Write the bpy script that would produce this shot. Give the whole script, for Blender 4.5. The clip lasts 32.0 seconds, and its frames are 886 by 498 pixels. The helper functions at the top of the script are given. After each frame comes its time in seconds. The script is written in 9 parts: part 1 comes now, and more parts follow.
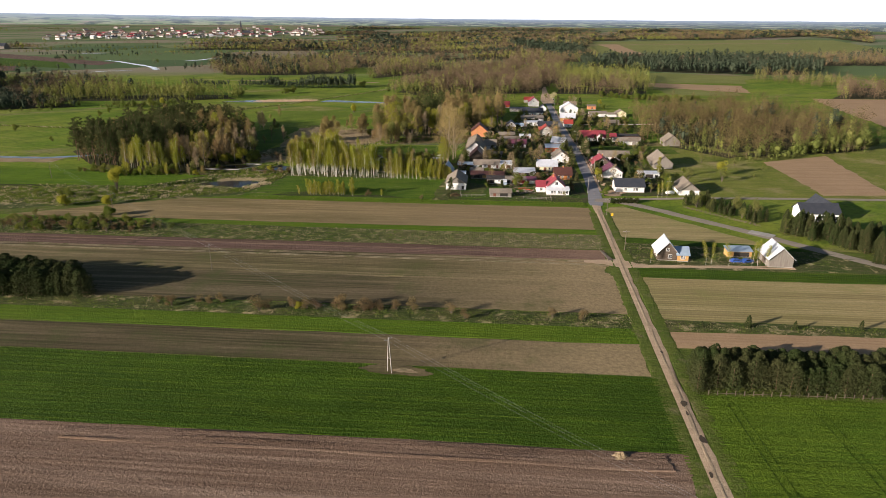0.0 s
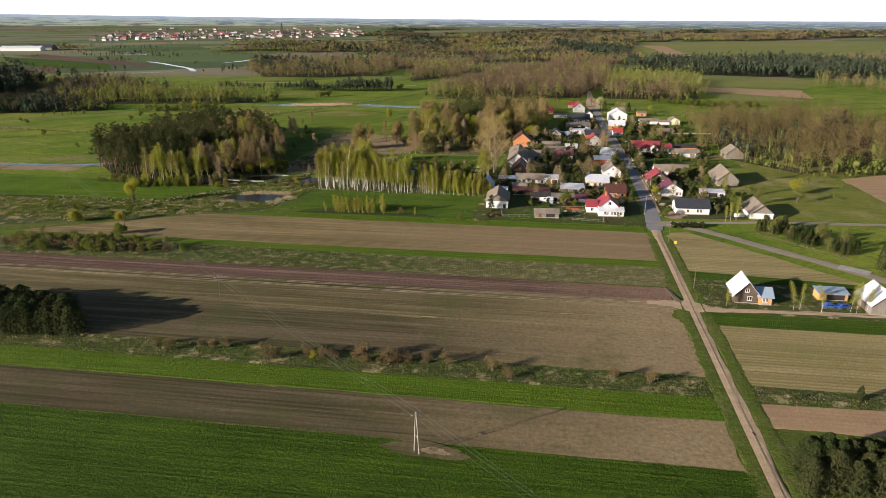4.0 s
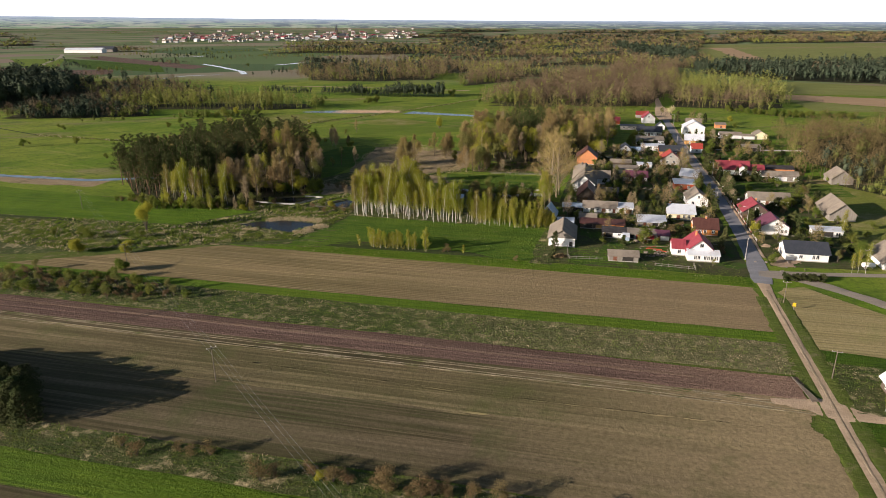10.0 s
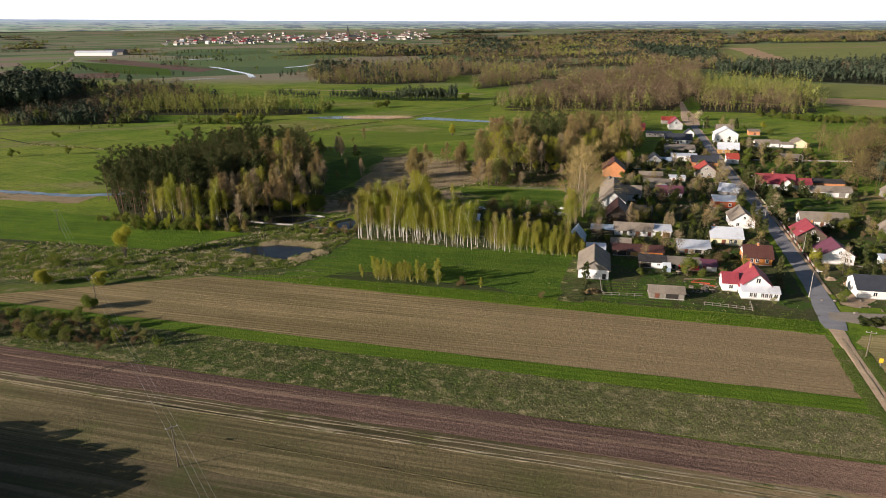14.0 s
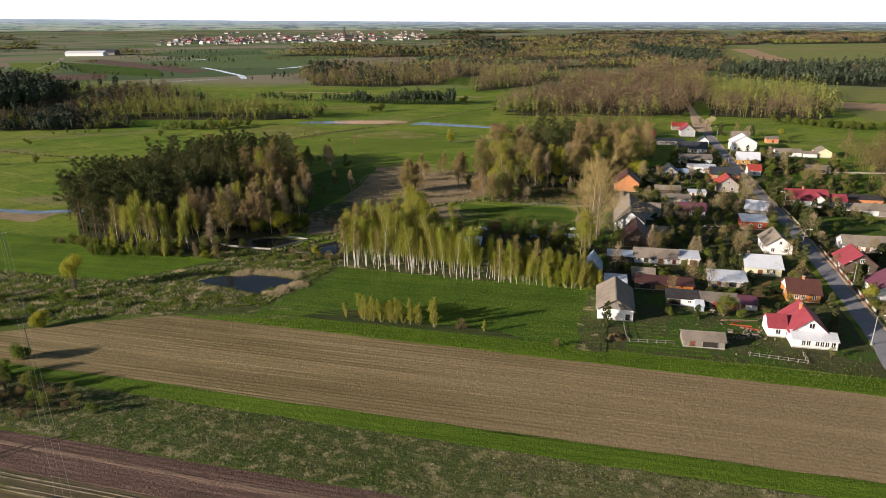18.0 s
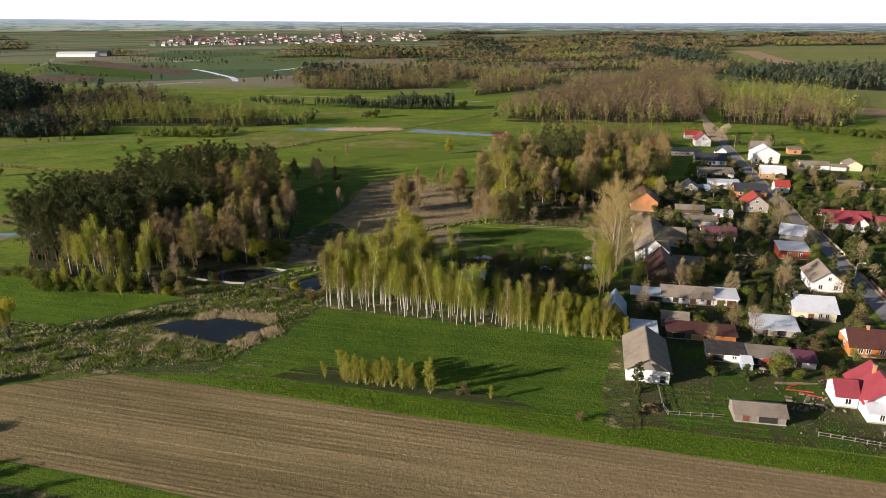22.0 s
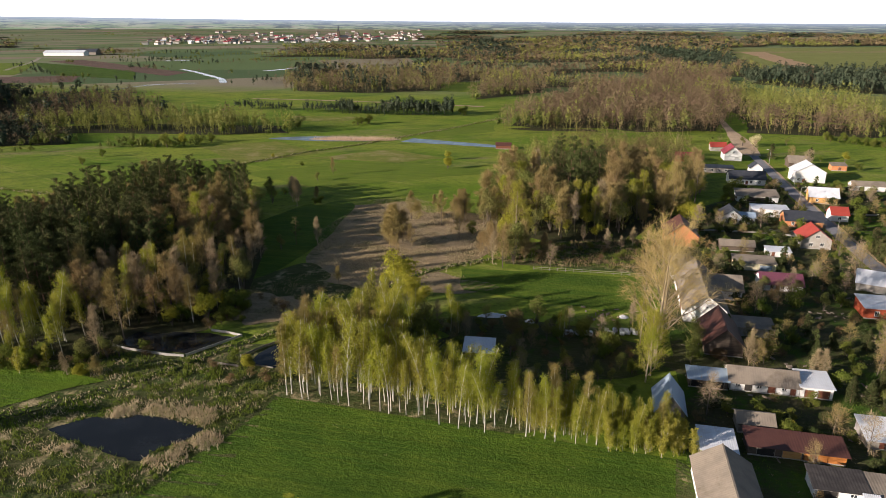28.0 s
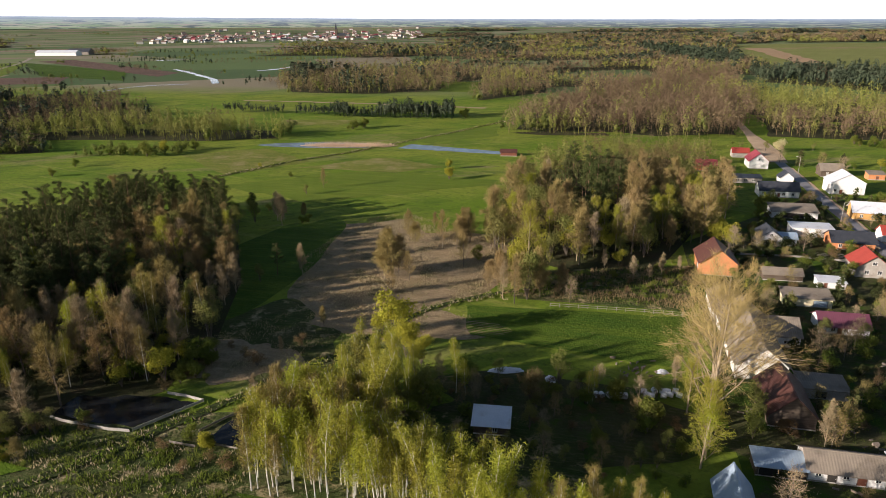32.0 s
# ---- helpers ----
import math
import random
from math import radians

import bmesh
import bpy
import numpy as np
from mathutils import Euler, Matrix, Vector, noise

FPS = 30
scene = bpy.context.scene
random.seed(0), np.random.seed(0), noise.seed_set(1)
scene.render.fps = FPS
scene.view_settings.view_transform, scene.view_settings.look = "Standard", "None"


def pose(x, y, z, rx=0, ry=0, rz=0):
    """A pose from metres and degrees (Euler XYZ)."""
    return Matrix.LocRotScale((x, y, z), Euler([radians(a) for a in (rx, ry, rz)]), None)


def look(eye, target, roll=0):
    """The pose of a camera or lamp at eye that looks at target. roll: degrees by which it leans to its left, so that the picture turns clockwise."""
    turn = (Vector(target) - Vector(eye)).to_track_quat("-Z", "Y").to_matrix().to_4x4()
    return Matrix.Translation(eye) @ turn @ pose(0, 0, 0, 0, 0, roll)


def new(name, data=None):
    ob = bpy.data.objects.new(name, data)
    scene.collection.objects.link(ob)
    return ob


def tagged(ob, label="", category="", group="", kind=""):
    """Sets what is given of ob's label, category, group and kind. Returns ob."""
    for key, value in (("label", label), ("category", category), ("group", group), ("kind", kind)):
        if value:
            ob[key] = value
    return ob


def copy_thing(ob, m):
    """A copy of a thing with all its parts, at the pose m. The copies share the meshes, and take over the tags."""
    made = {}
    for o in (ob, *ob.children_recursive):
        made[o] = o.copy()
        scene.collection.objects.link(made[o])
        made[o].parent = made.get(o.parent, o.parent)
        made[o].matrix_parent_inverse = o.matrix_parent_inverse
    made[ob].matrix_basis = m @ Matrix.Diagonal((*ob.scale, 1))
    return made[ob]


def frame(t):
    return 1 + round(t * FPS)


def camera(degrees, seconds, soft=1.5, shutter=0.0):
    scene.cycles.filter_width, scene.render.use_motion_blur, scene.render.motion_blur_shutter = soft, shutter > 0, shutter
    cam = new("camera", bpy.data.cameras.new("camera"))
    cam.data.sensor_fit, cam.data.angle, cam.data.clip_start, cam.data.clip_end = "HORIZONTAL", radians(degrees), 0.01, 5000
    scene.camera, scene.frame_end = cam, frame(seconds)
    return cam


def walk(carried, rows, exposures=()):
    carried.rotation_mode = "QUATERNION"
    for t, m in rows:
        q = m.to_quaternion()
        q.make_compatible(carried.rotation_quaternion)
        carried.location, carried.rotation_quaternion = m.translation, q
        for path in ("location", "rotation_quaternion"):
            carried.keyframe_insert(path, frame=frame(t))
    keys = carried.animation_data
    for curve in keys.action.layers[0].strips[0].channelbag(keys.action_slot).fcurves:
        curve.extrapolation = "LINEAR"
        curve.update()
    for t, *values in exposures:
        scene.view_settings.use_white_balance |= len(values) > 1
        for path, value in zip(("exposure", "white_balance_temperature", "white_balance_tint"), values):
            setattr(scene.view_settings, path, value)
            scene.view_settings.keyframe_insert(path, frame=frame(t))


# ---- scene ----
cam = camera(68.4, 32.0, soft=0.75)
PATH = [
    (0, (-2.781, 1.353, 78.152), (-2.531, 3.22, 77.481), -0.2),
    (0.5, (-2.266, 5.007, 78.117), (-2.03, 6.877, 77.447), -0.2),
    (1, (-1.852, 8.719, 78.208), (-1.63, 10.59, 77.538), -0.3),
    (2, (-1.166, 16.188, 78.045), (-0.972, 18.063, 77.376), -0.3),
    (3, (-0.587, 23.649, 78.156), (-0.42, 25.526, 77.487), -0.3),
    (3.5, (-0.345, 27.379, 78.205), (-0.191, 29.258, 77.536), -0.3),
    (5.5, (1.046, 42.522, 78.326), (1.147, 44.404, 77.658), -0.5),
    (6, (1.265, 46.288, 78.334), (1.354, 48.171, 77.666), -0.5),
    (7, (1.552, 54.048, 78.434), (1.617, 55.932, 77.766), -0.4),
    (8, (1.806, 61.764, 78.366), (1.846, 63.649, 77.699), -0.5),
    (9, (1.949, 69.449, 78.391), (1.962, 71.335, 77.726), -0.5),
    (10, (1.942, 77.301, 78.292), (1.931, 79.188, 77.628), -0.5),
    (11, (1.817, 85.356, 78.038), (1.787, 87.243, 77.374), -0.6),
    (12, (1.672, 93.311, 77.913), (1.628, 95.197, 77.25), -0.6),
    (13, (1.323, 100.776, 77.858), (1.275, 102.663, 77.196), -0.7),
    (14, (1.145, 108.347, 78.076), (1.097, 110.234, 77.415), -0.8),
    (14.5, (0.998, 112.394, 78.093), (0.952, 114.28, 77.43), -0.8),
    (16.5, (0.711, 127.243, 78.057), (0.668, 129.13, 77.395), -0.8),
    (17, (0.633, 131.194, 77.749), (0.59, 133.081, 77.089), -0.7),
    (18, (0.577, 139.261, 77.549), (0.537, 141.149, 76.889), -0.7),
    (19, (0.569, 147.211, 77.583), (0.53, 149.099, 76.924), -0.7),
    (20, (0.473, 154.981, 77.836), (0.436, 156.869, 77.177), -0.7),
    (21, (0.153, 162.688, 78.076), (0.118, 164.575, 77.416), -0.6),
    (22, (0.018, 170.864, 77.913), (-0.016, 172.752, 77.255), -0.6),
    (23, (-0.207, 178.787, 77.812), (-0.239, 180.676, 77.155), -0.5),
    (24, (-0.41, 187.071, 77.483), (-0.441, 188.96, 76.826), -0.3),
    (25, (-0.561, 194.843, 77.66), (-0.593, 196.731, 77.003), -0.4),
    (25.5, (-0.651, 198.783, 77.809), (-0.682, 200.671, 77.151), -0.4),
    (27.5, (-0.549, 215.712, 77.301), (-0.578, 217.6, 76.643), -0.4),
    (28, (-0.52, 219.772, 77.324), (-0.549, 221.66, 76.664), -0.4),
    (29, (-0.778, 227.701, 77.299), (-0.807, 229.589, 76.638), -0.5),
    (30, (-1.076, 235.874, 77.108), (-1.104, 237.761, 76.445), -0.5),
    (31, (-1.217, 243.629, 77.018), (-1.245, 245.516, 76.354), -0.6),
    (32, (-1.554, 251.003, 77.35), (-1.583, 252.889, 76.683), -0.7),
]
walk(cam, [(t, look(eye, target, roll)) for t, eye, target, roll in PATH], exposures=((0.0, 0.80, 6350, 14), (23.0, 0.78, 6350, 14), (28.0, 0.87, 6350, 15), (32.0, 0.87, 6350, 15)))

# ---- world and sun ----
SUN_AZ, SUN_EL = 249.0, 14.6          # clockwise from +y, and above the horizon, in degrees
world = bpy.data.worlds.new("evening_sky")
scene.world = world
world.use_nodes = True
wt = world.node_tree
sky = wt.nodes.new("ShaderNodeTexSky")
sky.sky_type, sky.sun_disc = "NISHITA", False
sky.sun_elevation, sky.sun_rotation = radians(SUN_EL), radians(SUN_AZ)
sky.air_density, sky.dust_density, sky.ozone_density = 1.0, 0.7, 1.0
wt.links.new(sky.outputs[0], wt.nodes["Background"].inputs[0])
wt.nodes["Background"].inputs[1].default_value = 0.05
sun = new("sun", bpy.data.lights.new("sun", "SUN"))
sun.data.energy, sun.data.angle, sun.data.color = 5.0, radians(0.55), (1.0, 0.87, 0.72)
saz, sel = radians(SUN_AZ), radians(SUN_EL)
SUNWAY = Vector((math.sin(saz) * math.cos(sel), math.cos(saz) * math.cos(sel), math.sin(sel)))
sun.matrix_world = look(SUNWAY * 400, (0, 0, 0))

# ---- the farm grid: u across the road, v along it ----
GRID = -13.3
CA, SA = math.cos(radians(GRID)), math.sin(radians(GRID))


def W(u, v, z=0.0):
    return Vector((u * CA - v * SA, u * SA + v * CA, z))


def UV(x, y):
    return (x * CA + y * SA, -x * SA + y * CA)


rng = np.random.default_rng(7)


# ---- materials ----
def nodes_of(name):
    m = bpy.data.materials.new(name)
    m.use_nodes = True
    nt = m.node_tree
    return m, nt, nt.nodes["Principled BSDF"]


def mixcol(nt, fac, a, b):
    n = nt.nodes.new("ShaderNodeMix")
    n.data_type = "RGBA"
    for sock, val in ((n.inputs[0], fac), (n.inputs[6], a), (n.inputs[7], b)):
        if isinstance(val, (tuple, list)):
            sock.default_value = (*val[:3], 1)
        elif isinstance(val, (int, float)):
            sock.default_value = val
        else:
            nt.links.new(val, sock)
    return n.outputs[2]


def ramp(nt, src, lo, hi):
    n = nt.nodes.new("ShaderNodeMapRange")
    n.inputs[1].default_value, n.inputs[2].default_value = lo, hi
    nt.links.new(src, n.inputs[0])
    return n.outputs[0]


def noisy(nt, vec, scale, detail=4.0, rough=0.6):
    n = nt.nodes.new("ShaderNodeTexNoise")
    n.inputs["Scale"].default_value, n.inputs["Detail"].default_value, n.inputs["Roughness"].default_value = scale, detail, rough
    nt.links.new(vec, n.inputs["Vector"])
    return n.outputs[0]


def place_vec(nt, stretch=(1, 1, 1), turn=GRID, world_space=True):
    """World (or object) coordinates turned into the farm grid, so that stretched grain runs along the rows."""
    if world_space:
        src = nt.nodes.new("ShaderNodeNewGeometry").outputs["Position"]
    else:
        src = nt.nodes.new("ShaderNodeTexCoord").outputs["Object"]
    m = nt.nodes.new("ShaderNodeMapping")
    m.vector_type = "TEXTURE"
    m.inputs["Rotation"].default_value = (0, 0, radians(turn))
    m.inputs["Scale"].default_value = stretch
    nt.links.new(src, m.inputs[0])
    return m.outputs[0]


def bump(nt, bsdf, src, strength, dist):
    b = nt.nodes.new("ShaderNodeBump")
    b.inputs["Strength"].default_value, b.inputs["Distance"].default_value = strength, dist
    nt.links.new(src, b.inputs["Height"])
    nt.links.new(b.outputs[0], bsdf.inputs["Normal"])


def land(name, a, b, c, stains=0.035, grain=1.6, row=9.0, rough=0.95, patch=None, row_mix=0.5, lo=0.42, hi=0.62, relief=0.25, rows=0.0, depth=0.5, drift=None, bands=0.0):
    """Farmland: broad patches a to b, streaks of c along the rows, fine grain. drift: a tone that the growth thins out to along u."""
    m, nt, bs = nodes_of(name)
    v = place_vec(nt)
    vs = place_vec(nt, (row * 4, 0.55, 1))
    col = mixcol(nt, ramp(nt, noisy(nt, v, stains, 5, 0.62), lo, hi), a, b)
    streak = ramp(nt, noisy(nt, vs, 0.75, 8, 0.8), 0.49, 0.61)
    mul = nt.nodes.new("ShaderNodeMath")
    mul.operation = "MULTIPLY"
    mul.inputs[1].default_value = row_mix
    nt.links.new(streak, mul.inputs[0])
    col = mixcol(nt, mul.outputs[0], col, c)
    band = ramp(nt, noisy(nt, place_vec(nt, (row * 9, 1.4, 1)), 0.5, 7, 0.75), 0.44, 0.58)
    bm_ = nt.nodes.new("ShaderNodeMath")
    bm_.operation = "MULTIPLY"
    bm_.inputs[1].default_value = row_mix * 0.75
    nt.links.new(band, bm_.inputs[0])
    col = mixcol(nt, bm_.outputs[0], col, tuple(x * 0.60 for x in b))
    scuff = ramp(nt, noisy(nt, place_vec(nt, (5, 1, 1)), 0.22, 8, 0.8), 0.55, 0.66)
    sm = nt.nodes.new("ShaderNodeMath")
    sm.operation = "MULTIPLY"
    sm.inputs[1].default_value = row_mix * 0.55
    nt.links.new(scuff, sm.inputs[0])
    col = mixcol(nt, sm.outputs[0], col, tuple(x * 0.62 for x in a))
    if rows:
        wave = nt.nodes.new("ShaderNodeTexWave")
        wave.bands_direction = "Y"
        for key, val in (("Scale", 0.314 / rows), ("Distortion", 1.6), ("Detail", 4.0), ("Detail Scale", 0.35), ("Detail Roughness", 0.7)):
            wave.inputs[key].default_value = val
        nt.links.new(v, wave.inputs["Vector"])
        faint = nt.nodes.new("ShaderNodeMath")
        faint.operation = "MULTIPLY"
        nt.links.new(ramp(nt, wave.outputs["Fac"], 0.55, 0.1), faint.inputs[0])
        amount = nt.nodes.new("ShaderNodeMath")
        amount.operation = "MULTIPLY"
        amount.inputs[1].default_value = depth
        nt.links.new(ramp(nt, noisy(nt, place_vec(nt, (8, 1, 1)), 0.09, 5, 0.7), 0.35, 0.6), amount.inputs[0])
        nt.links.new(amount.outputs[0], faint.inputs[1])
        col = mixcol(nt, faint.outputs[0], col, tuple(x * 0.42 for x in a))
    def share(src, amount):
        n = nt.nodes.new("ShaderNodeMath")
        n.operation = "MULTIPLY"
        n.inputs[1].default_value = amount
        nt.links.new(src, n.inputs[0])
        return n.outputs[0]
    if bands:
        wide = ramp(nt, noisy(nt, place_vec(nt, (90, 4.5, 1)), 0.8, 5, 0.6), 0.50, 0.66)
        col = mixcol(nt, share(wide, bands), col, c)
        lines = ramp(nt, noisy(nt, place_vec(nt, (60, 1.7, 1)), 0.8, 4, 0.6), 0.54, 0.64)
        col = mixcol(nt, share(lines, bands), col, c)
        deep = ramp(nt, noisy(nt, place_vec(nt, (70, 6.0, 1), GRID + 0.6), 0.8, 5, 0.65), 0.52, 0.70)
        col = mixcol(nt, share(deep, bands), col, tuple(x * 0.62 for x in b))
    if drift:
        tone, u0, u1, amount = drift
        su = nt.nodes.new("ShaderNodeSeparateXYZ")
        nt.links.new(v, su.inputs[0])
        blur = nt.nodes.new("ShaderNodeMath")
        blur.operation = "MULTIPLY_ADD"
        blur.inputs[1].default_value = (u1 - u0) * 1.1
        nt.links.new(noisy(nt, place_vec(nt, (7, 1, 1)), 0.11, 5, 0.7), blur.inputs[0])
        nt.links.new(su.outputs[0], blur.inputs[2])
        half = (u1 - u0) * 0.55
        col = mixcol(nt, share(ramp(nt, blur.outputs[0], u0 + half, u1 + half), amount), col, tone)
    fine = noisy(nt, v, grain, 5, 0.75)
    dark = tuple(x * 0.55 for x in a)
    f2 = ramp(nt, fine, 0.62, 0.36)
    m2 = nt.nodes.new("ShaderNodeMath")
    m2.operation = "MULTIPLY"
    m2.inputs[1].default_value = 0.45
    nt.links.new(f2, m2.inputs[0])
    col = mixcol(nt, m2.outputs[0], col, dark)
    if patch:
        pc, ps, p0, p1 = patch
        col = mixcol(nt, ramp(nt, noisy(nt, v, ps, 6, 0.7), p0, p1), col, pc)
    nt.links.new(col, bs.inputs["Base Color"])
    bs.inputs["Roughness"].default_value = rough
    bs.inputs["Specular IOR Level"].default_value = 0.15
    bump(nt, bs, fine, 1.0, relief)
    return m


def surface(name, a, b, scale=1.2, grain=14.0, rough=0.8, metal=0.0, strength=0.25, dist=0.02, stretch=(1, 1, 1), lo=0.4, hi=0.65, spec=0.35, dirt=None):
    """Built things: two tones in blotches along the piece, grain, and dirt with its own shape."""
    m, nt, bs = nodes_of(name)
    v = place_vec(nt, stretch, 0, False)
    big, fine = noisy(nt, v, scale, 5, 0.6), noisy(nt, v, grain, 4, 0.7)
    col = mixcol(nt, ramp(nt, big, lo, hi), a, b)
    f = nt.nodes.new("ShaderNodeMath")
    f.operation = "MULTIPLY"
    f.inputs[1].default_value = 0.35
    nt.links.new(ramp(nt, fine, 0.4, 0.7), f.inputs[0])
    col = mixcol(nt, f.outputs[0], col, tuple(x * 0.6 for x in a))
    if dirt:
        col = mixcol(nt, ramp(nt, noisy(nt, v, scale * 0.6, 6, 0.75), 0.55, 0.75), col, dirt)
    nt.links.new(col, bs.inputs["Base Color"])
    bs.inputs["Roughness"].default_value, bs.inputs["Metallic"].default_value = rough, metal
    bs.inputs["Specular IOR Level"].default_value = spec
    bump(nt, bs, fine, strength, dist)
    return m


def foliage(name, a, b, c, thin=0.3, crowns=0.0):
    """Leaves, needles or twigs: tone by tree (Object Info) and by leaf (island), some light passing through.
    crowns: for woods in one mesh, how far whole crowns differ, by patches of a tree's width."""
    m, nt, bs = nodes_of(name)
    geo = nt.nodes.new("ShaderNodeNewGeometry")
    if crowns:
        flat = place_vec(nt, (1, 1, 1000))
        col = mixcol(nt, ramp(nt, noisy(nt, flat, 0.16, 2, 0.5), 0.36, 0.64), a, b)
        dim = nt.nodes.new("ShaderNodeMath")
        dim.operation = "MULTIPLY"
        dim.inputs[1].default_value = crowns
        nt.links.new(ramp(nt, noisy(nt, flat, 0.23, 2, 0.5), 0.50, 0.66), dim.inputs[0])
        col = mixcol(nt, dim.outputs[0], col, tuple(x * 0.5 for x in a))
        leaf = nt.nodes.new("ShaderNodeMath")
        leaf.operation = "MULTIPLY"
        leaf.inputs[1].default_value = 0.16
        nt.links.new(geo.outputs["Random Per Island"], leaf.inputs[0])
        col = mixcol(nt, leaf.outputs[0], col, tuple(x * 0.7 for x in b))
    else:
        col = mixcol(nt, geo.outputs["Random Per Island"], a, b)
    obi = nt.nodes.new("ShaderNodeObjectInfo")
    col = mixcol(nt, ramp(nt, obi.outputs["Random"], 0.35, 1.35), col, c)
    v = place_vec(nt)
    col = mixcol(nt, ramp(nt, noisy(nt, v, 0.06, 3, 0.6), 0.42, 0.75), col, c)
    nt.links.new(col, bs.inputs["Base Color"])
    bs.inputs["Roughness"].default_value = 0.85
    bs.inputs["Specular IOR Level"].default_value = 0.06
    if thin:
        tr = nt.nodes.new("ShaderNodeBsdfTranslucent")
        nt.links.new(col, tr.inputs[0])
        mx = nt.nodes.new("ShaderNodeMixShader")
        mx.inputs[0].default_value = thin
        nt.links.new(bs.outputs[0], mx.inputs[1])
        nt.links.new(tr.outputs[0], mx.inputs[2])
        nt.links.new(mx.outputs[0], nt.nodes["Material Output"].inputs[0])
    return m


def water(name, col, ripple=0.25):
    m, nt, bs = nodes_of(name)
    v = place_vec(nt)
    nt.links.new(mixcol(nt, ramp(nt, noisy(nt, v, 0.15, 4), 0.45, 0.7), col, tuple(x * 1.6 for x in col)), bs.inputs["Base Color"])
    bs.inputs["Roughness"].default_value = 0.12
    bs.inputs["IOR"].default_value = 1.33
    bump(nt, bs, noisy(nt, v, 1.2, 3), ripple, 0.04)
    return m


M_WHEAT = land("winter_wheat", (0.046, 0.098, 0.006), (0.070, 0.134, 0.008), (0.130, 0.185, 0.014), 0.05, 1.3, 5, row_mix=0.75, relief=0.7, rows=1.7, depth=0.5)
M_FRESHWHEAT = land("fresh_bright_wheat", (0.088, 0.160, 0.010), (0.120, 0.190, 0.013), (0.160, 0.225, 0.020), 0.03, 1.2, 5, row_mix=0.6, relief=0.6, rows=1.9, depth=0.35)
M_STUBBLE = land("thin_stubble", (0.104, 0.082, 0.042), (0.078, 0.080, 0.030), (0.230, 0.176, 0.108), 0.02, 0.9, 10, row_mix=0.65, patch=((0.068, 0.086, 0.024), 0.045, 0.54, 0.80), relief=0.12, rows=1.5, depth=0.5, drift=((0.400, 0.300, 0.165), -45, 22, 0.8), bands=0.5)
M_DRYSTUBBLE = land("dry_pale_stubble", (0.170, 0.134, 0.066), (0.120, 0.112, 0.044), (0.330, 0.260, 0.142), 0.02, 0.9, 10, row_mix=0.65, patch=((0.092, 0.104, 0.030), 0.05, 0.54, 0.76), relief=0.2, rows=1.5, depth=0.5, drift=((0.400, 0.300, 0.165), -25, 26, 0.8), bands=0.5)
M_FALLOW = land("dry_stalked_fallow", (0.058, 0.096, 0.018), (0.092, 0.104, 0.034), (0.215, 0.190, 0.095), 0.08, 0.7, 1.2, row_mix=0.5, patch=((0.310, 0.255, 0.140), 0.30, 0.52, 0.68), relief=1.2, drift=((0.290, 0.240, 0.135), -75, 20, 0.5))
M_ROUGH = land("rough_verge_grass", (0.086, 0.132, 0.016), (0.116, 0.142, 0.026), (0.215, 0.200, 0.075), 0.12, 1.1, 1, row_mix=0.5, patch=((0.190, 0.155, 0.085), 0.15, 0.56, 0.70), relief=0.6)
M_TAN = land("harrowed_tan_soil", (0.265, 0.200, 0.092), (0.222, 0.178, 0.076), (0.480, 0.365, 0.195), 0.03, 1.0, 12, row_mix=0.8, relief=0.30, rows=1.25, depth=0.85, bands=0.3, drift=((0.330, 0.232, 0.138), -90, 0, 0.55))
M_STRAW = land("bleached_straw", (0.380, 0.310, 0.205), (0.290, 0.245, 0.145), (0.470, 0.385, 0.265), 0.2, 1.2, 2, row_mix=0.5, patch=((0.110, 0.120, 0.040), 0.12, 0.50, 0.62), relief=0.15)
M_PALESTUBBLE = land("pale_stubble", (0.375, 0.300, 0.132), (0.315, 0.275, 0.104), (0.510, 0.410, 0.220), 0.03, 1.0, 12, row_mix=0.7, patch=((0.215, 0.225, 0.070), 0.05, 0.54, 0.80), relief=0.2, rows=1.4, depth=0.6, bands=0.3)
M_PLOUGH = land("ploughed_soil", (0.136, 0.086, 0.068), (0.176, 0.112, 0.088), (0.330, 0.220, 0.165), 0.05, 1.2, 10, row_mix=0.75, relief=0.5, rows=1.1, depth=0.6, drift=((0.330, 0.215, 0.150), -15, 28, 0.65))
M_SOIL = land("bare_pinkish_soil", (0.240, 0.160, 0.110), (0.195, 0.128, 0.086), (0.385, 0.275, 0.205), 0.035, 1.4, 10, row_mix=0.6, relief=0.35, rows=1.3, depth=0.45, bands=0.45)
M_WEEDS = land("weedy_fallow", (0.056, 0.092, 0.018), (0.095, 0.100, 0.035), (0.225, 0.190, 0.100), 0.08, 0.7, 1.2, row_mix=0.5, patch=((0.400, 0.325, 0.185), 0.17, 0.54, 0.66), relief=1.2)
M_GRASS = land("meadow_grass", (0.118, 0.186, 0.015), (0.158, 0.220, 0.022), (0.225, 0.250, 0.042), 0.03, 1.1, 3, row_mix=0.6, relief=0.5, bands=0.15)
M_PASTURE = land("rough_pasture", (0.150, 0.188, 0.024), (0.200, 0.222, 0.038), (0.330, 0.290, 0.110), 0.045, 0.8, 2.5, row_mix=0.6, patch=((0.290, 0.240, 0.110), 0.05, 0.50, 0.68), relief=0.6)
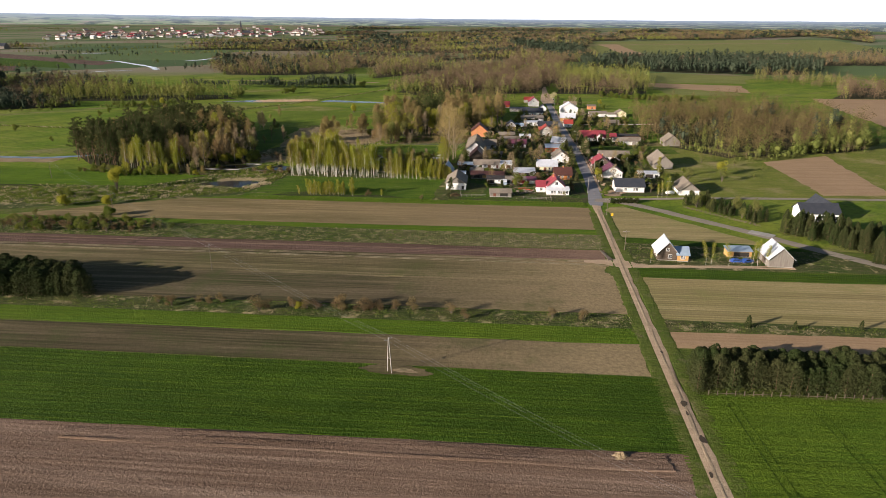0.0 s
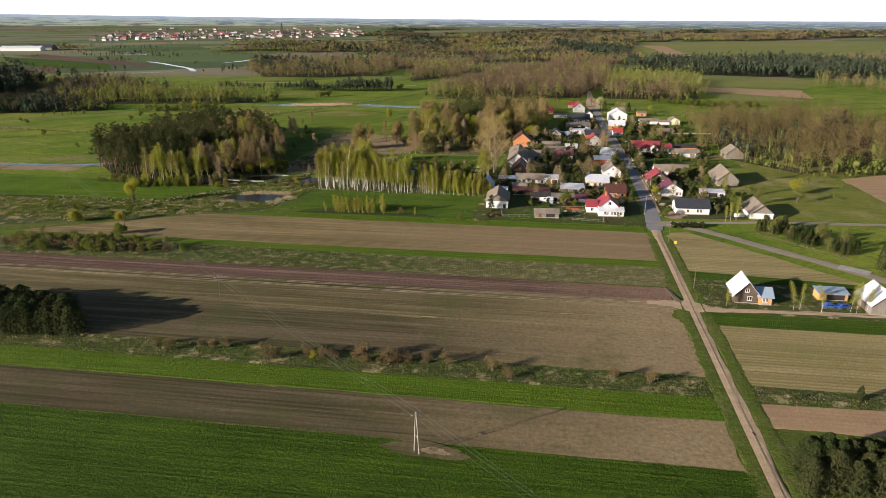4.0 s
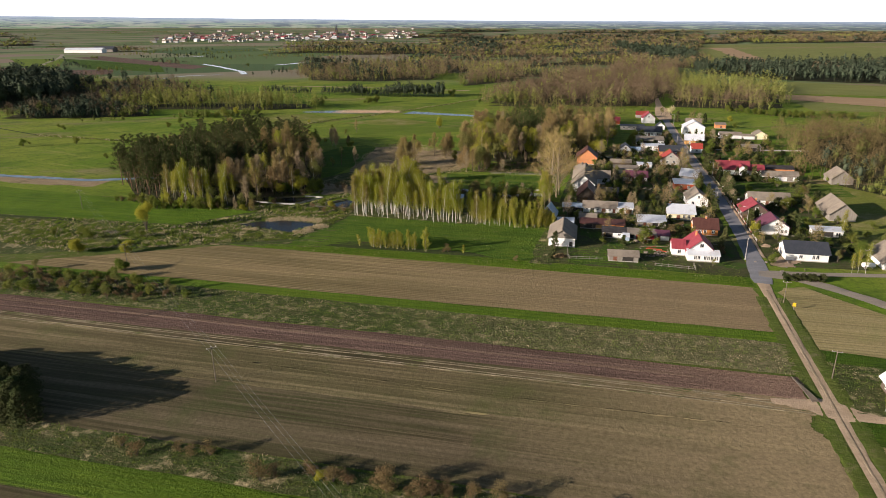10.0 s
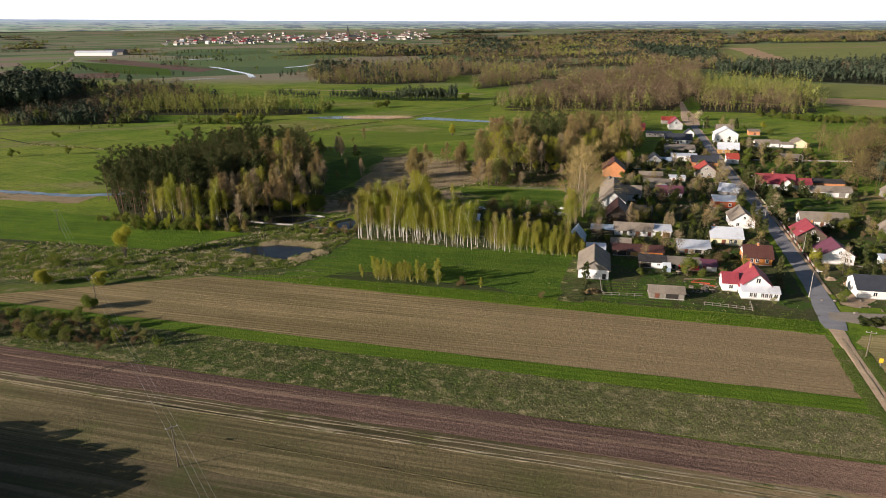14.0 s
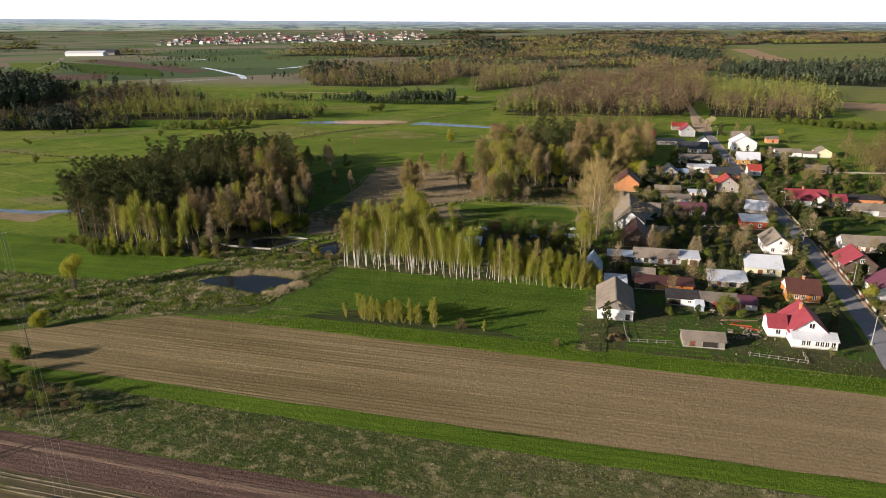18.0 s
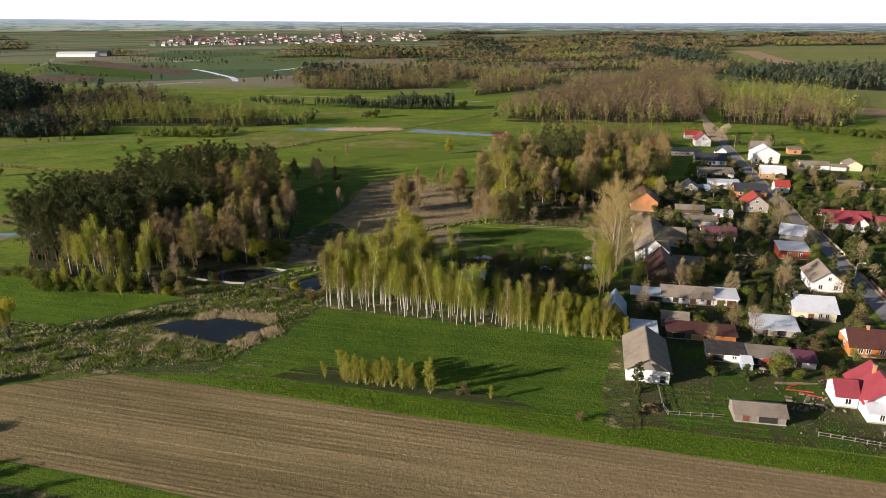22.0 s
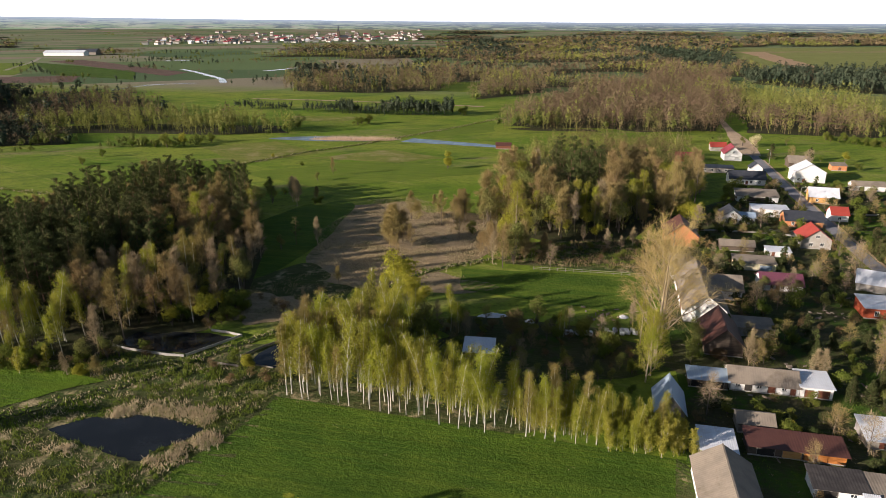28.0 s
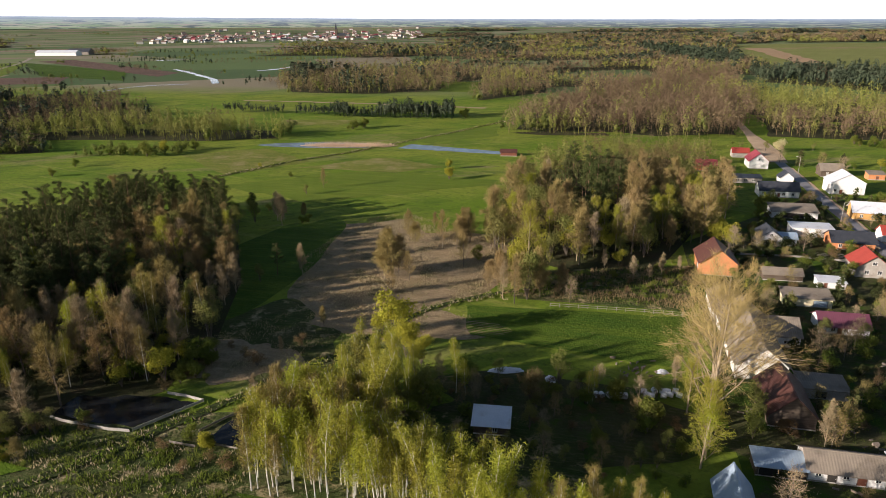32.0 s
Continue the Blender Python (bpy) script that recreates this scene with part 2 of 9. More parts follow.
M_PALEGRASS = land("pale_young_crop", (0.190, 0.215, 0.052), (0.240, 0.250, 0.070), (0.300, 0.285, 0.110), 0.02, 0.8, 2.5, row_mix=0.6, relief=0.2)
M_LUSH = land("lush_bright_meadow", (0.104, 0.192, 0.008), (0.068, 0.136, 0.006), (0.170, 0.242, 0.016), 0.07, 0.9, 2.0, row_mix=0.5, relief=1.1, bands=0.35)
M_MEADOW = land("deep_green_meadow", (0.052, 0.118, 0.010), (0.094, 0.166, 0.013), (0.150, 0.205, 0.022), 0.06, 0.9, 2.0, row_mix=0.6, relief=0.95, bands=0.4)
M_REEDBED = land("dry_sedge", (0.310, 0.232, 0.136), (0.370, 0.282, 0.172), (0.480, 0.380, 0.245), 0.06, 0.9, 2, row_mix=0.45, patch=((0.105, 0.104, 0.040), 0.07, 0.52, 0.66), relief=0.5)
M_DIRT = land("sandy_track", (0.570, 0.425, 0.288), (0.500, 0.365, 0.242), (0.640, 0.495, 0.350), 0.12, 2.2, 1, row_mix=0.4, patch=((0.24, 0.175, 0.115), 0.25, 0.64, 0.76), relief=0.15)
M_CROWN = land("trodden_middle_of_the_track", (0.440, 0.335, 0.225), (0.360, 0.285, 0.180), (0.520, 0.405, 0.280), 0.3, 2.2, 1, row_mix=0.4, relief=0.15)
M_PUDDLE = land("damp_rutted_sand", (0.105, 0.080, 0.056), (0.080, 0.062, 0.044), (0.150, 0.115, 0.080), 0.3, 2.2, 1, row_mix=0.3, rough=0.6, relief=0.1)
M_ASPHALT = land("worn_asphalt", (0.262, 0.262, 0.282), (0.300, 0.296, 0.308), (0.345, 0.335, 0.332), 0.2, 3.0, 1, row_mix=0.4, rough=0.85, relief=0.05)
M_PALEROAD = land("pale_chipped_road", (0.350, 0.300, 0.245), (0.310, 0.265, 0.215), (0.400, 0.345, 0.285), 0.15, 3.0, 1, row_mix=0.3, relief=0.05)
M_YARD = land("trodden_yard", (0.058, 0.074, 0.018), (0.092, 0.086, 0.042), (0.170, 0.140, 0.090), 0.09, 1.4, 1, row_mix=0.45, patch=((0.050, 0.098, 0.012), 0.07, 0.50, 0.58), relief=0.4)
# litter kept extra dark, putting the shade under trees into its colour
M_LITTER = land("shade_toned_leaf_litter", (0.050, 0.058, 0.020), (0.062, 0.050, 0.028), (0.095, 0.080, 0.042), 0.12, 1.2, 1, row_mix=0.3, relief=0.5)
M_DITCH = land("rank_ditch_growth", (0.040, 0.060, 0.016), (0.055, 0.072, 0.020), (0.090, 0.085, 0.040), 0.2, 1.2, 1)
M_PALESOIL = land("dry_pale_soil", (0.440, 0.300, 0.175), (0.390, 0.262, 0.150), (0.500, 0.350, 0.215), 0.05, 1.4, 8, row_mix=0.5, relief=0.15)
M_REEDPINK = land("pinkish_dry_reed", (0.56, 0.42, 0.30), (0.47, 0.35, 0.24), (0.64, 0.50, 0.37), 0.1, 1.2, 2)
M_SAND = land("bare_sand", (0.42, 0.31, 0.21), (0.36, 0.26, 0.17), (0.46, 0.36, 0.26), 0.2, 1.4, 1)


def ground_material():
    """Meadow near the village; farther out a patchwork of strip fields, greens, tans and browns, with haze put into
    their tones.
    """
    m, nt, bs = nodes_of("open_country")
    v = place_vec(nt)
    near = mixcol(nt, ramp(nt, noisy(nt, v, 0.014, 6, 0.65), 0.40, 0.60), (0.130, 0.212, 0.016), (0.225, 0.268, 0.036))
    near = mixcol(nt, ramp(nt, noisy(nt, place_vec(nt, (3, 1, 1), 12), 0.02, 6, 0.7), 0.56, 0.66), near, (0.250, 0.222, 0.095))
    cells = nt.nodes.new("ShaderNodeTexVoronoi")
    cells.inputs["Scale"].default_value = 1.0
    nt.links.new(place_vec(nt, (330, 210, 1), 14), cells.inputs["Vector"])
    sep = nt.nodes.new("ShaderNodeSeparateColor")
    nt.links.new(cells.outputs["Color"], sep.inputs[0])
    cr = nt.nodes.new("ShaderNodeValToRGB")
    cr.color_ramp.interpolation = "CONSTANT"
    # far field tones lifted with added blue, as haze over distance
    stops = ((0.0, (0.120, 0.172, 0.068)), (0.26, (0.185, 0.220, 0.100)), (0.46, (0.085, 0.132, 0.058)), (0.60, (0.265, 0.230, 0.160)), (0.74, (0.205, 0.215, 0.125)), (0.88, (0.270, 0.198, 0.155)))
    while len(cr.color_ramp.elements) < len(stops):
        cr.color_ramp.elements.new(0.5)
    for e, (p, c) in zip(cr.color_ramp.elements, stops):
        e.position, e.color = p, (*c, 1)
    nt.links.new(sep.outputs[0], cr.inputs[0])
    sp = nt.nodes.new("ShaderNodeSeparateXYZ")
    nt.links.new(v, sp.inputs[0])
    near = mixcol(nt, ramp(nt, noisy(nt, place_vec(nt, (2.5, 1, 1), 20), 0.07, 6, 0.7), 0.50, 0.72), near, (0.070, 0.122, 0.016))
    near = mixcol(nt, ramp(nt, noisy(nt, place_vec(nt, (6, 0.8, 1), -30), 0.11, 5, 0.7), 0.56, 0.72), near, (0.285, 0.295, 0.072))
    near = mixcol(nt, ramp(nt, noisy(nt, v, 0.3, 6, 0.75), 0.52, 0.74), near, (0.055, 0.080, 0.018))
    col = mixcol(nt, ramp(nt, sp.outputs[1], 900, 1000), near, cr.outputs[0])
    fine = noisy(nt, v, 0.8, 6, 0.75)
    f = nt.nodes.new("ShaderNodeMath")
    f.operation = "MULTIPLY"
    f.inputs[1].default_value = 0.3
    nt.links.new(ramp(nt, fine, 0.6, 0.35), f.inputs[0])
    col = mixcol(nt, f.outputs[0], col, (0.035, 0.060, 0.012))
    nt.links.new(col, bs.inputs["Base Color"])
    bs.inputs["Roughness"].default_value = 0.95
    bs.inputs["Specular IOR Level"].default_value = 0.1
    bump(nt, bs, fine, 0.8, 0.4)
    return m


M_GROUND = ground_material()
M_HAZE, _nt, _bs = nodes_of("bright_hazy_sky")
_bs.inputs["Base Color"].default_value, _bs.inputs["Roughness"].default_value = (0, 0, 0, 1), 1.0
_bs.inputs["Emission Color"].default_value, _bs.inputs["Emission Strength"].default_value = (0.94, 0.97, 1.0, 1), 0.80
M_WATER = water("dark_pond_water", (0.012, 0.014, 0.016))
# pale blue base colour stands in for bright sky reflected in the water
M_RIVER = water("water_painted_with_sky", (0.17, 0.22, 0.27), 0.04)

M_WHITE = surface("white_plaster", (0.83, 0.82, 0.81), (0.78, 0.765, 0.745), 0.5, 9, 0.9, dirt=(0.66, 0.63, 0.58))
M_CREAM = surface("cream_plaster", (0.78, 0.72, 0.50), (0.72, 0.64, 0.42), 0.5, 9, 0.9)
M_ORANGEP = surface("orange_boarding", (0.52, 0.20, 0.05), (0.45, 0.16, 0.04), 0.8, 8, 0.75, stretch=(1, 1, 0.3))
M_BRICK = surface("orange_hollow_brick", (0.62, 0.27, 0.12), (0.54, 0.21, 0.09), 1.2, 6, 0.9)
M_REDBRICK = surface("red_boarding", (0.42, 0.09, 0.04), (0.36, 0.07, 0.03), 1.2, 6, 0.85)
M_GREYWALL = surface("grey_render", (0.42, 0.39, 0.35), (0.34, 0.31, 0.28), 0.6, 8, 0.9, dirt=(0.25, 0.22, 0.19))
M_WOODDARK = surface("weathered_dark_timber", (0.095, 0.070, 0.052), (0.14, 0.11, 0.085), 0.8, 5, 0.9, stretch=(3, 3, 0.25), strength=0.5)
M_WOODGREY = surface("silvered_boards", (0.26, 0.235, 0.205), (0.20, 0.175, 0.15), 0.8, 6, 0.9, stretch=(0.35, 0.35, 3), strength=0.5)
M_WOODNEW = surface("fresh_pine_boards", (0.62, 0.36, 0.13), (0.55, 0.30, 0.10), 0.9, 6, 0.7, stretch=(1, 1, 0.3))
M_ETERNIT = surface("lichened_fibre_cement", (0.270, 0.228, 0.180), (0.205, 0.172, 0.140), 0.35, 5, 0.95, dirt=(0.14, 0.115, 0.085))
M_ZINC = surface("bright_galvanised_sheet", (0.74, 0.77, 0.82), (0.66, 0.69, 0.74), 0.4, 7, 0.45, 0.12, dirt=(0.50, 0.48, 0.46))
M_BLUEZINC = surface("bluish_roof_sheet", (0.34, 0.44, 0.56), (0.40, 0.50, 0.60), 0.4, 7, 0.5, 0.2)
M_REDTILE = surface("raspberry_sheet_tiles", (0.315, 0.058, 0.074), (0.26, 0.045, 0.058), 0.5, 5, 0.5)
M_REDBRIGHT = surface("bright_red_sheet_tiles", (0.36, 0.062, 0.045), (0.31, 0.05, 0.036), 0.5, 5, 0.5)
M_BROWNROOF = surface("brown_sheet_tiles", (0.105, 0.045, 0.035), (0.085, 0.036, 0.03), 0.5, 5, 0.55)
M_DARKROOF = surface("anthracite_sheet_tiles", (0.045, 0.050, 0.062), (0.06, 0.064, 0.076), 0.5, 5, 0.5)
M_PURPLEROOF = surface("plum_sheet_tiles", (0.16, 0.055, 0.085), (0.13, 0.045, 0.07), 0.5, 5, 0.55)
M_TAR = surface("tar_paper", (0.040, 0.036, 0.036), (0.07, 0.062, 0.060), 0.6, 6, 0.9)
M_CONCRETE = surface("old_concrete", (0.42, 0.40, 0.37), (0.34, 0.32, 0.29), 0.7, 8, 0.9)
M_REDDOOR = surface("red_painted_door", (0.36, 0.03, 0.045), (0.30, 0.025, 0.035), 0.7, 6, 0.6)
M_BROWNDOOR = surface("brown_door", (0.20, 0.075, 0.045), (0.15, 0.055, 0.035), 0.7, 6, 0.6)
M_BLUEPAINT = surface("blue_paint", (0.05, 0.12, 0.42), (0.04, 0.10, 0.34), 0.7, 6, 0.3)
M_YELLOW = surface("yellow_enamel", (0.75, 0.50, 0.03), (0.70, 0.45, 0.03), 0.7, 6, 0.5)
M_FRAME = surface("white_frame", (0.80, 0.79, 0.76), (0.74, 0.73, 0.70), 1, 10, 0.5)
M_GLASS, _nt, _bs = nodes_of("window_glass")
_bs.inputs["Base Color"].default_value, _bs.inputs["Roughness"].default_value = (0.02, 0.024, 0.03, 1), 0.05
# near-black panel colour that paints the unlit inside of open bays
M_DARK = surface("painted_dark_opening", (0.03, 0.027, 0.024), (0.04, 0.035, 0.03), 1, 6, 0.9)
M_RUBBER = surface("black_rubber", (0.02, 0.02, 0.02), (0.03, 0.03, 0.03), 1, 6, 0.8)
M_FILM = surface("white_stretch_film", (0.80, 0.81, 0.84), (0.68, 0.69, 0.73), 1.5, 6, 0.35)
M_WIRE = surface("aluminium_wire", (0.5, 0.5, 0.5), (0.42, 0.42, 0.42), 1, 8, 0.5, 0.6)

M_BARK = surface("grey_brown_bark", (0.16, 0.13, 0.10), (0.11, 0.09, 0.07), 2, 9, 0.95, stretch=(1, 1, 3))
M_BIRCHBARK = surface("white_birch_bark", (0.64, 0.62, 0.57), (0.50, 0.47, 0.42), 1.6, 4, 0.85, stretch=(1, 1, 0.4), dirt=(0.09, 0.08, 0.07))
M_PINEBARK = surface("rusty_pine_bark", (0.20, 0.12, 0.075), (0.14, 0.085, 0.06), 2, 9, 0.95, stretch=(1, 1, 3))
M_PALEBARK = surface("pale_poplar_bark", (0.36, 0.29, 0.20), (0.28, 0.22, 0.15), 2, 9, 0.95, stretch=(1, 1, 3))
M_BIRCHLEAF = foliage("young_birch_leaves", (0.350, 0.370, 0.045), (0.255, 0.298, 0.035), (0.330, 0.295, 0.058), 0.45)
M_TWIG = foliage("bare_brown_twigs", (0.300, 0.215, 0.100), (0.230, 0.165, 0.080), (0.275, 0.230, 0.080), 0.0)
M_BIRCHTWIG = foliage("budding_birch_twigs", (0.270, 0.215, 0.075), (0.210, 0.160, 0.070), (0.260, 0.225, 0.060), 0.1)
M_PALETWIG = foliage("pale_bare_twigs", (0.400, 0.295, 0.135), (0.320, 0.235, 0.105), (0.350, 0.275, 0.105), 0.0)
M_GREYTWIG = foliage("greyish_bare_twigs", (0.345, 0.270, 0.175), (0.275, 0.212, 0.135), (0.280, 0.225, 0.125), 0.0)
M_PINELEAF = foliage("pine_needles", (0.056, 0.076, 0.024), (0.078, 0.098, 0.031), (0.098, 0.098, 0.038), 0.1)
M_YOUNGPINE = foliage("young_pine_needles", (0.030, 0.045, 0.014), (0.044, 0.060, 0.019), (0.058, 0.060, 0.024), 0.1)
M_BUSHLEAF = foliage("fresh_green_leaves", (0.100, 0.150, 0.024), (0.150, 0.195, 0.034), (0.185, 0.190, 0.042), 0.4)
M_WILLOWLEAF = foliage("yellowish_willow_leaves", (0.384, 0.354, 0.046), (0.300, 0.311, 0.040), (0.336, 0.323, 0.046), 0.4)
M_OLIVELEAF = foliage("sparse_olive_leaves", (0.178, 0.179, 0.055), (0.209, 0.190, 0.071), (0.163, 0.190, 0.046), 0.3)
M_RUSTLEAF = foliage("rusty_buds", (0.215, 0.142, 0.075), (0.160, 0.108, 0.060), (0.185, 0.150, 0.062), 0.3)
M_BLOSSOM = foliage("cream_blossom", (0.62, 0.55, 0.34), (0.48, 0.44, 0.22), (0.50, 0.46, 0.26), 0.3)
M_TUFT = foliage("grass_tufts", (0.115, 0.190, 0.020), (0.150, 0.205, 0.030), (0.160, 0.185, 0.040), 0.45)
M_PINKREED = foliage("pinkish_reed_stalks", (0.68, 0.51, 0.37), (0.58, 0.43, 0.30), (0.63, 0.48, 0.33), 0.3)
M_DRYREED = foliage("brown_reed_stalks", (0.270, 0.200, 0.110), (0.200, 0.150, 0.085), (0.225, 0.180, 0.085), 0.2)
M_PALEREED = foliage("bleached_reed_stalks", (0.640, 0.540, 0.370), (0.470, 0.385, 0.250), (0.540, 0.450, 0.290), 0.4)
M_DRYTUFT = foliage("dry_straw_tufts", (0.480, 0.400, 0.250), (0.340, 0.275, 0.160), (0.390, 0.325, 0.185), 0.4)


# ---- mesh helpers ----
def mesh_from(name, verts, faces, mat, smooth=False):
    me = bpy.data.meshes.new(name)
    if isinstance(faces, np.ndarray):
        n, k = faces.shape
        me.vertices.add(len(verts))
        me.vertices.foreach_set("co", np.asarray(verts, np.float32).ravel())
        me.loops.add(n * k)
        me.loops.foreach_set("vertex_index", faces.astype(np.int32).ravel())
        me.polygons.add(n)
        me.polygons.foreach_set("loop_start", np.arange(0, n * k, k, dtype=np.int32))
        me.update(calc_edges=True)
        me.validate()
    else:
        me.from_pydata([tuple(v) for v in verts], [], faces)
        me.update()
    if smooth:
        me.polygons.foreach_set("use_smooth", [True] * len(me.polygons))
    me.materials.append(mat)
    return me


def part(name, data, material=None, parent=None, label=""):
    """Links a bmesh or a mesh as one object under a thing or a part."""
    if isinstance(data, bmesh.types.BMesh):
        me = bpy.data.meshes.new(name)
        data.to_mesh(me)
        data.free()
        me.materials.append(material)
        data = me
    ob = new(name, data)
    ob.parent = parent
    return tagged(ob, label)


def box_geo(x0, y0, z0, x1, y1, z1):
    v = [(x0, y0, z0), (x1, y0, z0), (x1, y1, z0), (x0, y1, z0), (x0, y0, z1), (x1, y0, z1), (x1, y1, z1), (x0, y1, z1)]
    f = [(3, 2, 1, 0), (4, 5, 6, 7), (0, 1, 5, 4), (1, 2, 6, 5), (2, 3, 7, 6), (3, 0, 4, 7)]
    return v, f


def joined(pieces):
    V, F = [], []
    for v, f in pieces:
        o = len(V)
        V += [tuple(p) for p in v]
        F += [tuple(i + o for i in q) for q in f]
    return V, F


def box_part(name, b, mat, parent, label=""):
    v, f = box_geo(*b)
    return part(name, mesh_from(name, v, f, mat), None, parent, label)


def prism_geo(poly, y0, y1):
    """A prism over an outline in the xz plane, from y0 to y1."""
    n = len(poly)
    v = [(x, y0, z) for x, z in poly] + [(x, y1, z) for x, z in poly]
    f = [tuple(range(n)), tuple(range(2 * n - 1, n - 1, -1))]
    f += [(i, i + n, (i + 1) % n + n, (i + 1) % n) for i in range(n)]
    return v, f


def tube_geo(points, radii, sides=6, caps=True):
    V, F = [], []
    for i, (p, r) in enumerate(zip(points, radii)):
        d = (Vector(points[min(i + 1, len(points) - 1)]) - Vector(points[max(i - 1, 0)])).normalized()
        s = d.orthogonal().normalized()
        t = d.cross(s)
        for k in range(sides):
            a = 2 * math.pi * k / sides
            V.append(Vector(p) + (s * math.cos(a) + t * math.sin(a)) * r)
    for i in range(len(points) - 1):
        for k in range(sides):
            a, b = i * sides + k, i * sides + (k + 1) % sides
            F.append((a, b, b + sides, a + sides))
    if caps:
        F.append(tuple(range(sides - 1, -1, -1)))
        F.append(tuple(range(len(V) - sides, len(V))))
    return V, F


def diamonds(centres, size, squash=1.0, lean=None, aspect=0.7, gen=rng):
    """Leaf-like slivers at the centres, turned at random. Returns vertices and triangles."""
    n = len(centres)
    a = gen.normal(size=(n, 3))
    if lean is not None:
        a = a * 0.5 + lean
    a /= np.linalg.norm(a, axis=1, keepdims=True)
    b = np.cross(a, gen.normal(size=(n, 3)))
    b /= np.linalg.norm(b, axis=1, keepdims=True) + 1e-9
    s = (size * gen.uniform(0.6, 1.4, n))[:, None]
    a, b = a * s, b * s * aspect
    a[:, 2] *= squash
    b[:, 2] *= squash
    v = np.stack([centres - a * 0.8 - b, centres - a * 0.8 + b, centres + a * 1.2], 1).reshape(-1, 3)
    return v, np.arange(3 * n).reshape(n, 3)


def shell(centres, outs, size, aspect=0.6, loose=0.55, gen=rng):
    """Leaf sprays that face outwards from the crown, each turned a little at random."""
    n = len(centres)
    k = outs / (np.linalg.norm(outs, axis=1, keepdims=True) + 1e-9) + gen.normal(0, loose, (n, 3))
    a = np.cross(k, gen.normal(size=(n, 3)))
    a /= np.linalg.norm(a, axis=1, keepdims=True) + 1e-9
    b = np.cross(k, a)
    b /= np.linalg.norm(b, axis=1, keepdims=True) + 1e-9
    s = (size * gen.uniform(0.6, 1.4, n))[:, None]
    a, b = a * s, b * s * aspect
    v = np.stack([centres - a * 0.8 - b, centres - a * 0.8 + b, centres + a * 1.2], 1).reshape(-1, 3)
    return v, np.arange(3 * n).reshape(n, 3)


def spikes(starts, ways, width, gen=rng):
    """Thin triangles from the starts along the ways."""
    n = len(starts)
    s = np.cross(ways, gen.normal(size=(n, 3)))
    s *= (width / (np.linalg.norm(s, axis=1) + 1e-9))[:, None] if np.ndim(width) else width / (np.linalg.norm(s, axis=1, keepdims=True) + 1e-9)
    v = np.stack([starts - s, starts + s, starts + ways], 1).reshape(-1, 3)
    return v, np.arange(3 * n).reshape(n, 3)


# ---- ground, fields, roads, water ----
def far_rise(x, y):
    r = np.hypot(x, y)
    t = np.clip((r - 2400) / 2500, 0, 1.6)
    return (65 - 78 * x / np.maximum(r, 1.0)) * t * t * (3 - 2 * np.clip(t, 0, 1))


def axis_steps(far):
    near = np.arange(-400, 1001, 25.0)
    out = 1000 + np.cumsum(np.full(40, 50.0) * 1.035 ** np.arange(40))
    back = -400 - np.cumsum(np.full(30, 50.0) * 1.06 ** np.arange(30))
    return np.concatenate([back[::-1], near, out[out < far]])


def make_ground():
    xs = axis_steps(7500.0)
    xs = np.unique(np.concatenate([-xs, xs]))
    ys = axis_steps(7500.0)
    X, Y = np.meshgrid(xs, ys)
    Z = far_rise(X, Y)
    nx, ny = len(xs), len(ys)
    idx = np.arange(nx * ny).reshape(ny, nx)
    F = np.stack([idx[:-1, :-1], idx[:-1, 1:], idx[1:, 1:], idx[1:, :-1]], -1).reshape(-1, 4)
    V = np.stack([X.ravel(), Y.ravel(), Z.ravel()], 1)
    return tagged(new("ground", mesh_from("ground", V, F, M_GROUND, True)), "flat green river-valley farmland reaching the horizon", "ground", kind="structure")


make_ground()


def make_backdrop():
    """The bright hazy sky low all round the horizon."""
    n, V, F = 96, [], []
    for i in range(n):
        a = 2 * math.pi * i / n
        for z in (-20, 300):
            V.append((4850 * math.cos(a), 120 + 4850 * math.sin(a), z))
    F = [(2 * i, 2 * i + 1, (2 * i + 3) % (2 * n), (2 * i + 2) % (2 * n)) for i in range(n)]
    return tagged(new("backdrop", mesh_from("backdrop", V, F, M_HAZE)), "bright hazy white sky low over the horizon", "sky", kind="structure")


make_backdrop()


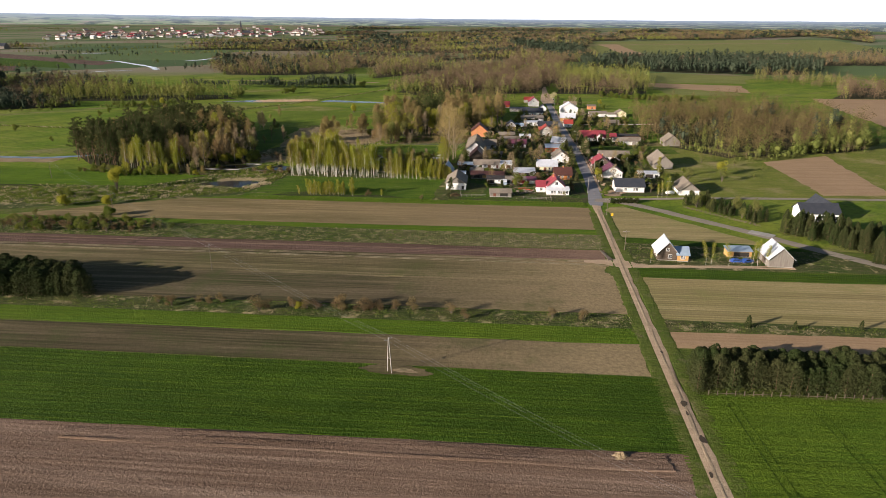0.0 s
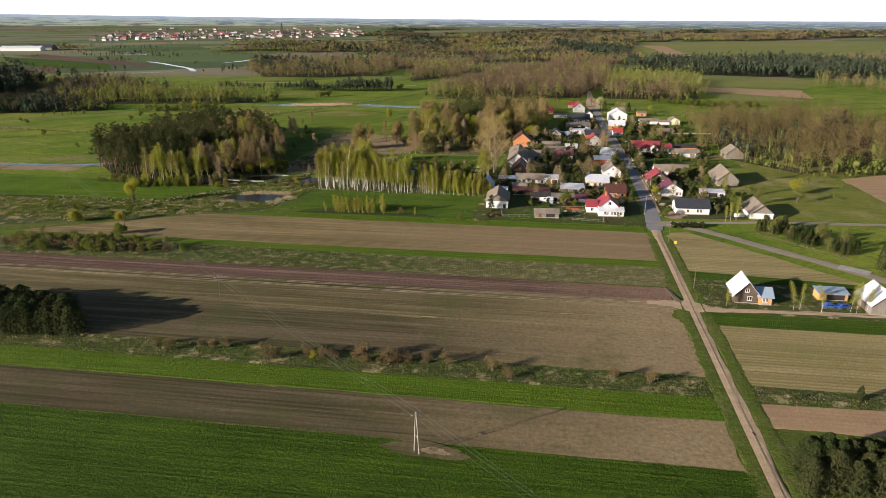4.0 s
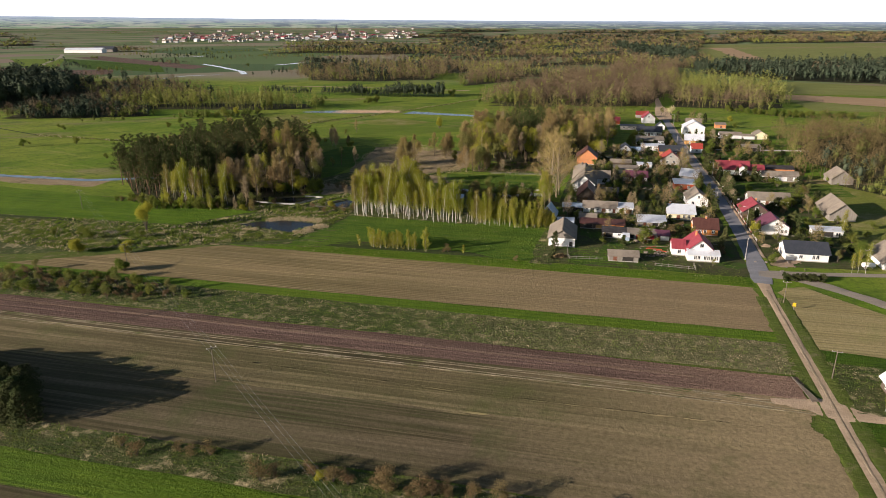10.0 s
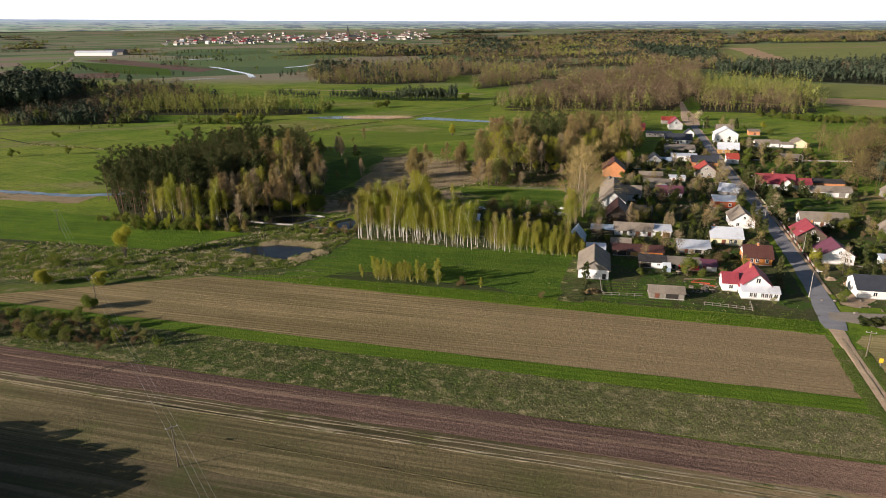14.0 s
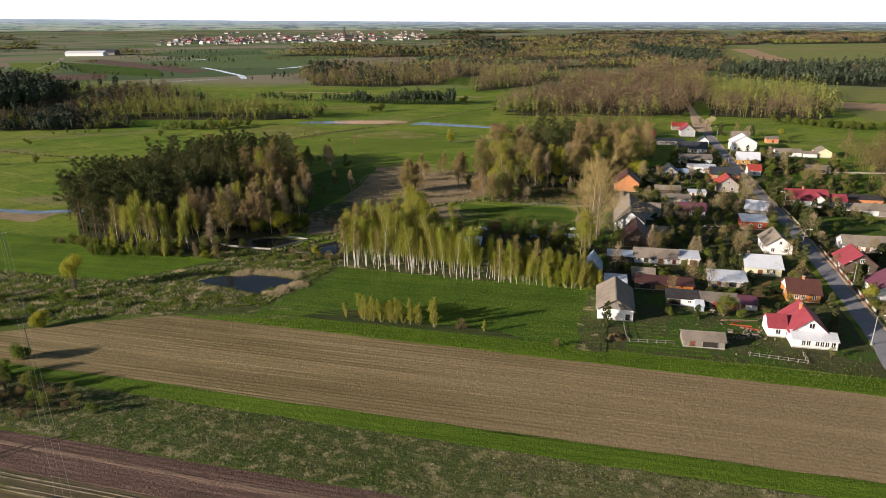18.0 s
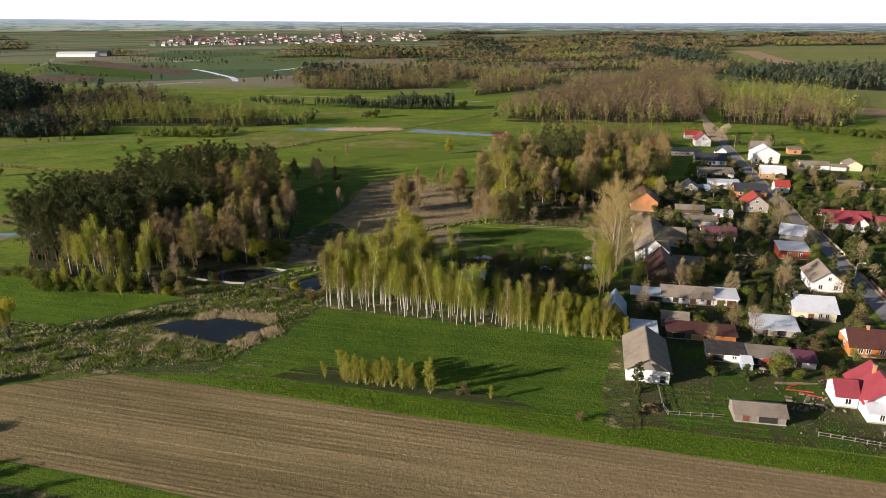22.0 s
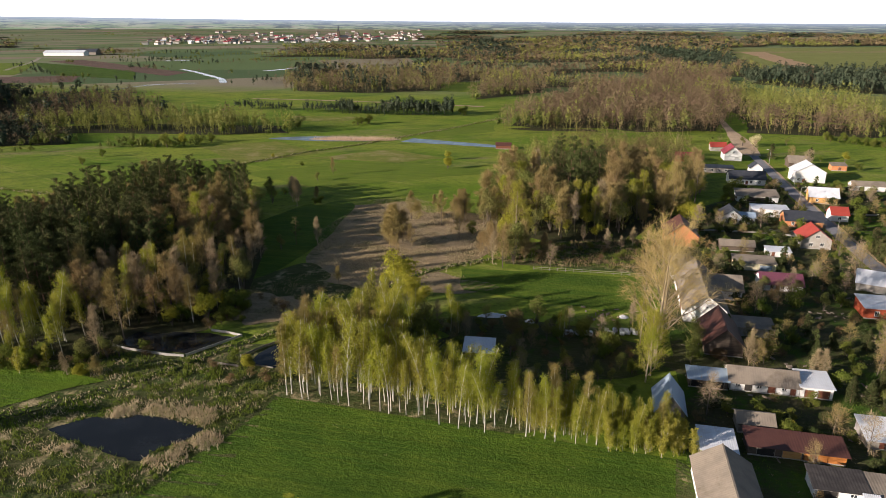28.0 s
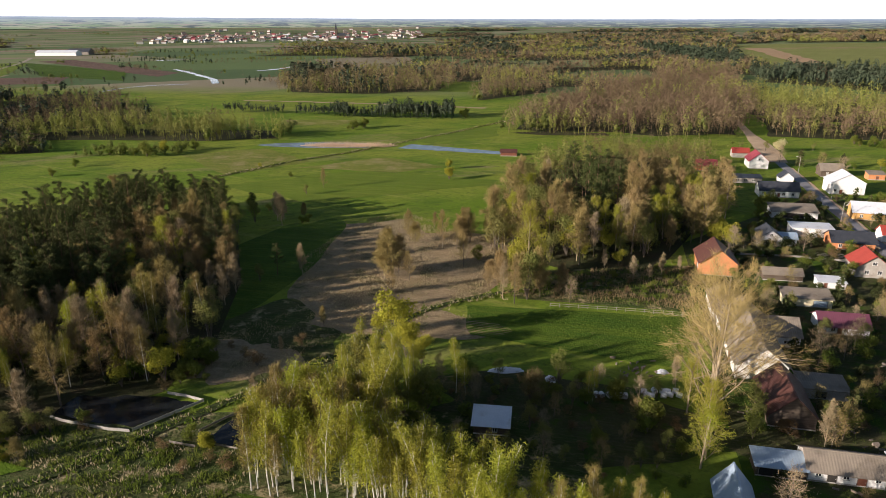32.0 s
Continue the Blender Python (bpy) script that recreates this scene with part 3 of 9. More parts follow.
def haze_material():
    """Plains and woods many kilometres off, in thin level bands that glow, with pale blue evening haze painted into
    their colour.
    """
    m, nt, bs = nodes_of("painted_hazy_distance")
    uv = nt.nodes.new("ShaderNodeTexCoord").outputs["UV"]

    def banded(su, sv, scale, lo, hi, detail=5):
        mp = nt.nodes.new("ShaderNodeMapping")
        mp.inputs["Scale"].default_value = (su, sv, 1)
        nt.links.new(uv, mp.inputs[0])
        return ramp(nt, noisy(nt, mp.outputs[0], scale, detail, 0.6), lo, hi)
    sp = nt.nodes.new("ShaderNodeSeparateXYZ")
    nt.links.new(uv, sp.inputs[0])
    side = ramp(nt, sp.outputs[0], -1.6, 0.6)
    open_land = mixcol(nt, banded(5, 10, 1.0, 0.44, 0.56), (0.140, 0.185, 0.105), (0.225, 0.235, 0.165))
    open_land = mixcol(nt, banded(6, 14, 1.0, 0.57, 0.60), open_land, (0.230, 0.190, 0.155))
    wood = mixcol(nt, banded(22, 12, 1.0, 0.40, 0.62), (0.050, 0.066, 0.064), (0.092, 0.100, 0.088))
    bias = nt.nodes.new("ShaderNodeMath")
    bias.operation = "MULTIPLY_ADD"
    bias.inputs[1].default_value = 0.09
    mp = nt.nodes.new("ShaderNodeMapping")
    mp.inputs["Scale"].default_value = (9, 11, 1)
    nt.links.new(uv, mp.inputs[0])
    nt.links.new(side, bias.inputs[0])
    nt.links.new(noisy(nt, mp.outputs[0], 1.0, 6, 0.62), bias.inputs[2])
    col = mixcol(nt, ramp(nt, bias.outputs[0], 0.535, 0.565), open_land, wood)
    specks = mixcol(nt, banded(150, 34, 1.0, 0.69, 0.73, 2), col, (0.50, 0.50, 0.50))
    # pale blue haze painted over the bands, thicker towards the crest
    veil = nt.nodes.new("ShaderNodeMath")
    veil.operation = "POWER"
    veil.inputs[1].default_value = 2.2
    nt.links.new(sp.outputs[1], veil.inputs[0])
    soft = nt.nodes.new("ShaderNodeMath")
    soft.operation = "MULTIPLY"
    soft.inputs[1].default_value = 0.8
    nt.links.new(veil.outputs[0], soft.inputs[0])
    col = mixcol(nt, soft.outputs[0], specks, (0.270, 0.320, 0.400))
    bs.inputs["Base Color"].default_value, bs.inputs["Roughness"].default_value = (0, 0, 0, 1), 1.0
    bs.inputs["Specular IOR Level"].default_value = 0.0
    # bands glow by themselves instead of taking sunlight
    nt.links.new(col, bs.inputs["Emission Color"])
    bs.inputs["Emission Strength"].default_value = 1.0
    return m


def make_distance():
    """A glowing backdrop ring painted as hazy plain, far behind everything, up to a level horizon that falls a little
    to the east.
    """
    n, R = 360, 3600.0
    V, F = [], []
    for i in range(n + 1):
        a = 2 * math.pi * i / n
        sx = math.sin(a)
        lift = -0.0008 - 0.0145 * sx + 0.006 * sx * sx
        crest = 78 + R * lift + 1.3 * noise.noise(Vector((a * 30, 0, 2.0))) + 0.8 * noise.noise(Vector((a * 90, 0, 7.0)))
        foot = float(far_rise(np.array([R * sx]), np.array([R * math.cos(a)]))[0]) - 6
        V += [(R * sx, 120 + R * math.cos(a), foot), (R * sx, 120 + R * math.cos(a), max(crest, foot + 4))]
    F = [(2 * i, 2 * i + 1, 2 * i + 3, 2 * i + 2) for i in range(n)]
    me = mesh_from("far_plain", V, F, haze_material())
    lay = me.uv_layers.new(name="band")
    for p in me.polygons:
        for li in p.loop_indices:
            k = me.loops[li].vertex_index
            a = 2 * math.pi * (k // 2) / n
            lay.data[li].uv = ((a if a < math.pi else a - 2 * math.pi) * 4.0 if not (a == math.pi) else 4 * math.pi, float(k % 2))
    return tagged(new("far_plain", me), "glowing backdrop painted as pale hazy plain with thin bands of woods and fields at the horizon", "distance", kind="structure")


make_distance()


def field(name, label, corners, mat, row=0.75, amp=0.05, z=0.05, du=9.0, ragged=0.5):
    """A strip of land ploughed or drilled along u. corners: (u, v) of the near left, near right, far right and far left."""
    A, B, C, D = [np.array(c, float) for c in corners]
    depth = abs((C + D - A - B)[1]) / 2
    rows = max(2, int(depth / row) * 2)
    cols = max(2, int(abs(B[0] - A[0]) / du))
    s, t = np.meshgrid(np.linspace(0, 1, cols + 1), np.linspace(0, 1, rows + 1))
    P = ((1 - s) * (1 - t))[..., None] * A + (s * (1 - t))[..., None] * B + (s * t)[..., None] * C + ((1 - s) * t)[..., None] * D
    P[..., 1] += np.interp(np.arange(cols + 1), np.arange(0, cols + 7, 6), rng.normal(0, 0.25, len(np.arange(0, cols + 7, 6))))[None, :]
    knots = np.arange(0, rows + 9, 8)
    for end in (0, -1):
        P[:, end, 0] += np.interp(np.arange(rows + 1), knots, rng.normal(0, ragged, len(knots))) + rng.normal(0, ragged * 0.15, rows + 1)
    P[0, :, 1] += rng.normal(0, ragged * 0.4, cols + 1)
    P[-1, :, 1] += rng.normal(0, ragged * 0.4, cols + 1)
    Z = z + amp * (np.arange(rows + 1) % 2)[:, None] * (1 + rng.normal(0, 0.35, P.shape[:2])) + rng.normal(0, amp * 0.2, P.shape[:2])
    Z = np.maximum(Z, z * 0.6)
    X, Y = P[..., 0] * CA - P[..., 1] * SA, P[..., 0] * SA + P[..., 1] * CA
    idx = np.arange(X.size).reshape(X.shape)
    F = np.stack([idx[:-1, :-1], idx[:-1, 1:], idx[1:, 1:], idx[1:, :-1]], -1).reshape(-1, 4)
    me = mesh_from(name, np.stack([X.ravel(), Y.ravel(), Z.ravel()], 1), F, mat)
    return tagged(new(name, me), label, "field", kind="structure")


field("field_margin", "grassy margins between the field strips", ((-262, 18), (33, 18), (33, 247), (-262, 247)), M_ROUGH, 8.0, 0.0, 0.02)
field("field_margin", "grassy margins between the field strips", ((39.3, 8), (242, 8), (242, 209), (39.3, 240)), M_ROUGH, 8.0, 0.0, 0.02)
field("field_margin", "rough weedy ground past the tip of the tan field", ((-330, 244), (-120, 246), (-112, 332), (-330, 332)), M_ROUGH, 8.0, 0.0, 0.022)
field("soil_field", "bare pinkish brown soil in drilled rows", ((-260, 20), (32.2, 20), (32.2, 107.7), (-260, 106.3)), M_SOIL, 0.9, 0.11)
field("drilled_strip", "freshly drilled soil in strong ridges", ((-90, 101.6), (29, 101.8), (29, 107.1), (-90, 106.2)), M_SOIL, 0.95, 0.30, 0.14)
field("wheat_field", "dark green winter wheat beside the sandy track", ((-260, 106.2), (32.6, 107.6), (32.6, 135.6), (-260, 136.6)), M_WHEAT, 0.6, 0.15)
field("stubble_strip", "thin brown and green stubble strip", ((-260, 136.6), (31.5, 136.2), (31.3, 151.6), (-260, 150.4)), M_STUBBLE, 0.9, 0.02)
field("wheat_strip", "narrow green wheat strip below the shrub row", ((-260, 150.6), (32, 151.8), (32, 160.5), (-260, 159.5)), M_FRESHWHEAT, 0.6, 0.15)
field("weedy_balk", "rough weedy balk with dry grass", ((-260, 159.7), (32, 160.7), (32.3, 169), (-260, 169)), M_WEEDS, 1.3, 0.12)
field("stubble_field", "wide brownish field with thin green growth", ((-260, 169.2), (32.3, 169.2), (32.1, 193.0), (-260, 194.0)), M_STUBBLE, 0.9, 0.02)
field("stubble_field", "paler dry stubble along the ploughed strip", ((-260, 192.6), (32.1, 191.6), (32, 208.3), (-260, 210.5)), M_DRYSTUBBLE, 0.9, 0.02, 0.062, ragged=1.6)
field("ploughed_strip", "freshly ploughed reddish brown strip", ((-260, 213.6), (31.5, 212.8), (32, 222.7), (-260, 223.6)), M_PLOUGH, 0.8, 0.14)
field("fallow_strip", "weedy fallow with pale dry stalks", ((-260, 223.9), (33, 223), (33, 239.2), (-260, 241.5)), M_FALLOW, 1.3, 0.14)
field("green_strip", "narrow bright green grass strip", ((-260, 241.7), (33.5, 239.4), (33.5, 245.6), (-215, 246)), M_FRESHWHEAT, 0.7, 0.10)
field("tan_field", "harrowed tan field with fine rows", ((-214, 246.2), (32, 245.8), (33, 277.2), (-147, 279.4)), M_TAN, 0.9, 0.025)
field("village_verge", "lush green verge between field and gardens", ((-150, 279.6), (33, 277.4), (33, 285.5), (-122, 285)), M_LUSH, 1.0, 0.12)
field("birch_meadow", "mown bright green meadow before the birches", ((-126, 285.2), (-33, 285.5), (-31, 322.5), (-116, 325.5)), M_MEADOW, 1.2, 0.08, 0.11)
field("weedy_edge", "dark weedy strip under the birch saplings", ((-112, 285.6), (-50, 286.6), (-58, 290.2), (-108, 290.6)), M_DITCH, 1.3, 0.12, 0.16)
field("wheat_field", "bright green winter wheat right up to the pines", ((39.5, 10), (190, 10), (190, 131), (39.5, 129)), M_FRESHWHEAT, 0.6, 0.15)
field("soil_strip", "dry pale soil strip behind the young pines", ((40.5, 150.5), (240, 152), (240, 162), (40.5, 160)), M_PALESOIL, 0.8, 0.06)
field("weedy_balk", "weedy balk with scattered pine bushes", ((40.5, 160.2), (240, 162.2), (240, 168.5), (40.5, 166.3)), M_WEEDS, 1.3, 0.12)
field("stubble_field", "tan stubble field beside the track", ((40.5, 166.5), (240, 168.7), (240, 200), (40.5, 197.3)), M_PALESTUBBLE, 0.9, 0.025)
field("wheat_strip", "green wheat strip before the farmyard", ((40, 197.5), (240, 200.2), (240, 207), (40, 206)), M_WHEAT, 0.6, 0.1)
field("farmyard", "rough grass and trodden earth round the farmhouse", ((40, 206.2), (132, 207.2), (112, 226), (40.5, 232)), M_WEEDS, 1.3, 0.1)
field("green_strip", "narrow green strip behind the farmyard", ((40.5, 232.2), (104, 226.2), (98, 232), (40.5, 238.5)), M_WHEAT, 0.7, 0.1)
field("tan_field", "tan field wedged between track and road", ((40.5, 238.7), (93, 232.4), (48, 280.5), (40.5, 279)), M_PALESTUBBLE, 0.9, 0.025)
field("lush_meadow", "bright lush meadow beyond the ditch", (UV(-228, 357), UV(-108, 332), UV(-80, 350), UV(-240, 405)), M_LUSH, 1.2, 0.08, 0.18)
field("pasture", "green pasture round the modern house", ((72, 300), (260, 300), (260, 440), (72, 440)), M_PASTURE, 2.0, 0.1, 0.03)
field("tan_field", "bare dry orange-tan field behind the pasture", (UV(209, 265), UV(240, 261), UV(271, 347), UV(225, 337)), M_PALESOIL, 0.9, 0.03, 0.19)
field("field_edge", "trodden field edge with wheel tracks", ((-260, 207.5), (32, 206.5), (32, 214), (-260, 215)), M_STUBBLE, 0.9, 0.02, 0.03)
field("paddock", "bright green paddock behind the birch grove", ((-90, 393), (-41, 387), (-32, 416), (-95, 411)), M_MEADOW, 1.2, 0.08)
field("gardens", "patchy grass and earth in the village gardens", ((-32, 285.8), (34.6, 285.8), (32.2, 560), (-30, 480)), M_YARD, 2.2, 0.1, 0.03)
field("gardens", "patchy grass and earth in the village gardens", ((42.6, 298), (72, 300), (84, 560), (40, 560)), M_YARD, 2.2, 0.1, 0.025)
field("lawn", "mown green lawn behind the white barn", ((-24, 287), (-4, 287), (-6, 301), (-23, 303)), M_MEADOW, 1.2, 0.06, 0.06)
field("lawn", "mown green lawn with a dry-stone edge", ((43.2, 345), (70, 347), (70, 362), (43.2, 362)), M_MEADOW, 1.2, 0.06, 0.06)
field("lawn", "green lawn between hedges and the lane", ((44, 398), (100, 400), (100, 424), (44, 420)), M_MEADOW, 1.2, 0.06, 0.06)
field("weedy_edge", "ragged weeds between meadow and barn", ((-36.5, 284), (-29, 284), (-28.5, 318), (-34, 323)), M_WEEDS, 1.3, 0.12, 0.14)
field("weedy_edge", "weedy wedge beyond the tan field", ((-310, 250), (-219, 253.5), (-147, 282), (-310, 310)), M_WEEDS, 1.6, 0.08, 0.03)
field("lawn", "sunlit mown lawn behind the cottage", (UV(108, 452), UV(126, 449), UV(128, 462), UV(110, 465)), M_MEADOW, 1.2, 0.06, 0.06)
field("lawn", "sunlit meadow beside the thuja hedge", (UV(152, 448), UV(225, 436), UV(228, 470), UV(158, 482)), M_MEADOW, 1.2, 0.06, 0.08)
field("paved_yard", "grey paved yard behind the house", (UV(122, 457), UV(131, 455), UV(132, 461), UV(123, 463)), M_PALEROAD, 1.2, 0.02, 0.09)
field("bare_patch", "worn sandy patch in the lawn", (UV(72, 300.3), UV(82, 300.3), UV(82, 302.2), UV(73, 301.8)), M_SAND, 0.8, 0.03, 0.08)
field("garden_plot", "tan dug garden plot", ((70, 425), (120, 427), (120, 436), (70, 434)), M_TAN, 0.9, 0.06, 0.07)


def ribbon(name, label, pts, width, mat, z, cat="road", camber=0.05, seg=4.0, wobble=0.15):
    """A lane along points (u, v), with cambered crown and uneven edges."""
    P = np.array([(p[0], p[1]) for p in pts], float)
    wid = np.array([p[2] if len(p) > 2 else width for p in pts], float)
    d = np.r_[0, np.cumsum(np.hypot(*np.diff(P, axis=0).T))]
    s = np.linspace(0, d[-1], max(3, int(d[-1] / seg)))
    C = np.stack([np.interp(s, d, P[:, 0]), np.interp(s, d, P[:, 1])], 1)
    wd = np.interp(s, d, wid)
    k = np.ones(5) / 5
    for ax in (0, 1):
        pad = np.pad(C[:, ax], 2, mode="reflect", reflect_type="odd")
        C[:, ax] = np.convolve(pad, k, "valid")
    T = np.gradient(C, axis=0)
    T /= np.linalg.norm(T, axis=1, keepdims=True)
    N = np.stack([-T[:, 1], T[:, 0]], 1)
    prof = [(-0.5, 0.0), (-0.42, camber * 0.6), (-0.22, camber * 0.55), (0, camber), (0.22, camber * 0.55), (0.42, camber * 0.6), (0.5, 0.0)]
    V = []
    for i in range(len(C)):
        for q, (o, h) in enumerate(prof):
            j = rng.normal(0, wobble) if q in (0, 6) else 0
            p = C[i] + N[i] * (o * wd[i] + j)
            w = W(p[0], p[1], z + h)
            V.append((w.x, w.y, w.z))
    n = len(prof)
    F = np.array([(i * n + k, i * n + k + 1, (i + 1) * n + k + 1, (i + 1) * n + k) for i in range(len(C) - 1) for k in range(n - 1)])
    return tagged(new(name, mesh_from(name, V, F, mat)), label, cat, kind="structure")


for side, u in (("wheat", 33.6), ("pines", 39.0)):
    ribbon("verge", "rough grassy verge of the sandy track", [(u - 0.3 if u < 36 else u + 0.3, 10), (u - 0.3 if u < 36 else u + 0.3, 150), (u + 0.2, 270)], 3.4, M_ROUGH, 0.06, "verge", 0.12, 1.5, 0.16)
ribbon("dirt_road", "straight sandy dirt road with potholes", [(35.8, 10), (36.0, 90), (36.0, 196), (36.4, 240), (36.5, 282, 3.6)], 3.1, M_DIRT, 0.10)
ribbon("road_crown", "grassy trodden strip between the wheel ruts", [(36.0, 10), (36.2, 90), (36.2, 196), (36.5, 240), (36.6, 276)], 0.55, M_CROWN, 0.165, "track", 0.02, wobble=0.14)
ribbon("junction_mouth", "fan of loose sand where field track and farm drive meet the road", [(24, 210.6, 2.4), (29, 210.6, 3.4), (32.5, 210.4, 5.6), (36.2, 209.6, 8.5), (39.5, 208.6, 4.5), (44, 208, 2.8)], 3, M_DIRT, 0.145, "track", 0.03, 1.2, 0.3)
ribbon("village_road", "grey asphalt village street", [(36.6, 281, 5.5), (37.4, 290, 7), (38.4, 304, 5.6), (38.9, 326), (39.2, 370), (39.3, 408), (37.4, 452), (36.2, 500), (35.5, 543), (35.0, 600), (34.8, 640)], 5.1, M_ASPHALT, 0.12)
ribbon("sidewalk", "sandy footpath along the street", [(41.9, 306), (42.2, 350), (42.4, 404), (40.6, 452), (39.4, 500), (38.4, 560), (37.9, 620)], 1.1, M_DIRT, 0.17, "path", 0.03)
ribbon("gravel_lane", "wide pale gravel end of the village street", [(34.6, 634, 9), (35, 660, 13), (36, 700, 11), (36, 730, 6), (38, 800, 4)], 8, M_DIRT, 0.13)
ribbon("side_road", "narrow pale asphalt road leaving the junction", [(37, 290, 6), (48, 288.5, 5), (60, 278), (72, 265.5), (92, 246.5), (105, 231), (130, 206), (180, 165)], 4.8, M_PALEROAD, 0.14)
ribbon("side_lane", "pale sandy lane past the white house", [(40, 291.5), (58, 293.2), (84, 297.5), (130, 300), (230, 303)], 3.2, M_PALEROAD, 0.17)
for v in (208.3, 209.2, 211.0, 211.9):
    ribbon("wheel_track", "thin pale wheel track between the fields", [(-260, v + 1.2), (-120, v), (0, v - 0.4), (33, v - 1.4)], 0.32, M_STRAW, 0.12, "track", 0.03, wobble=0.2)
ribbon("furrow", "pale dead furrow down the ploughed strip", [(-258, 220.6), (-120, 219.2), (10, 217.6)], 1.1, M_SOIL, 0.17, "furrow", 0.03, wobble=0.15)
for du in (0.0, 2.0):
    ribbon("wheel_track", "tractor track crossing the ploughed strip", [(-143 + du, 213.5), (-139 + du, 219), (-133 + du, 224.5)], 0.32, M_PUDDLE, 0.21, "track", 0.0, 1.5, 0.08)
for k in range(3):
    for du in (0.0, 1.8):
        ribbon("tramline", "thin sprayer track through the green wheat", [(52 + k * 17 + du, 30), (48 + k * 17 + du, 80), (45.5 + k * 17 + du, 126)], 0.2, M_WHEAT, 0.215, "track", 0.0, 3.0, 0.08)
ribbon("field_scar", "pale crumbly line along the stubble rows", [(-100, 201), (-40, 199.4), (20, 199.8)], 0.3, M_DRYSTUBBLE, 0.08, "furrow", 0.04, wobble=0.3)
ribbon("farm_drive", "sandy farm drive off the dirt road", [(36, 206.5), (46, 208), (60, 209), (92, 210)], 2.6, M_DIRT, 0.13)


def blob(name, label, cat, centre, rx, ry, turn, mat, z, rag=0.12, n=56):
    """A rounded patch with an uneven edge: pond, sand, reed bed."""
    ph = rng.uniform(0, 6.28, 6)
    V = [(centre[0], centre[1], z)]
    for ring in (0.6, 1.0):
        for i in range(n):
            a = 2 * math.pi * i / n
            r = ring * (1 + rag * (math.sin(2 * a + ph[0]) + 0.7 * math.sin(3 * a + ph[1]) + 0.5 * math.sin(5 * a + ph[2]) + 0.35 * math.sin(9 * a + ph[3])))
            x, y = rx * r * math.cos(a), ry * r * math.sin(a)
            c, s = math.cos(radians(turn)), math.sin(radians(turn))
            V.append((centre[0] + x * c - y * s, centre[1] + x * s + y * c, z))
    F = [(0, 1 + i, 1 + (i + 1) % n) for i in range(n)]
    F += [(1 + i, 1 + n + i, 1 + n + (i + 1) % n, 1 + (i + 1) % n) for i in range(n)]
    return tagged(new(name, mesh_from(name, V, F, mat)), label, cat, kind="structure")


def xy_ribbon(name, label, pts, width, mat, z, cat, **kw):
    return ribbon(name, label, [(*UV(p[0], p[1]), *p[2:]) for p in pts], width, mat, z, cat, **kw)


blob("sedge_bed", "pale dry sedge round the dark pond", "sedge", (-64.5, 328.2), 18.5, 9.0, -6, M_WEEDS, 0.20, 0.16)
for u, v, a, b in ((36.2, 125.2, 1.1, 2.0), (36.8, 112.6, 1.0, 2.3), (36.0, 121.5, 0.5, 1.2), (35.4, 102, 0.6, 1.4), (36.4, 148, 0.5, 1.1)):
    blob("damp_patch", "dark damp hollow in the sandy road", "puddle", tuple(W(u, v))[:2], a * 0.6, b * 0.6, GRID, M_PUDDLE, 0.185, 0.16, 24)
blob("pole_patch", "trampled weedy patch round the power pole", "weeds", tuple(W(-27.5, 133.4))[:2], 8.5, 2.3, GRID, M_STUBBLE, 0.24, 0.15)
blob("pole_patch", "pale rubble at the foot of the power pole", "ground", tuple(W(-25.5, 133.2))[:2], 3.2, 0.9, GRID, M_REEDBED, 0.27, 0.2)
PONDS = []


def pond(name, label, corners, mat, z=0.10, step=1.6, rag=0.35):
    """A pond between corner points, with an uneven shore."""
    pts = []
    for (x0, y0), (x1, y1) in zip(corners, corners[1:] + corners[:1]):
        n = max(2, int(math.hypot(x1 - x0, y1 - y0) / step))
        for i in range(n):
            k = math.sin(math.pi * i / n)
            pts.append((x0 + (x1 - x0) * i / n + rng.normal(0, rag) * k, y0 + (y1 - y0) * i / n + rng.normal(0, rag) * k))
    PONDS.append(list(corners))
    cx, cy = np.mean([p[0] for p in pts]), np.mean([p[1] for p in pts])
    V = [(cx, cy, z)] + [(x, y, z) for x, y in pts]
    F = [(0, 1 + i, 1 + (i + 1) % len(pts)) for i in range(len(pts))]
    return tagged(new(name, mesh_from(name, V, F, mat)), label, "pond", kind="structure")


pond("pond", "small dark pond ringed with dry reeds", [(-82, 330.5), (-78, 333.6), (-75, 335.0), (-70, 334.2), (-66, 335.8), (-58, 334), (-50.5, 331.0), (-53, 327), (-57, 324.5), (-59, 320.6), (-64, 322), (-70, 325.0), (-76, 327)], M_WATER, 0.30)
pond("pond", "black fenced pond in deep shade", [(-85.5, 367.5), (-66.6, 362.6), (-57, 371.6), (-65, 374.0), (-84, 374.5)], M_WATER)
pond("pond", "small walled pond behind the birches", [(-51, 357.4), (-42.5, 355.8), (-37, 364.6), (-44.6, 369.2)], M_WATER)
blob("sedge_meadow", "wide brown sedge meadow with dry tussocks", "sedge", (-22, 458), 35, 50, -14, M_REEDBED, 0.06, 0.16)
blob("sedge_meadow", "dull dry sedge spreading to the ditch", "sedge", (-20, 413), 25, 13, -14, M_REEDBED, 0.064, 0.18)
blob("rough_patch", "grey-brown trampled weeds behind the fenced pond", "weeds", (-54, 390), 13, 11, 30, M_REEDBED, 0.078, 0.2)
blob("rough_patch", "dark weedy ground between the ponds and the ride", "weeds", (-52, 402), 22, 20, 20, M_WEEDS, 0.07, 0.2)
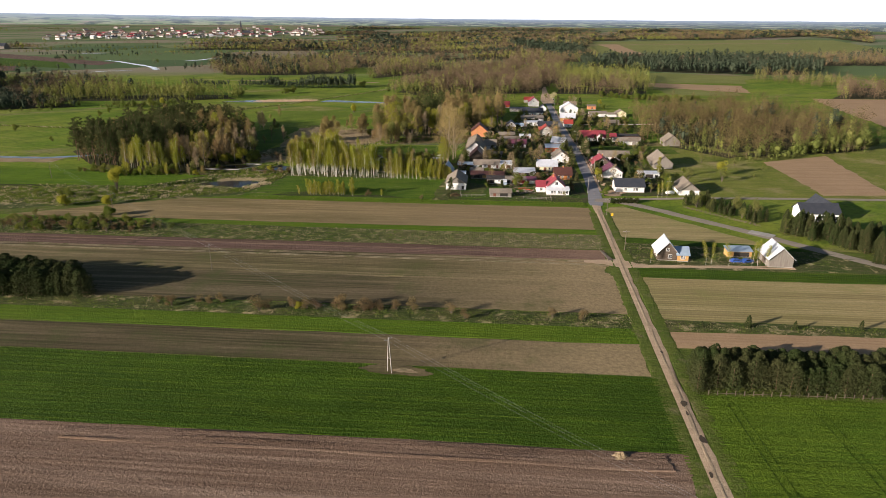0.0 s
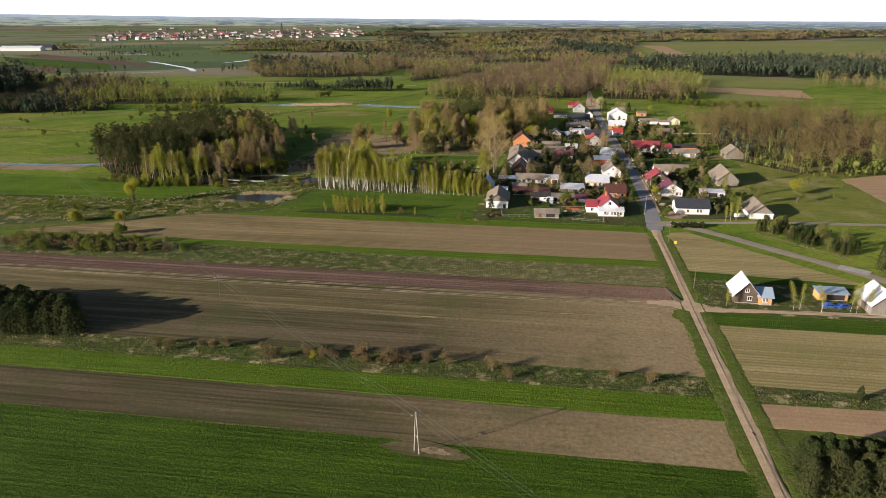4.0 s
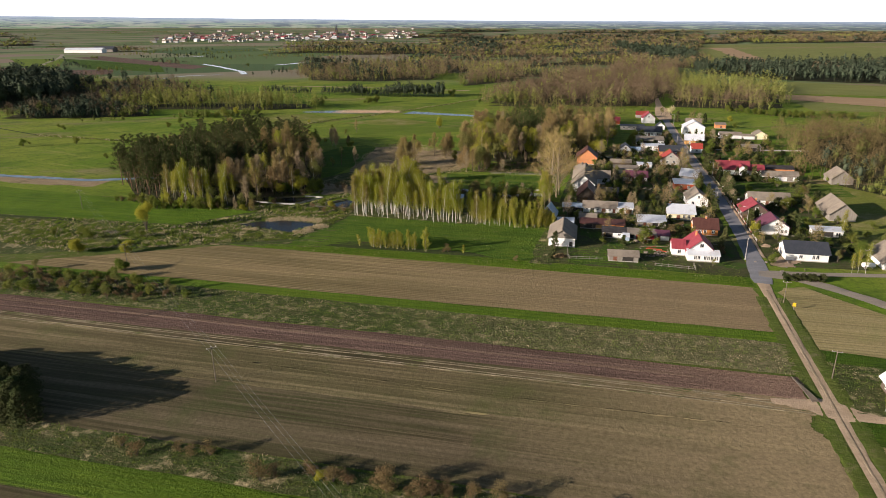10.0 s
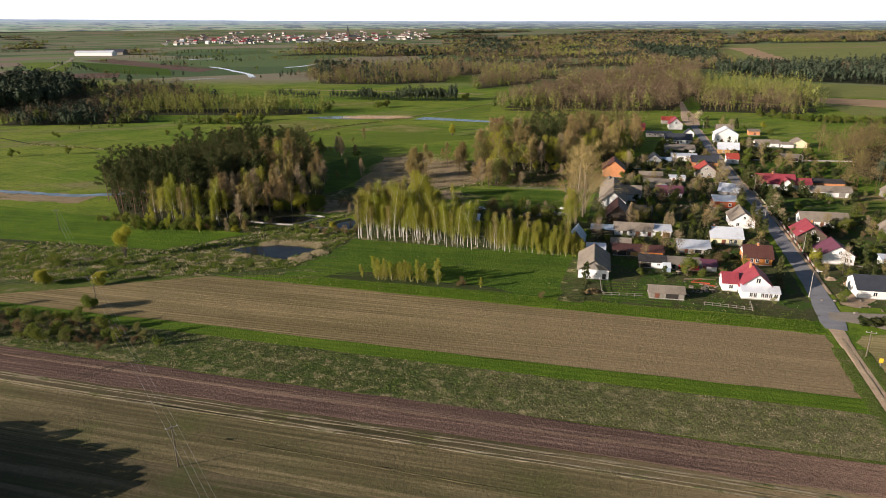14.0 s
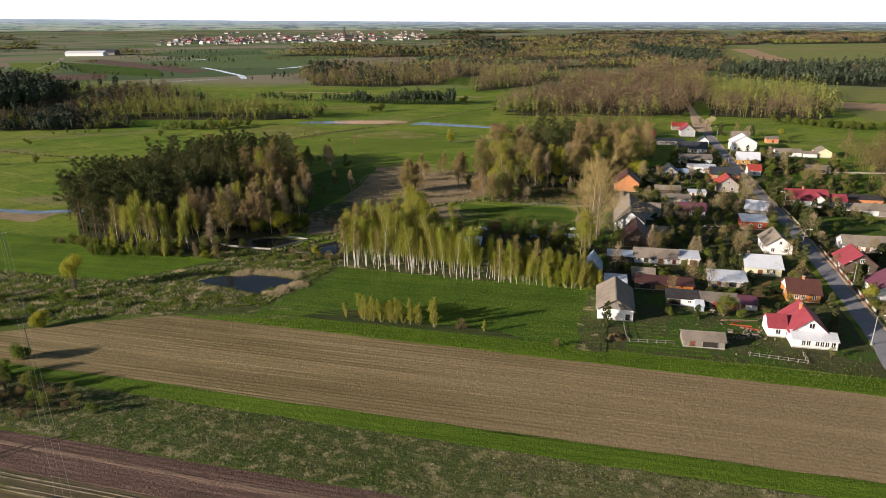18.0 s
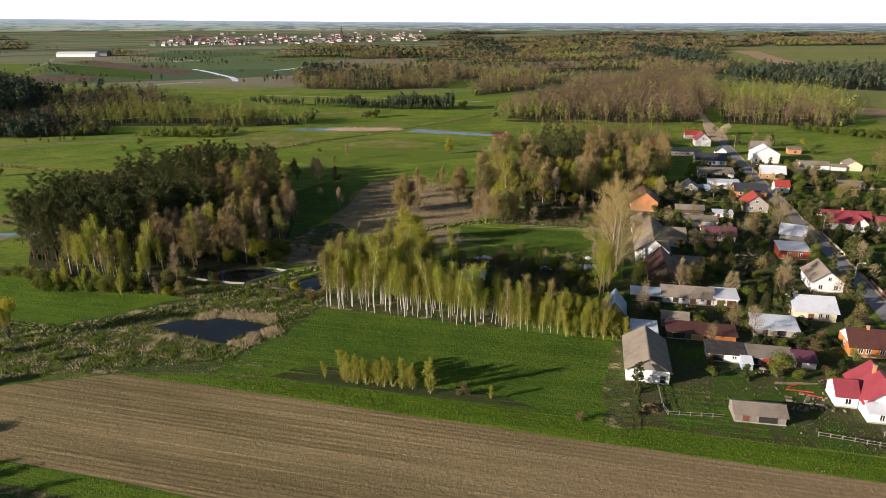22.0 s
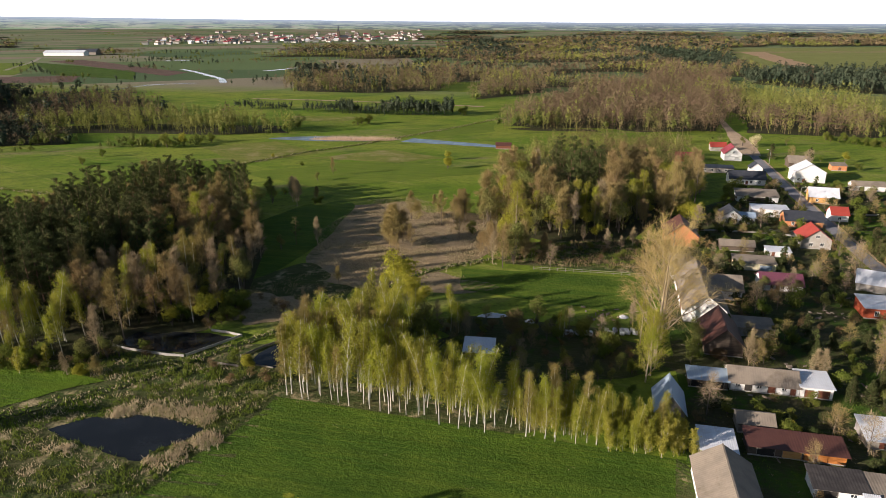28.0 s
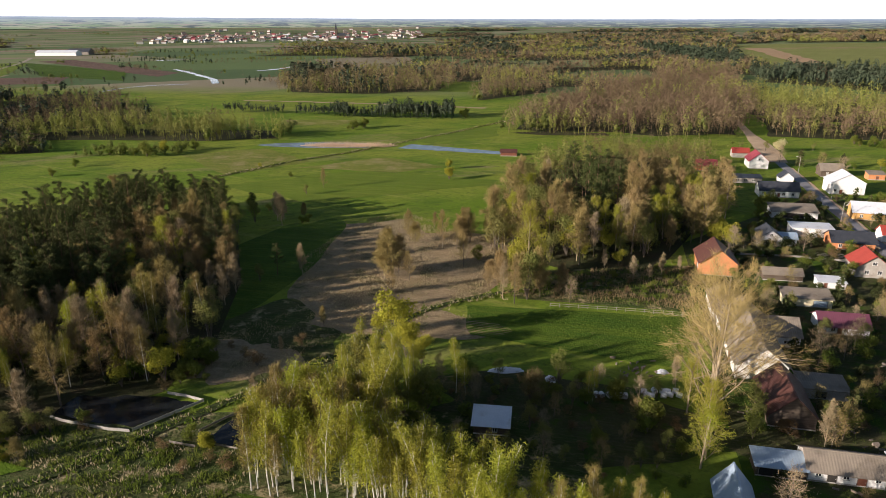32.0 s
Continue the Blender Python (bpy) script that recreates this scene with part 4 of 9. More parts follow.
field("rank_weeds", "rank weeds and dry grass below the ditch", (UV(-215, 318), UV(-44, 302), UV(-38, 345), UV(-215, 349)), M_WEEDS, 1.6, 0.10, 0.05)
blob("sedge_bank", "weedy rough ground round the ponds", "weeds", (-62, 352), 34, 18, 5, M_WEEDS, 0.04, 0.10)
blob("grove_floor", "rough weedy grass under the birches", "ground", (-14, 347), 40, 22, -12, M_WEEDS, 0.055, 0.10)
blob("bare_patch", "dark bare patch beside the saplings", "ground", tuple(W(-92, 291))[:2], 13, 2.6, GRID, M_LITTER, 0.16, 0.15)
blob("thicket_floor", "dark litter under the grove thicket", "ground", (22, 366), 34, 14, -10, M_YARD, 0.05, 0.14)
blob("wood_floor", "brown litter under the pond wood, darkened as tree shade", "ground", (-112, 432), 44, 54, 20, M_LITTER, 0.03, 0.08)
blob("wood_floor", "brown litter under the bare wood, darkened as tree shade", "ground", (64, 530), 40, 92, -22, M_LITTER, 0.035, 0.06)
pond("fish_pond", "long blue-grey fish pond in the meadow", [(-36, 662), (29, 638.5), (32, 646), (-28, 676)], M_RIVER, 0.10, 3.0)
blob("reedy_pond", "shallow pond half grown with pale reeds", "pond", (-84, 675), 42, 10, -4, M_RIVER, 0.10, 0.05)
blob("reed_patch", "pale pinkish dry reeds in the pond", "reeds", (-68, 672), 30, 6, -4, M_REEDPINK, 0.16, 0.08)
blob("sand_patch", "bare heap-strewn sand beside the street", "sand", tuple(W(47.2, 303))[:2], 5.0, 5, 0, M_SAND, 0.20, 0.15)
field("reedy_rough", "brown reedy rough before the bare wood", (UV(16, 426), UV(64, 416), UV(88, 452), UV(24, 448)), M_WEEDS, 1.6, 0.15, 0.05)
blob("mown_ride", "dark green mown ride beside the wood", "meadow", (-66, 455), 17, 58, -12, M_MEADOW, 0.075, 0.08)
xy_ribbon("ditch", "dark overgrown ditch across the meadow", [(-215, 352), (-161, 341), (-107, 328), (-75, 347), (-54, 368), (-30, 392), (-8, 420), (10, 429), (30, 436)], 2.2, M_DITCH, 0.24, "ditch", camber=0.0)
field("dry_strip", "dry tussocky strip in the river meadow", (UV(-87, 607), UV(-35, 592), UV(-4, 604), UV(-38, 632)), M_PASTURE, 2.0, 0.08, 0.06, 6.0, 2.0)
field("rough_strip", "olive rough grazing beside the ditch", (UV(-165, 645), UV(-121, 588), UV(-84, 624), UV(-121, 667)), M_PASTURE, 2.0, 0.08, 0.06, 6.0, 2.5)
field("mown_strip", "lime-green mown strip of the meadow", (UV(-119, 566), UV(-62, 533), UV(30, 570), UV(-50, 600)), M_GRASS, 2.0, 0.06, 0.05, 6.0, 2.5)
field("mown_strip", "lime-green mown strip beyond the fish pond", (UV(-45, 711), UV(-16, 677), UV(30, 706), UV(33, 744)), M_GRASS, 2.0, 0.06, 0.05, 6.0, 2.5)
field("tilled_strip", "thin brown tilled strip in the meadow", (UV(-143, 763), UV(-89, 760), UV(-75, 786), UV(-141, 793)), M_PASTURE, 2.0, 0.06, 0.05, 6.0, 2.5)
xy_ribbon("ditch", "dark straight drainage ditch", [(-126, 586), (-94, 625), (-64, 650), (-31, 688), (-1, 720), (40, 772), (70, 800)], 2.6, M_DITCH, 0.2, "ditch", camber=0.0)
xy_ribbon("ditch", "dark overgrown meadow ditch", [(-420, 640), (-300, 560), (-190, 520), (-130, 560)], 1.8, M_DITCH, 0.09, "ditch", camber=0.0)
xy_ribbon("river", "narrow pale river with reedy banks", [(-340, 455), (-280, 436), (-239, 425), (-183, 412), (-150, 418)], 4.5, M_RIVER, 0.10, "river", camber=0.0, wobble=0.5)
xy_ribbon("river_bank", "dry reeds along the river", [(-340, 450), (-239, 420), (-175, 405)], 15, M_REEDBED, 0.06, "river bank", camber=0.0, wobble=0.8)
for pts, wd in (([(-420, 1030), (-413, 1046), (-409, 1096), (-370, 1120), (-345, 1126)], 6), ([(-312, 1128), (-318, 1146), (-338, 1196), (-362, 1235), (-395, 1285), (-432, 1345), (-475, 1400)], 9), ([(-625, 1676), (-600, 1684), (-575, 1698)], 16), ([(-318, 1352), (-296, 1372), (-284, 1420), (-276, 1460)], 11)):
    xy_ribbon("river", "winding blue river in the far meadows", pts, wd, M_RIVER, 0.20, "river", camber=0.0, wobble=0.7, seg=10)
xy_ribbon("sand_strip", "pale sandy strip along the far meadow", [(-215, 932), (-164, 919), (-84, 896), (-5, 866), (30, 852)], 6, M_SAND, 0.2, "sand", camber=0.0, wobble=1.2)
xy_ribbon("far_road", "pale country road to the white farm", [(-790, 1400), (-821, 1468), (-887, 1628), (-960, 1780), (-1003, 1855)], 9, M_PALEROAD, 0.3, "road", wobble=0.3, seg=20)
for nm, lab, cs, mt in (("far_field", "pale tan field strip beyond the right-hand wood", ((335, 750), (412, 665), (454, 735), (352, 795)), M_PALESOIL),
                        ("far_field", "bare pinkish field beyond the right-hand wood", ((375, 415), (560, 440), (640, 560), (447, 606)), M_PALESOIL),
                        ("far_field", "green field before the pine forest", ((357, 800), (469, 757), (540, 850), (427, 935)), M_PALEGRASS),
                        ("far_field", "pale green strip beyond the right-hand wood", ((323, 660), (392, 640), (409, 663), (338, 744)), M_PALEGRASS),
                        ("far_field", "wide green field beyond the woods", ((450, 1200), (1150, 1250), (1650, 2200), (590, 2100)), M_PALEGRASS),
                        ("far_field", "pale tan field beyond the woods", ((600, 1850), (1300, 1850), (1400, 1930), (600, 1940)), M_TAN),
                        ("far_field", "bright green clearing in the woods", ((-15, 1000), (28, 983), (38, 1113), (-17, 1120)), M_GRASS),
                        ("far_field", "brown ploughed field past the river", ((-440, 1250), (-438, 1325), (-842, 1750), (-885, 1690)), M_PLOUGH),
                        ("far_field", "long green field past the river", ((-640, 1290), (-460, 1185), (-545, 1372), (-900, 1660)), M_WHEAT),
                        ("far_field", "brown tilled strip by the wood", ((-650, 1140), (-530, 1150), (-585, 1265), (-700, 1255)), M_PLOUGH),
                        ("far_field", "bright field left of the country road", ((-760, 1300), (-700, 1285), (-870, 1640), (-1000, 1640)), M_GRASS),
                        ("far_field", "tan field in the open country", ((-1450, 2160), (-900, 2130), (-1000, 2330), (-1480, 2330)), M_TAN)):
    field(nm, lab, [UV(*c) for c in cs], mt, 12.0, 0.3, 0.15, 30.0, 3.0)
field("far_field", "reddish bare field beyond the woods", [UV(*c) for c in ((552, 1304), (606, 1356), (766, 1896), (709, 1908))], M_PALESOIL, 12.0, 0.3, 0.8, 30.0, 3.0)


# ---- buildings ----
def corrugated(x0, x1, ya, za, yb, zb, pitch, depth, thick):
    """A roof sheet from the eave line (ya, za) to the ridge line (yb, zb), waved across x, with an underside."""
    n = max(4, int(round((x1 - x0) / pitch)) * 2)
    L = math.hypot(yb - ya, zb - za)
    ny, nz = -(zb - za) / L, (yb - ya) / L
    if nz < 0:
        ny, nz = -ny, -nz
    V, F = [], []
    for i in range(n + 1):
        x = x0 + (x1 - x0) * i / n
        w = depth * (i % 2)
        for (y, z) in ((ya, za), (yb, zb)):
            V.append((x, y + ny * (w + thick), z + nz * (w + thick)))
    for i in range(n):
        a = 2 * i
        F.append((a, a + 2, a + 3, a + 1))
    o = len(V)
    for x in (x0, x1):
        V += [(x, ya, za), (x, yb, zb)]
    F += [(o, o + 1, o + 3, o + 2), (o, 0, 1, o + 1), (o + 2, o + 3, 2 * n + 1, 2 * n)]
    F += [tuple([o] + [2 * i for i in range(n + 1)] + [o + 2]), tuple([o + 1] + [2 * i + 1 for i in range(n + 1)] + [o + 3])[::-1]]
    return V, F


FOOT = []


def clear(x, y, margin):
    """Whether a spot keeps its distance from every building."""
    for px, py, c, s, L, D in FOOT:
        dx, dy = x - px, y - py
        a, b = dx * c + dy * s, -dx * s + dy * c
        if -margin < a < L + margin and -margin < b < D + margin:
            return False
    return True


def swapped(geo, W_=0):
    """Turns geometry built with its ridge along x into a ridge along y."""
    v, f = geo
    return [(p[1], p[0], p[2]) for p in v], [tuple(reversed(q)) for q in f]


def opening(root, kind, side, L, D, at, z, w, h, mat=None):
    """A window (frame and panes) or a door (leaf and frame) on one side of a building."""
    def put(nm, x0, z0, x1, z1, out0, out1, m, parent, label=""):
        if side == "f":
            b = (x0, -out1, z0, x1, -out0, z1)
        elif side == "b":
            b = (x0, D + out0, z0, x1, D + out1, z1)
        elif side == "l":
            b = (-out1, x0, z0, -out0, x1, z1)
        else:
            b = (L + out0, x0, z0, L + out1, x1, z1)
        return box_part(nm, b, m, parent, label)
    x0, x1 = at - w / 2, at + w / 2
    if kind == "window":
        pane = put("window", x0, z, x1, z + h, 0.003, 0.02, M_GLASS, root, "dark window pane")
        f = 0.11
        for q in ((x0 - f, z - f, x1 + f, z), (x0 - f, z + h, x1 + f, z + h + f), (x0 - f, z, x0, z + h), (x1, z, x1 + f, z + h), (at - 0.05, z, at + 0.05, z + h)):
            put("frame", *q, 0.004, 0.07, M_FRAME, pane, "white window frame")
        put("sill", x0 - 0.15, z - f - 0.06, x1 + 0.15, z - f, 0.004, 0.16, M_CONCRETE, pane)
    else:
        # leaves in M_DARK are solid: the dark interior is only their colour
        leaf = put("door", x0, 0.05, x1, h, 0.003, 0.05, mat or M_BROWNDOOR, root)
        for q in ((x0 - 0.1, 0.05, x0, h + 0.1), (x1, 0.05, x1 + 0.1, h + 0.1), (x0, h, x1, h + 0.1)):
            put("frame", *q, 0.004, 0.08, M_WOODGREY, leaf)
        put("handle", x1 - 0.18, 1.0, x1 - 0.1, 1.1, 0.052, 0.11, M_WIRE, leaf)


def building(name, label, cat, P, L, D, h, rise, wall, roof, ridge="x", a=-12.0, over=0.45, gable=None, wins=(), doors=(), chimney=None, pitch=0.5, wave=0.022, base=True, roof2=None, group=""):
    """A house or barn with its front left corner at P, front along angle a, L wide and D deep, walls h high.
    ridge: x (along the front), y (towards the front), or mono (falling to the front) and back (falling to the back)."""
    root = new(name)
    root.matrix_world = pose(P[0], P[1], 0, 0, 0, a)
    FOOT.append((P[0], P[1], math.cos(radians(a)), math.sin(radians(a)), L, D))
    tagged(root, label, cat, group)
    t = 0.28
    gm = gable or wall
    wl = []
    if ridge in ("mono", "back"):
        hf, hb = (h, h + rise) if ridge == "mono" else (h + rise, h)
        wl = [("wall", box_geo(0, 0, 0, L, t, hf), wall), ("wall", box_geo(0, D - t, 0, L, D, hb), wall)]
        side = [(t, 0), (D - t, 0), (D - t, hb), (t, hf)]
        for x in (0, L - t):
            v, f = prism_geo(side, x, x + t)
            wl.append(("wall", swapped((v, f)), wall))
        k = (hb - hf) / D
        roofs = [corrugated(-over, L + over, -over, hf - over * k, D + over, hb + over * k, pitch, wave, 0.1)]
    else:
        A, B = (L, D) if ridge == "x" else (D, L)      # along the ridge, across it
        geo = [("wall", box_geo(0, 0, 0, A, t, h), wall), ("wall", box_geo(0, B - t, 0, A, B, h), wall)]
        for x in (0, A - t):
            geo.append(("wall", box_geo(x, t, 0, x + t, B - t, h), wall))
            v, f = prism_geo([(0, h + 0.004), (B, h + 0.004), (B / 2, h + rise)], x, x + t)
            geo.append(("gable", swapped((v, f)), gm))
        k = rise / (B / 2)
        roofs = [corrugated(-over, A + over, -over, h - over * k, B / 2, h + rise, pitch, wave, 0.1),
                 corrugated(-over, A + over, B + over, h - over * k, B / 2, h + rise, pitch, wave, 0.1)]
        cap = box_geo(-over, B / 2 - 0.16, h + rise + 0.06, A + over, B / 2 + 0.16, h + rise + 0.17)
        if ridge == "y":
            geo = [(n, swapped(g), m) for n, g, m in geo]
            roofs, cap = [swapped(r) for r in roofs], swapped(cap)
        wl = geo
        part("ridge_cap", mesh_from("ridge_cap", *cap, roof), None, root)
    for n, g, m in wl:
        part(n, mesh_from(n, *g, m), None, root)
    for i, r in enumerate(roofs):
        part("roof", mesh_from("roof", *r, (roof2 or roof) if i else roof), None, root)
    if base:
        for b in ((-0.06, -0.06, 0, L + 0.06, -0.004, 0.35), (-0.06, D + 0.004, 0, L + 0.06, D + 0.06, 0.35)):
            box_part("plinth", b, M_CONCRETE, root)
    for w in wins:
        opening(root, "window", w[0], L, D, *w[1:])
    for d in doors:
        opening(root, "door", d[0], L, D, d[1], 0, d[2], d[3], d[4] if len(d) > 4 else None)
    if chimney:
        cx, cy, cz = chimney
        ch = box_part("chimney", (cx - 0.3, cy - 0.3, h, cx + 0.3, cy + 0.3, cz), M_BRICK, root, "brick chimney stack")
        box_part("chimney_cap", (cx - 0.38, cy - 0.38, cz, cx + 0.38, cy + 0.38, cz + 0.1), M_CONCRETE, ch)
    return root


def rowwin(side, n, start, step, z=1.1, w=0.9, h=1.1):
    return [(side, start + i * step, z, w, h) for i in range(n)]


G1 = "village houses"
G2 = "sheds and barns"
# beside the birch meadow
building("barn", "white-walled barn with grey fibre-cement roof and boarded gable", "barn", (39.1, 302.3), 9.4, 16.5, 3.3, 3.0, M_WHITE, M_ETERNIT, "y", -12, 0.5, M_WOODGREY,
         [("f", 2.2, 1.9, 0.9, 0.35), ("f", 5.4, 1.9, 0.6, 0.35), ("l", 4, 1.7, 0.8, 0.5), ("l", 9, 1.7, 0.8, 0.5)], [("f", 8.0, 1.0, 2.0, M_DARK)], group=G2)
building("shed", "white shed with flat bluish sheet roof behind the barn", "shed", (45.3, 321.5), 6.2, 6.5, 2.6, 0.7, M_WHITE, M_ZINC, "mono", -12, 0.35, pitch=0.4, group=G2)
building("shed", "low shed with weathered fibre-cement roof and open front", "shed", (57.2, 286.2), 9.8, 5.2, 2.1, 1.2, M_WOODGREY, M_ETERNIT, "x", -10, 0.4, M_GREYWALL, doors=[("f", 6.4, 3.6, 1.9, M_DARK), ("f", 2.2, 1.3, 1.8)], group=G2)
building("house", "white house with raspberry-red roof and glazed grey porch", "house", (84.5, 288.4), 8.8, 11.6, 3.1, 3.8, M_WHITE, M_REDTILE, "y", -12, 0.5, None,
         [("f", 4.6, 4.3, 1.1, 1.3), ("l", 3, 1.2, 1.1, 1.3), ("l", 8, 1.2, 1.1, 1.3), ("r", 4, 1.2, 1.1, 1.3)], chimney=(3.6, 7.5, 7.9), pitch=0.45, group=G1)
building("porch", "white porch wing with a pale sloping roof", "porch", (83.9, 285.7), 10.2, 2.6, 2.4, 1.0, M_WHITE, M_ZINC, "mono", -12, 0.3, None, rowwin("f", 2, 2.5, 1.1, 0.9, 0.8, 1.2) + rowwin("f", 3, 5.6, 1.1, 0.9, 0.8, 1.2) + [("f", 9.2, 0.9, 0.9, 1.2)], group=G1)
building("house", "white wing with raspberry-red roof", "house", (80.6, 291.6), 4.2, 6.4, 2.8, 2.2, M_WHITE, M_REDTILE, "x", -12, 0.4, None, [("f", 2.3, 1.0, 1.0, 1.2)], pitch=0.45, group=G1)
building("house", "orange boarded house with dark brown roof", "house", (96.0, 313.6), 8.6, 8.2, 2.9, 2.9, M_ORANGEP, M_BROWNROOF, "x", -12, 0.5, M_WHITE, [("f", 2.3, 1.2, 0.9, 1.1), ("f", 4.0, 1.2, 0.9, 1.1), ("f", 7, 1.2, 0.9, 1.1), ("l", 4, 1.2, 0.9, 1.1)], chimney=(4.5, 4.1, 6.6), group=G1)
building("house", "cream house with broad pale sheet roof", "house", (92.7, 334.3), 10.5, 10.5, 3.0, 2.4, M_CREAM, M_ZINC, "x", -12, 0.6, None, [("f", 6.5, 1.1, 0.8, 1.2), ("f", 8.2, 1.1, 0.8, 1.2), ("r", 4, 1.1, 1, 1.2)], [("f", 4.2, 1.2, 2.1)], chimney=(1.2, 5.4, 6.2), pitch=0.7, group=G1)
building("house", "white gabled house with brownish-grey roof", "house", (107.5, 353.9), 8.6, 11.5, 3.4, 3.2, M_WHITE, M_ETERNIT, "y", -12, 0.5, None, [("f", 4.6, 3.9, 0.8, 1.0), ("f", 2.4, 1.1, 1, 1.2), ("f", 6.6, 1.1, 1, 1.2), ("l", 4, 1.1, 1, 1.2)], group=G1)
building("shed", "long shed with rust-streaked bright sheet roof", "shed", (78.2, 325.4), 10.4, 6.5, 2.0, 1.0, M_GREYWALL, M_ZINC, "mono", -12, 0.5, None, doors=[("f", 2.5, 1, 1.8), ("f", 6.5, 2, 1.8, M_DARK)], pitch=0.9, group=G2)
building("shed", "long brown-roofed shed with orange boarded bays", "shed", (54.9, 323.5), 9.5, 4.6, 2.2, 0.7, M_WOODDARK, M_BROWNROOF, "mono", -12, 0.5, doors=[("f", 3, 3, 1.9, M_DARK), ("f", 7.5, 3.2, 1.8, M_WOODNEW)], group=G2)
building("shed", "orange boarded shed with brown roof", "shed", (64.3, 321.4), 7.0, 4.6, 2.2, 0.7, M_ORANGEP, M_BROWNROOF, "mono", -12, 0.5, doors=[("f", 1.5, 1.2, 1.8, M_BROWNDOOR)], group=G2)
building("shed", "small grey-roofed shed behind the orange sheds", "shed", (55.8, 330.5), 6.6, 4.6, 2.4, 1.2, M_WOODGREY, M_ETERNIT, "x", -12, 0.4, group=G2)
building("shed", "pale lean-to with tar roof and white front", "shed", (61.0, 311.6), 8.2, 5.0, 2.3, 0.6, M_WHITE, M_TAR, "mono", -12, 0.5, None, [("f", 6, 1.2, 0.9, 0.6)], [("f", 2, 3, 1.9, M_DARK)], group=G2)
building("shed", "row of garages with red doors and old tar roof", "shed", (69.2, 309.9), 10.6, 4.8, 2.2, 0.6, M_GREYWALL, M_ETERNIT, "mono", -12, 0.5, doors=[("f", 2.1, 1.6, 1.8, M_DARK), ("f", 5, 2.4, 1.9, M_REDDOOR), ("f", 8.8, 3.0, 1.9, M_REDDOOR)], group=G2)
building("hut", "small white hut with plum sheet roof", "hut", (80.0, 307.8), 4.6, 3.8, 2.0, 0.8, M_WHITE, M_PURPLEROOF, "mono", -12, 0.4, doors=[("f", 0.9, 0.9, 1.8)], group=G2)
building("kiosk", "small translucent lean-to beside the garages", "shed", (67.4, 307.2), 2.4, 2.6, 1.7, 0.7, M_BLUEZINC, M_ZINC, "mono", -12, 0.15, pitch=0.3, group=G2)
building("stable", "long white stable with mossy fibre-cement roof", "stable", (60.5, 346.2), 14.0, 7.0, 2.3, 2.0, M_WHITE, M_ETERNIT, "x", -12, 0.45, M_GREYWALL, [("f", 1.6, 1.3, 0.8, 0.5), ("f", 6, 1.3, 0.8, 0.5), ("f", 11, 1.3, 0.8, 0.5)], [("f", 3.8, 1.4, 1.9, M_DARK), ("f", 8.5, 1.4, 1.9), ("f", 12.8, 1.0, 1.9)], group=G2)
building("garage", "white garage with brown double doors", "garage", (74.4, 343.2), 6.4, 6.4, 2.7, 0.6, M_WHITE, M_ZINC, "mono", -12, 0.35, doors=[("f", 1.7, 1.6, 2.0), ("f", 4.6, 2.2, 2.1)], group=G2)
building("shed", "open shed with bluish sheet roof", "shed", (52.0, 347.6), 8.2, 4.6, 2.2, 0.5, M_WOODDARK, M_BLUEZINC, "mono", -12, 0.4, doors=[("f", 2, 3, 1.9, M_DARK), ("f", 5.8, 3, 1.9, M_DARK)], group=G2)
building("hut", "steep hut under bluish galvanised sheets beside the birches", "hut", (41.2, 336.0), 5.8, 9.0, 1.6, 3.6, M_WOODGREY, M_BLUEZINC, "y", -14, 0.4, M_WOODGREY, pitch=0.35, group=G2)
building("hut", "little timber hut with pale sheet roof in the grove", "hut", (2.3, 360.2), 6.8, 4.6, 2.2, 1.2, M_WOODDARK, M_ZINC, "mono", -8, 0.5, None, [("f", 4.2, 0.9, 0.8, 0.9)], pitch=0.35, group=G2)
# the big farm
building("barn", "long white barn with huge grey fibre-cement roof", "barn", (62.0, 381.0), 10.8, 29.0, 4.0, 4.2, M_WHITE, M_ETERNIT, "y", -13, 0.6, None, [("f", 5.5, 4.6, 0.5, 0.4)], [("l", 8, 2.4, 2.6), ("l", 18, 2.4, 2.6)], group=G2)
building("barn", "white barn wing with grey fibre-cement roof", "barn", (72.9, 396.5), 10.5, 10.5, 3.2, 2.8, M_WHITE, M_ETERNIT, "x", -12, 0.5, None, [("f", 7.5, 1.2, 1.3, 0.7)], group=G2)
building("barn", "lower end of the barn with ridge trim", "barn", (68.4, 411.5), 8.2, 13, 3.0, 2.2, M_WHITE, M_ETERNIT, "y", -13, 0.4, group=G2)
building("barn", "dark barn with rusty brown sheet roof", "barn", (61.0, 362.5), 8.6, 14, 3.0, 4.2, M_WOODDARK, M_BROWNROOF, "y", -13, 0.5, group=G2)
building("shed", "low concrete shed with flat tar roof", "shed", (72.5, 372.8), 9.4, 6.0, 2.4, 0.5, M_GREYWALL, M_ETERNIT, "mono", -12, 0.3, doors=[("f", 4, 2, 1.9, M_DARK)], group=G2)
building("house", "unplastered orange brick house with brown roof", "house", (76.3, 443.6), 11.1, 13, 4.2, 4.4, M_BRICK, M_BROWNROOF, "y", -12, 0.5, None, [("l", 4, 1.2, 1, 1.3)], group=G1)
building("house", "low white cottage with plum-coloured roof", "house", (92.4, 402.6), 11.5, 7.5, 2.4, 2.2, M_WHITE, M_PURPLEROOF, "x", -12, 0.5, None, [("f", 3, 1, 0.9, 1), ("f", 6, 1, 0.9, 1), ("f", 9.5, 1, 0.9, 1)], [("f", 4.6, 1, 2)], group=G1)
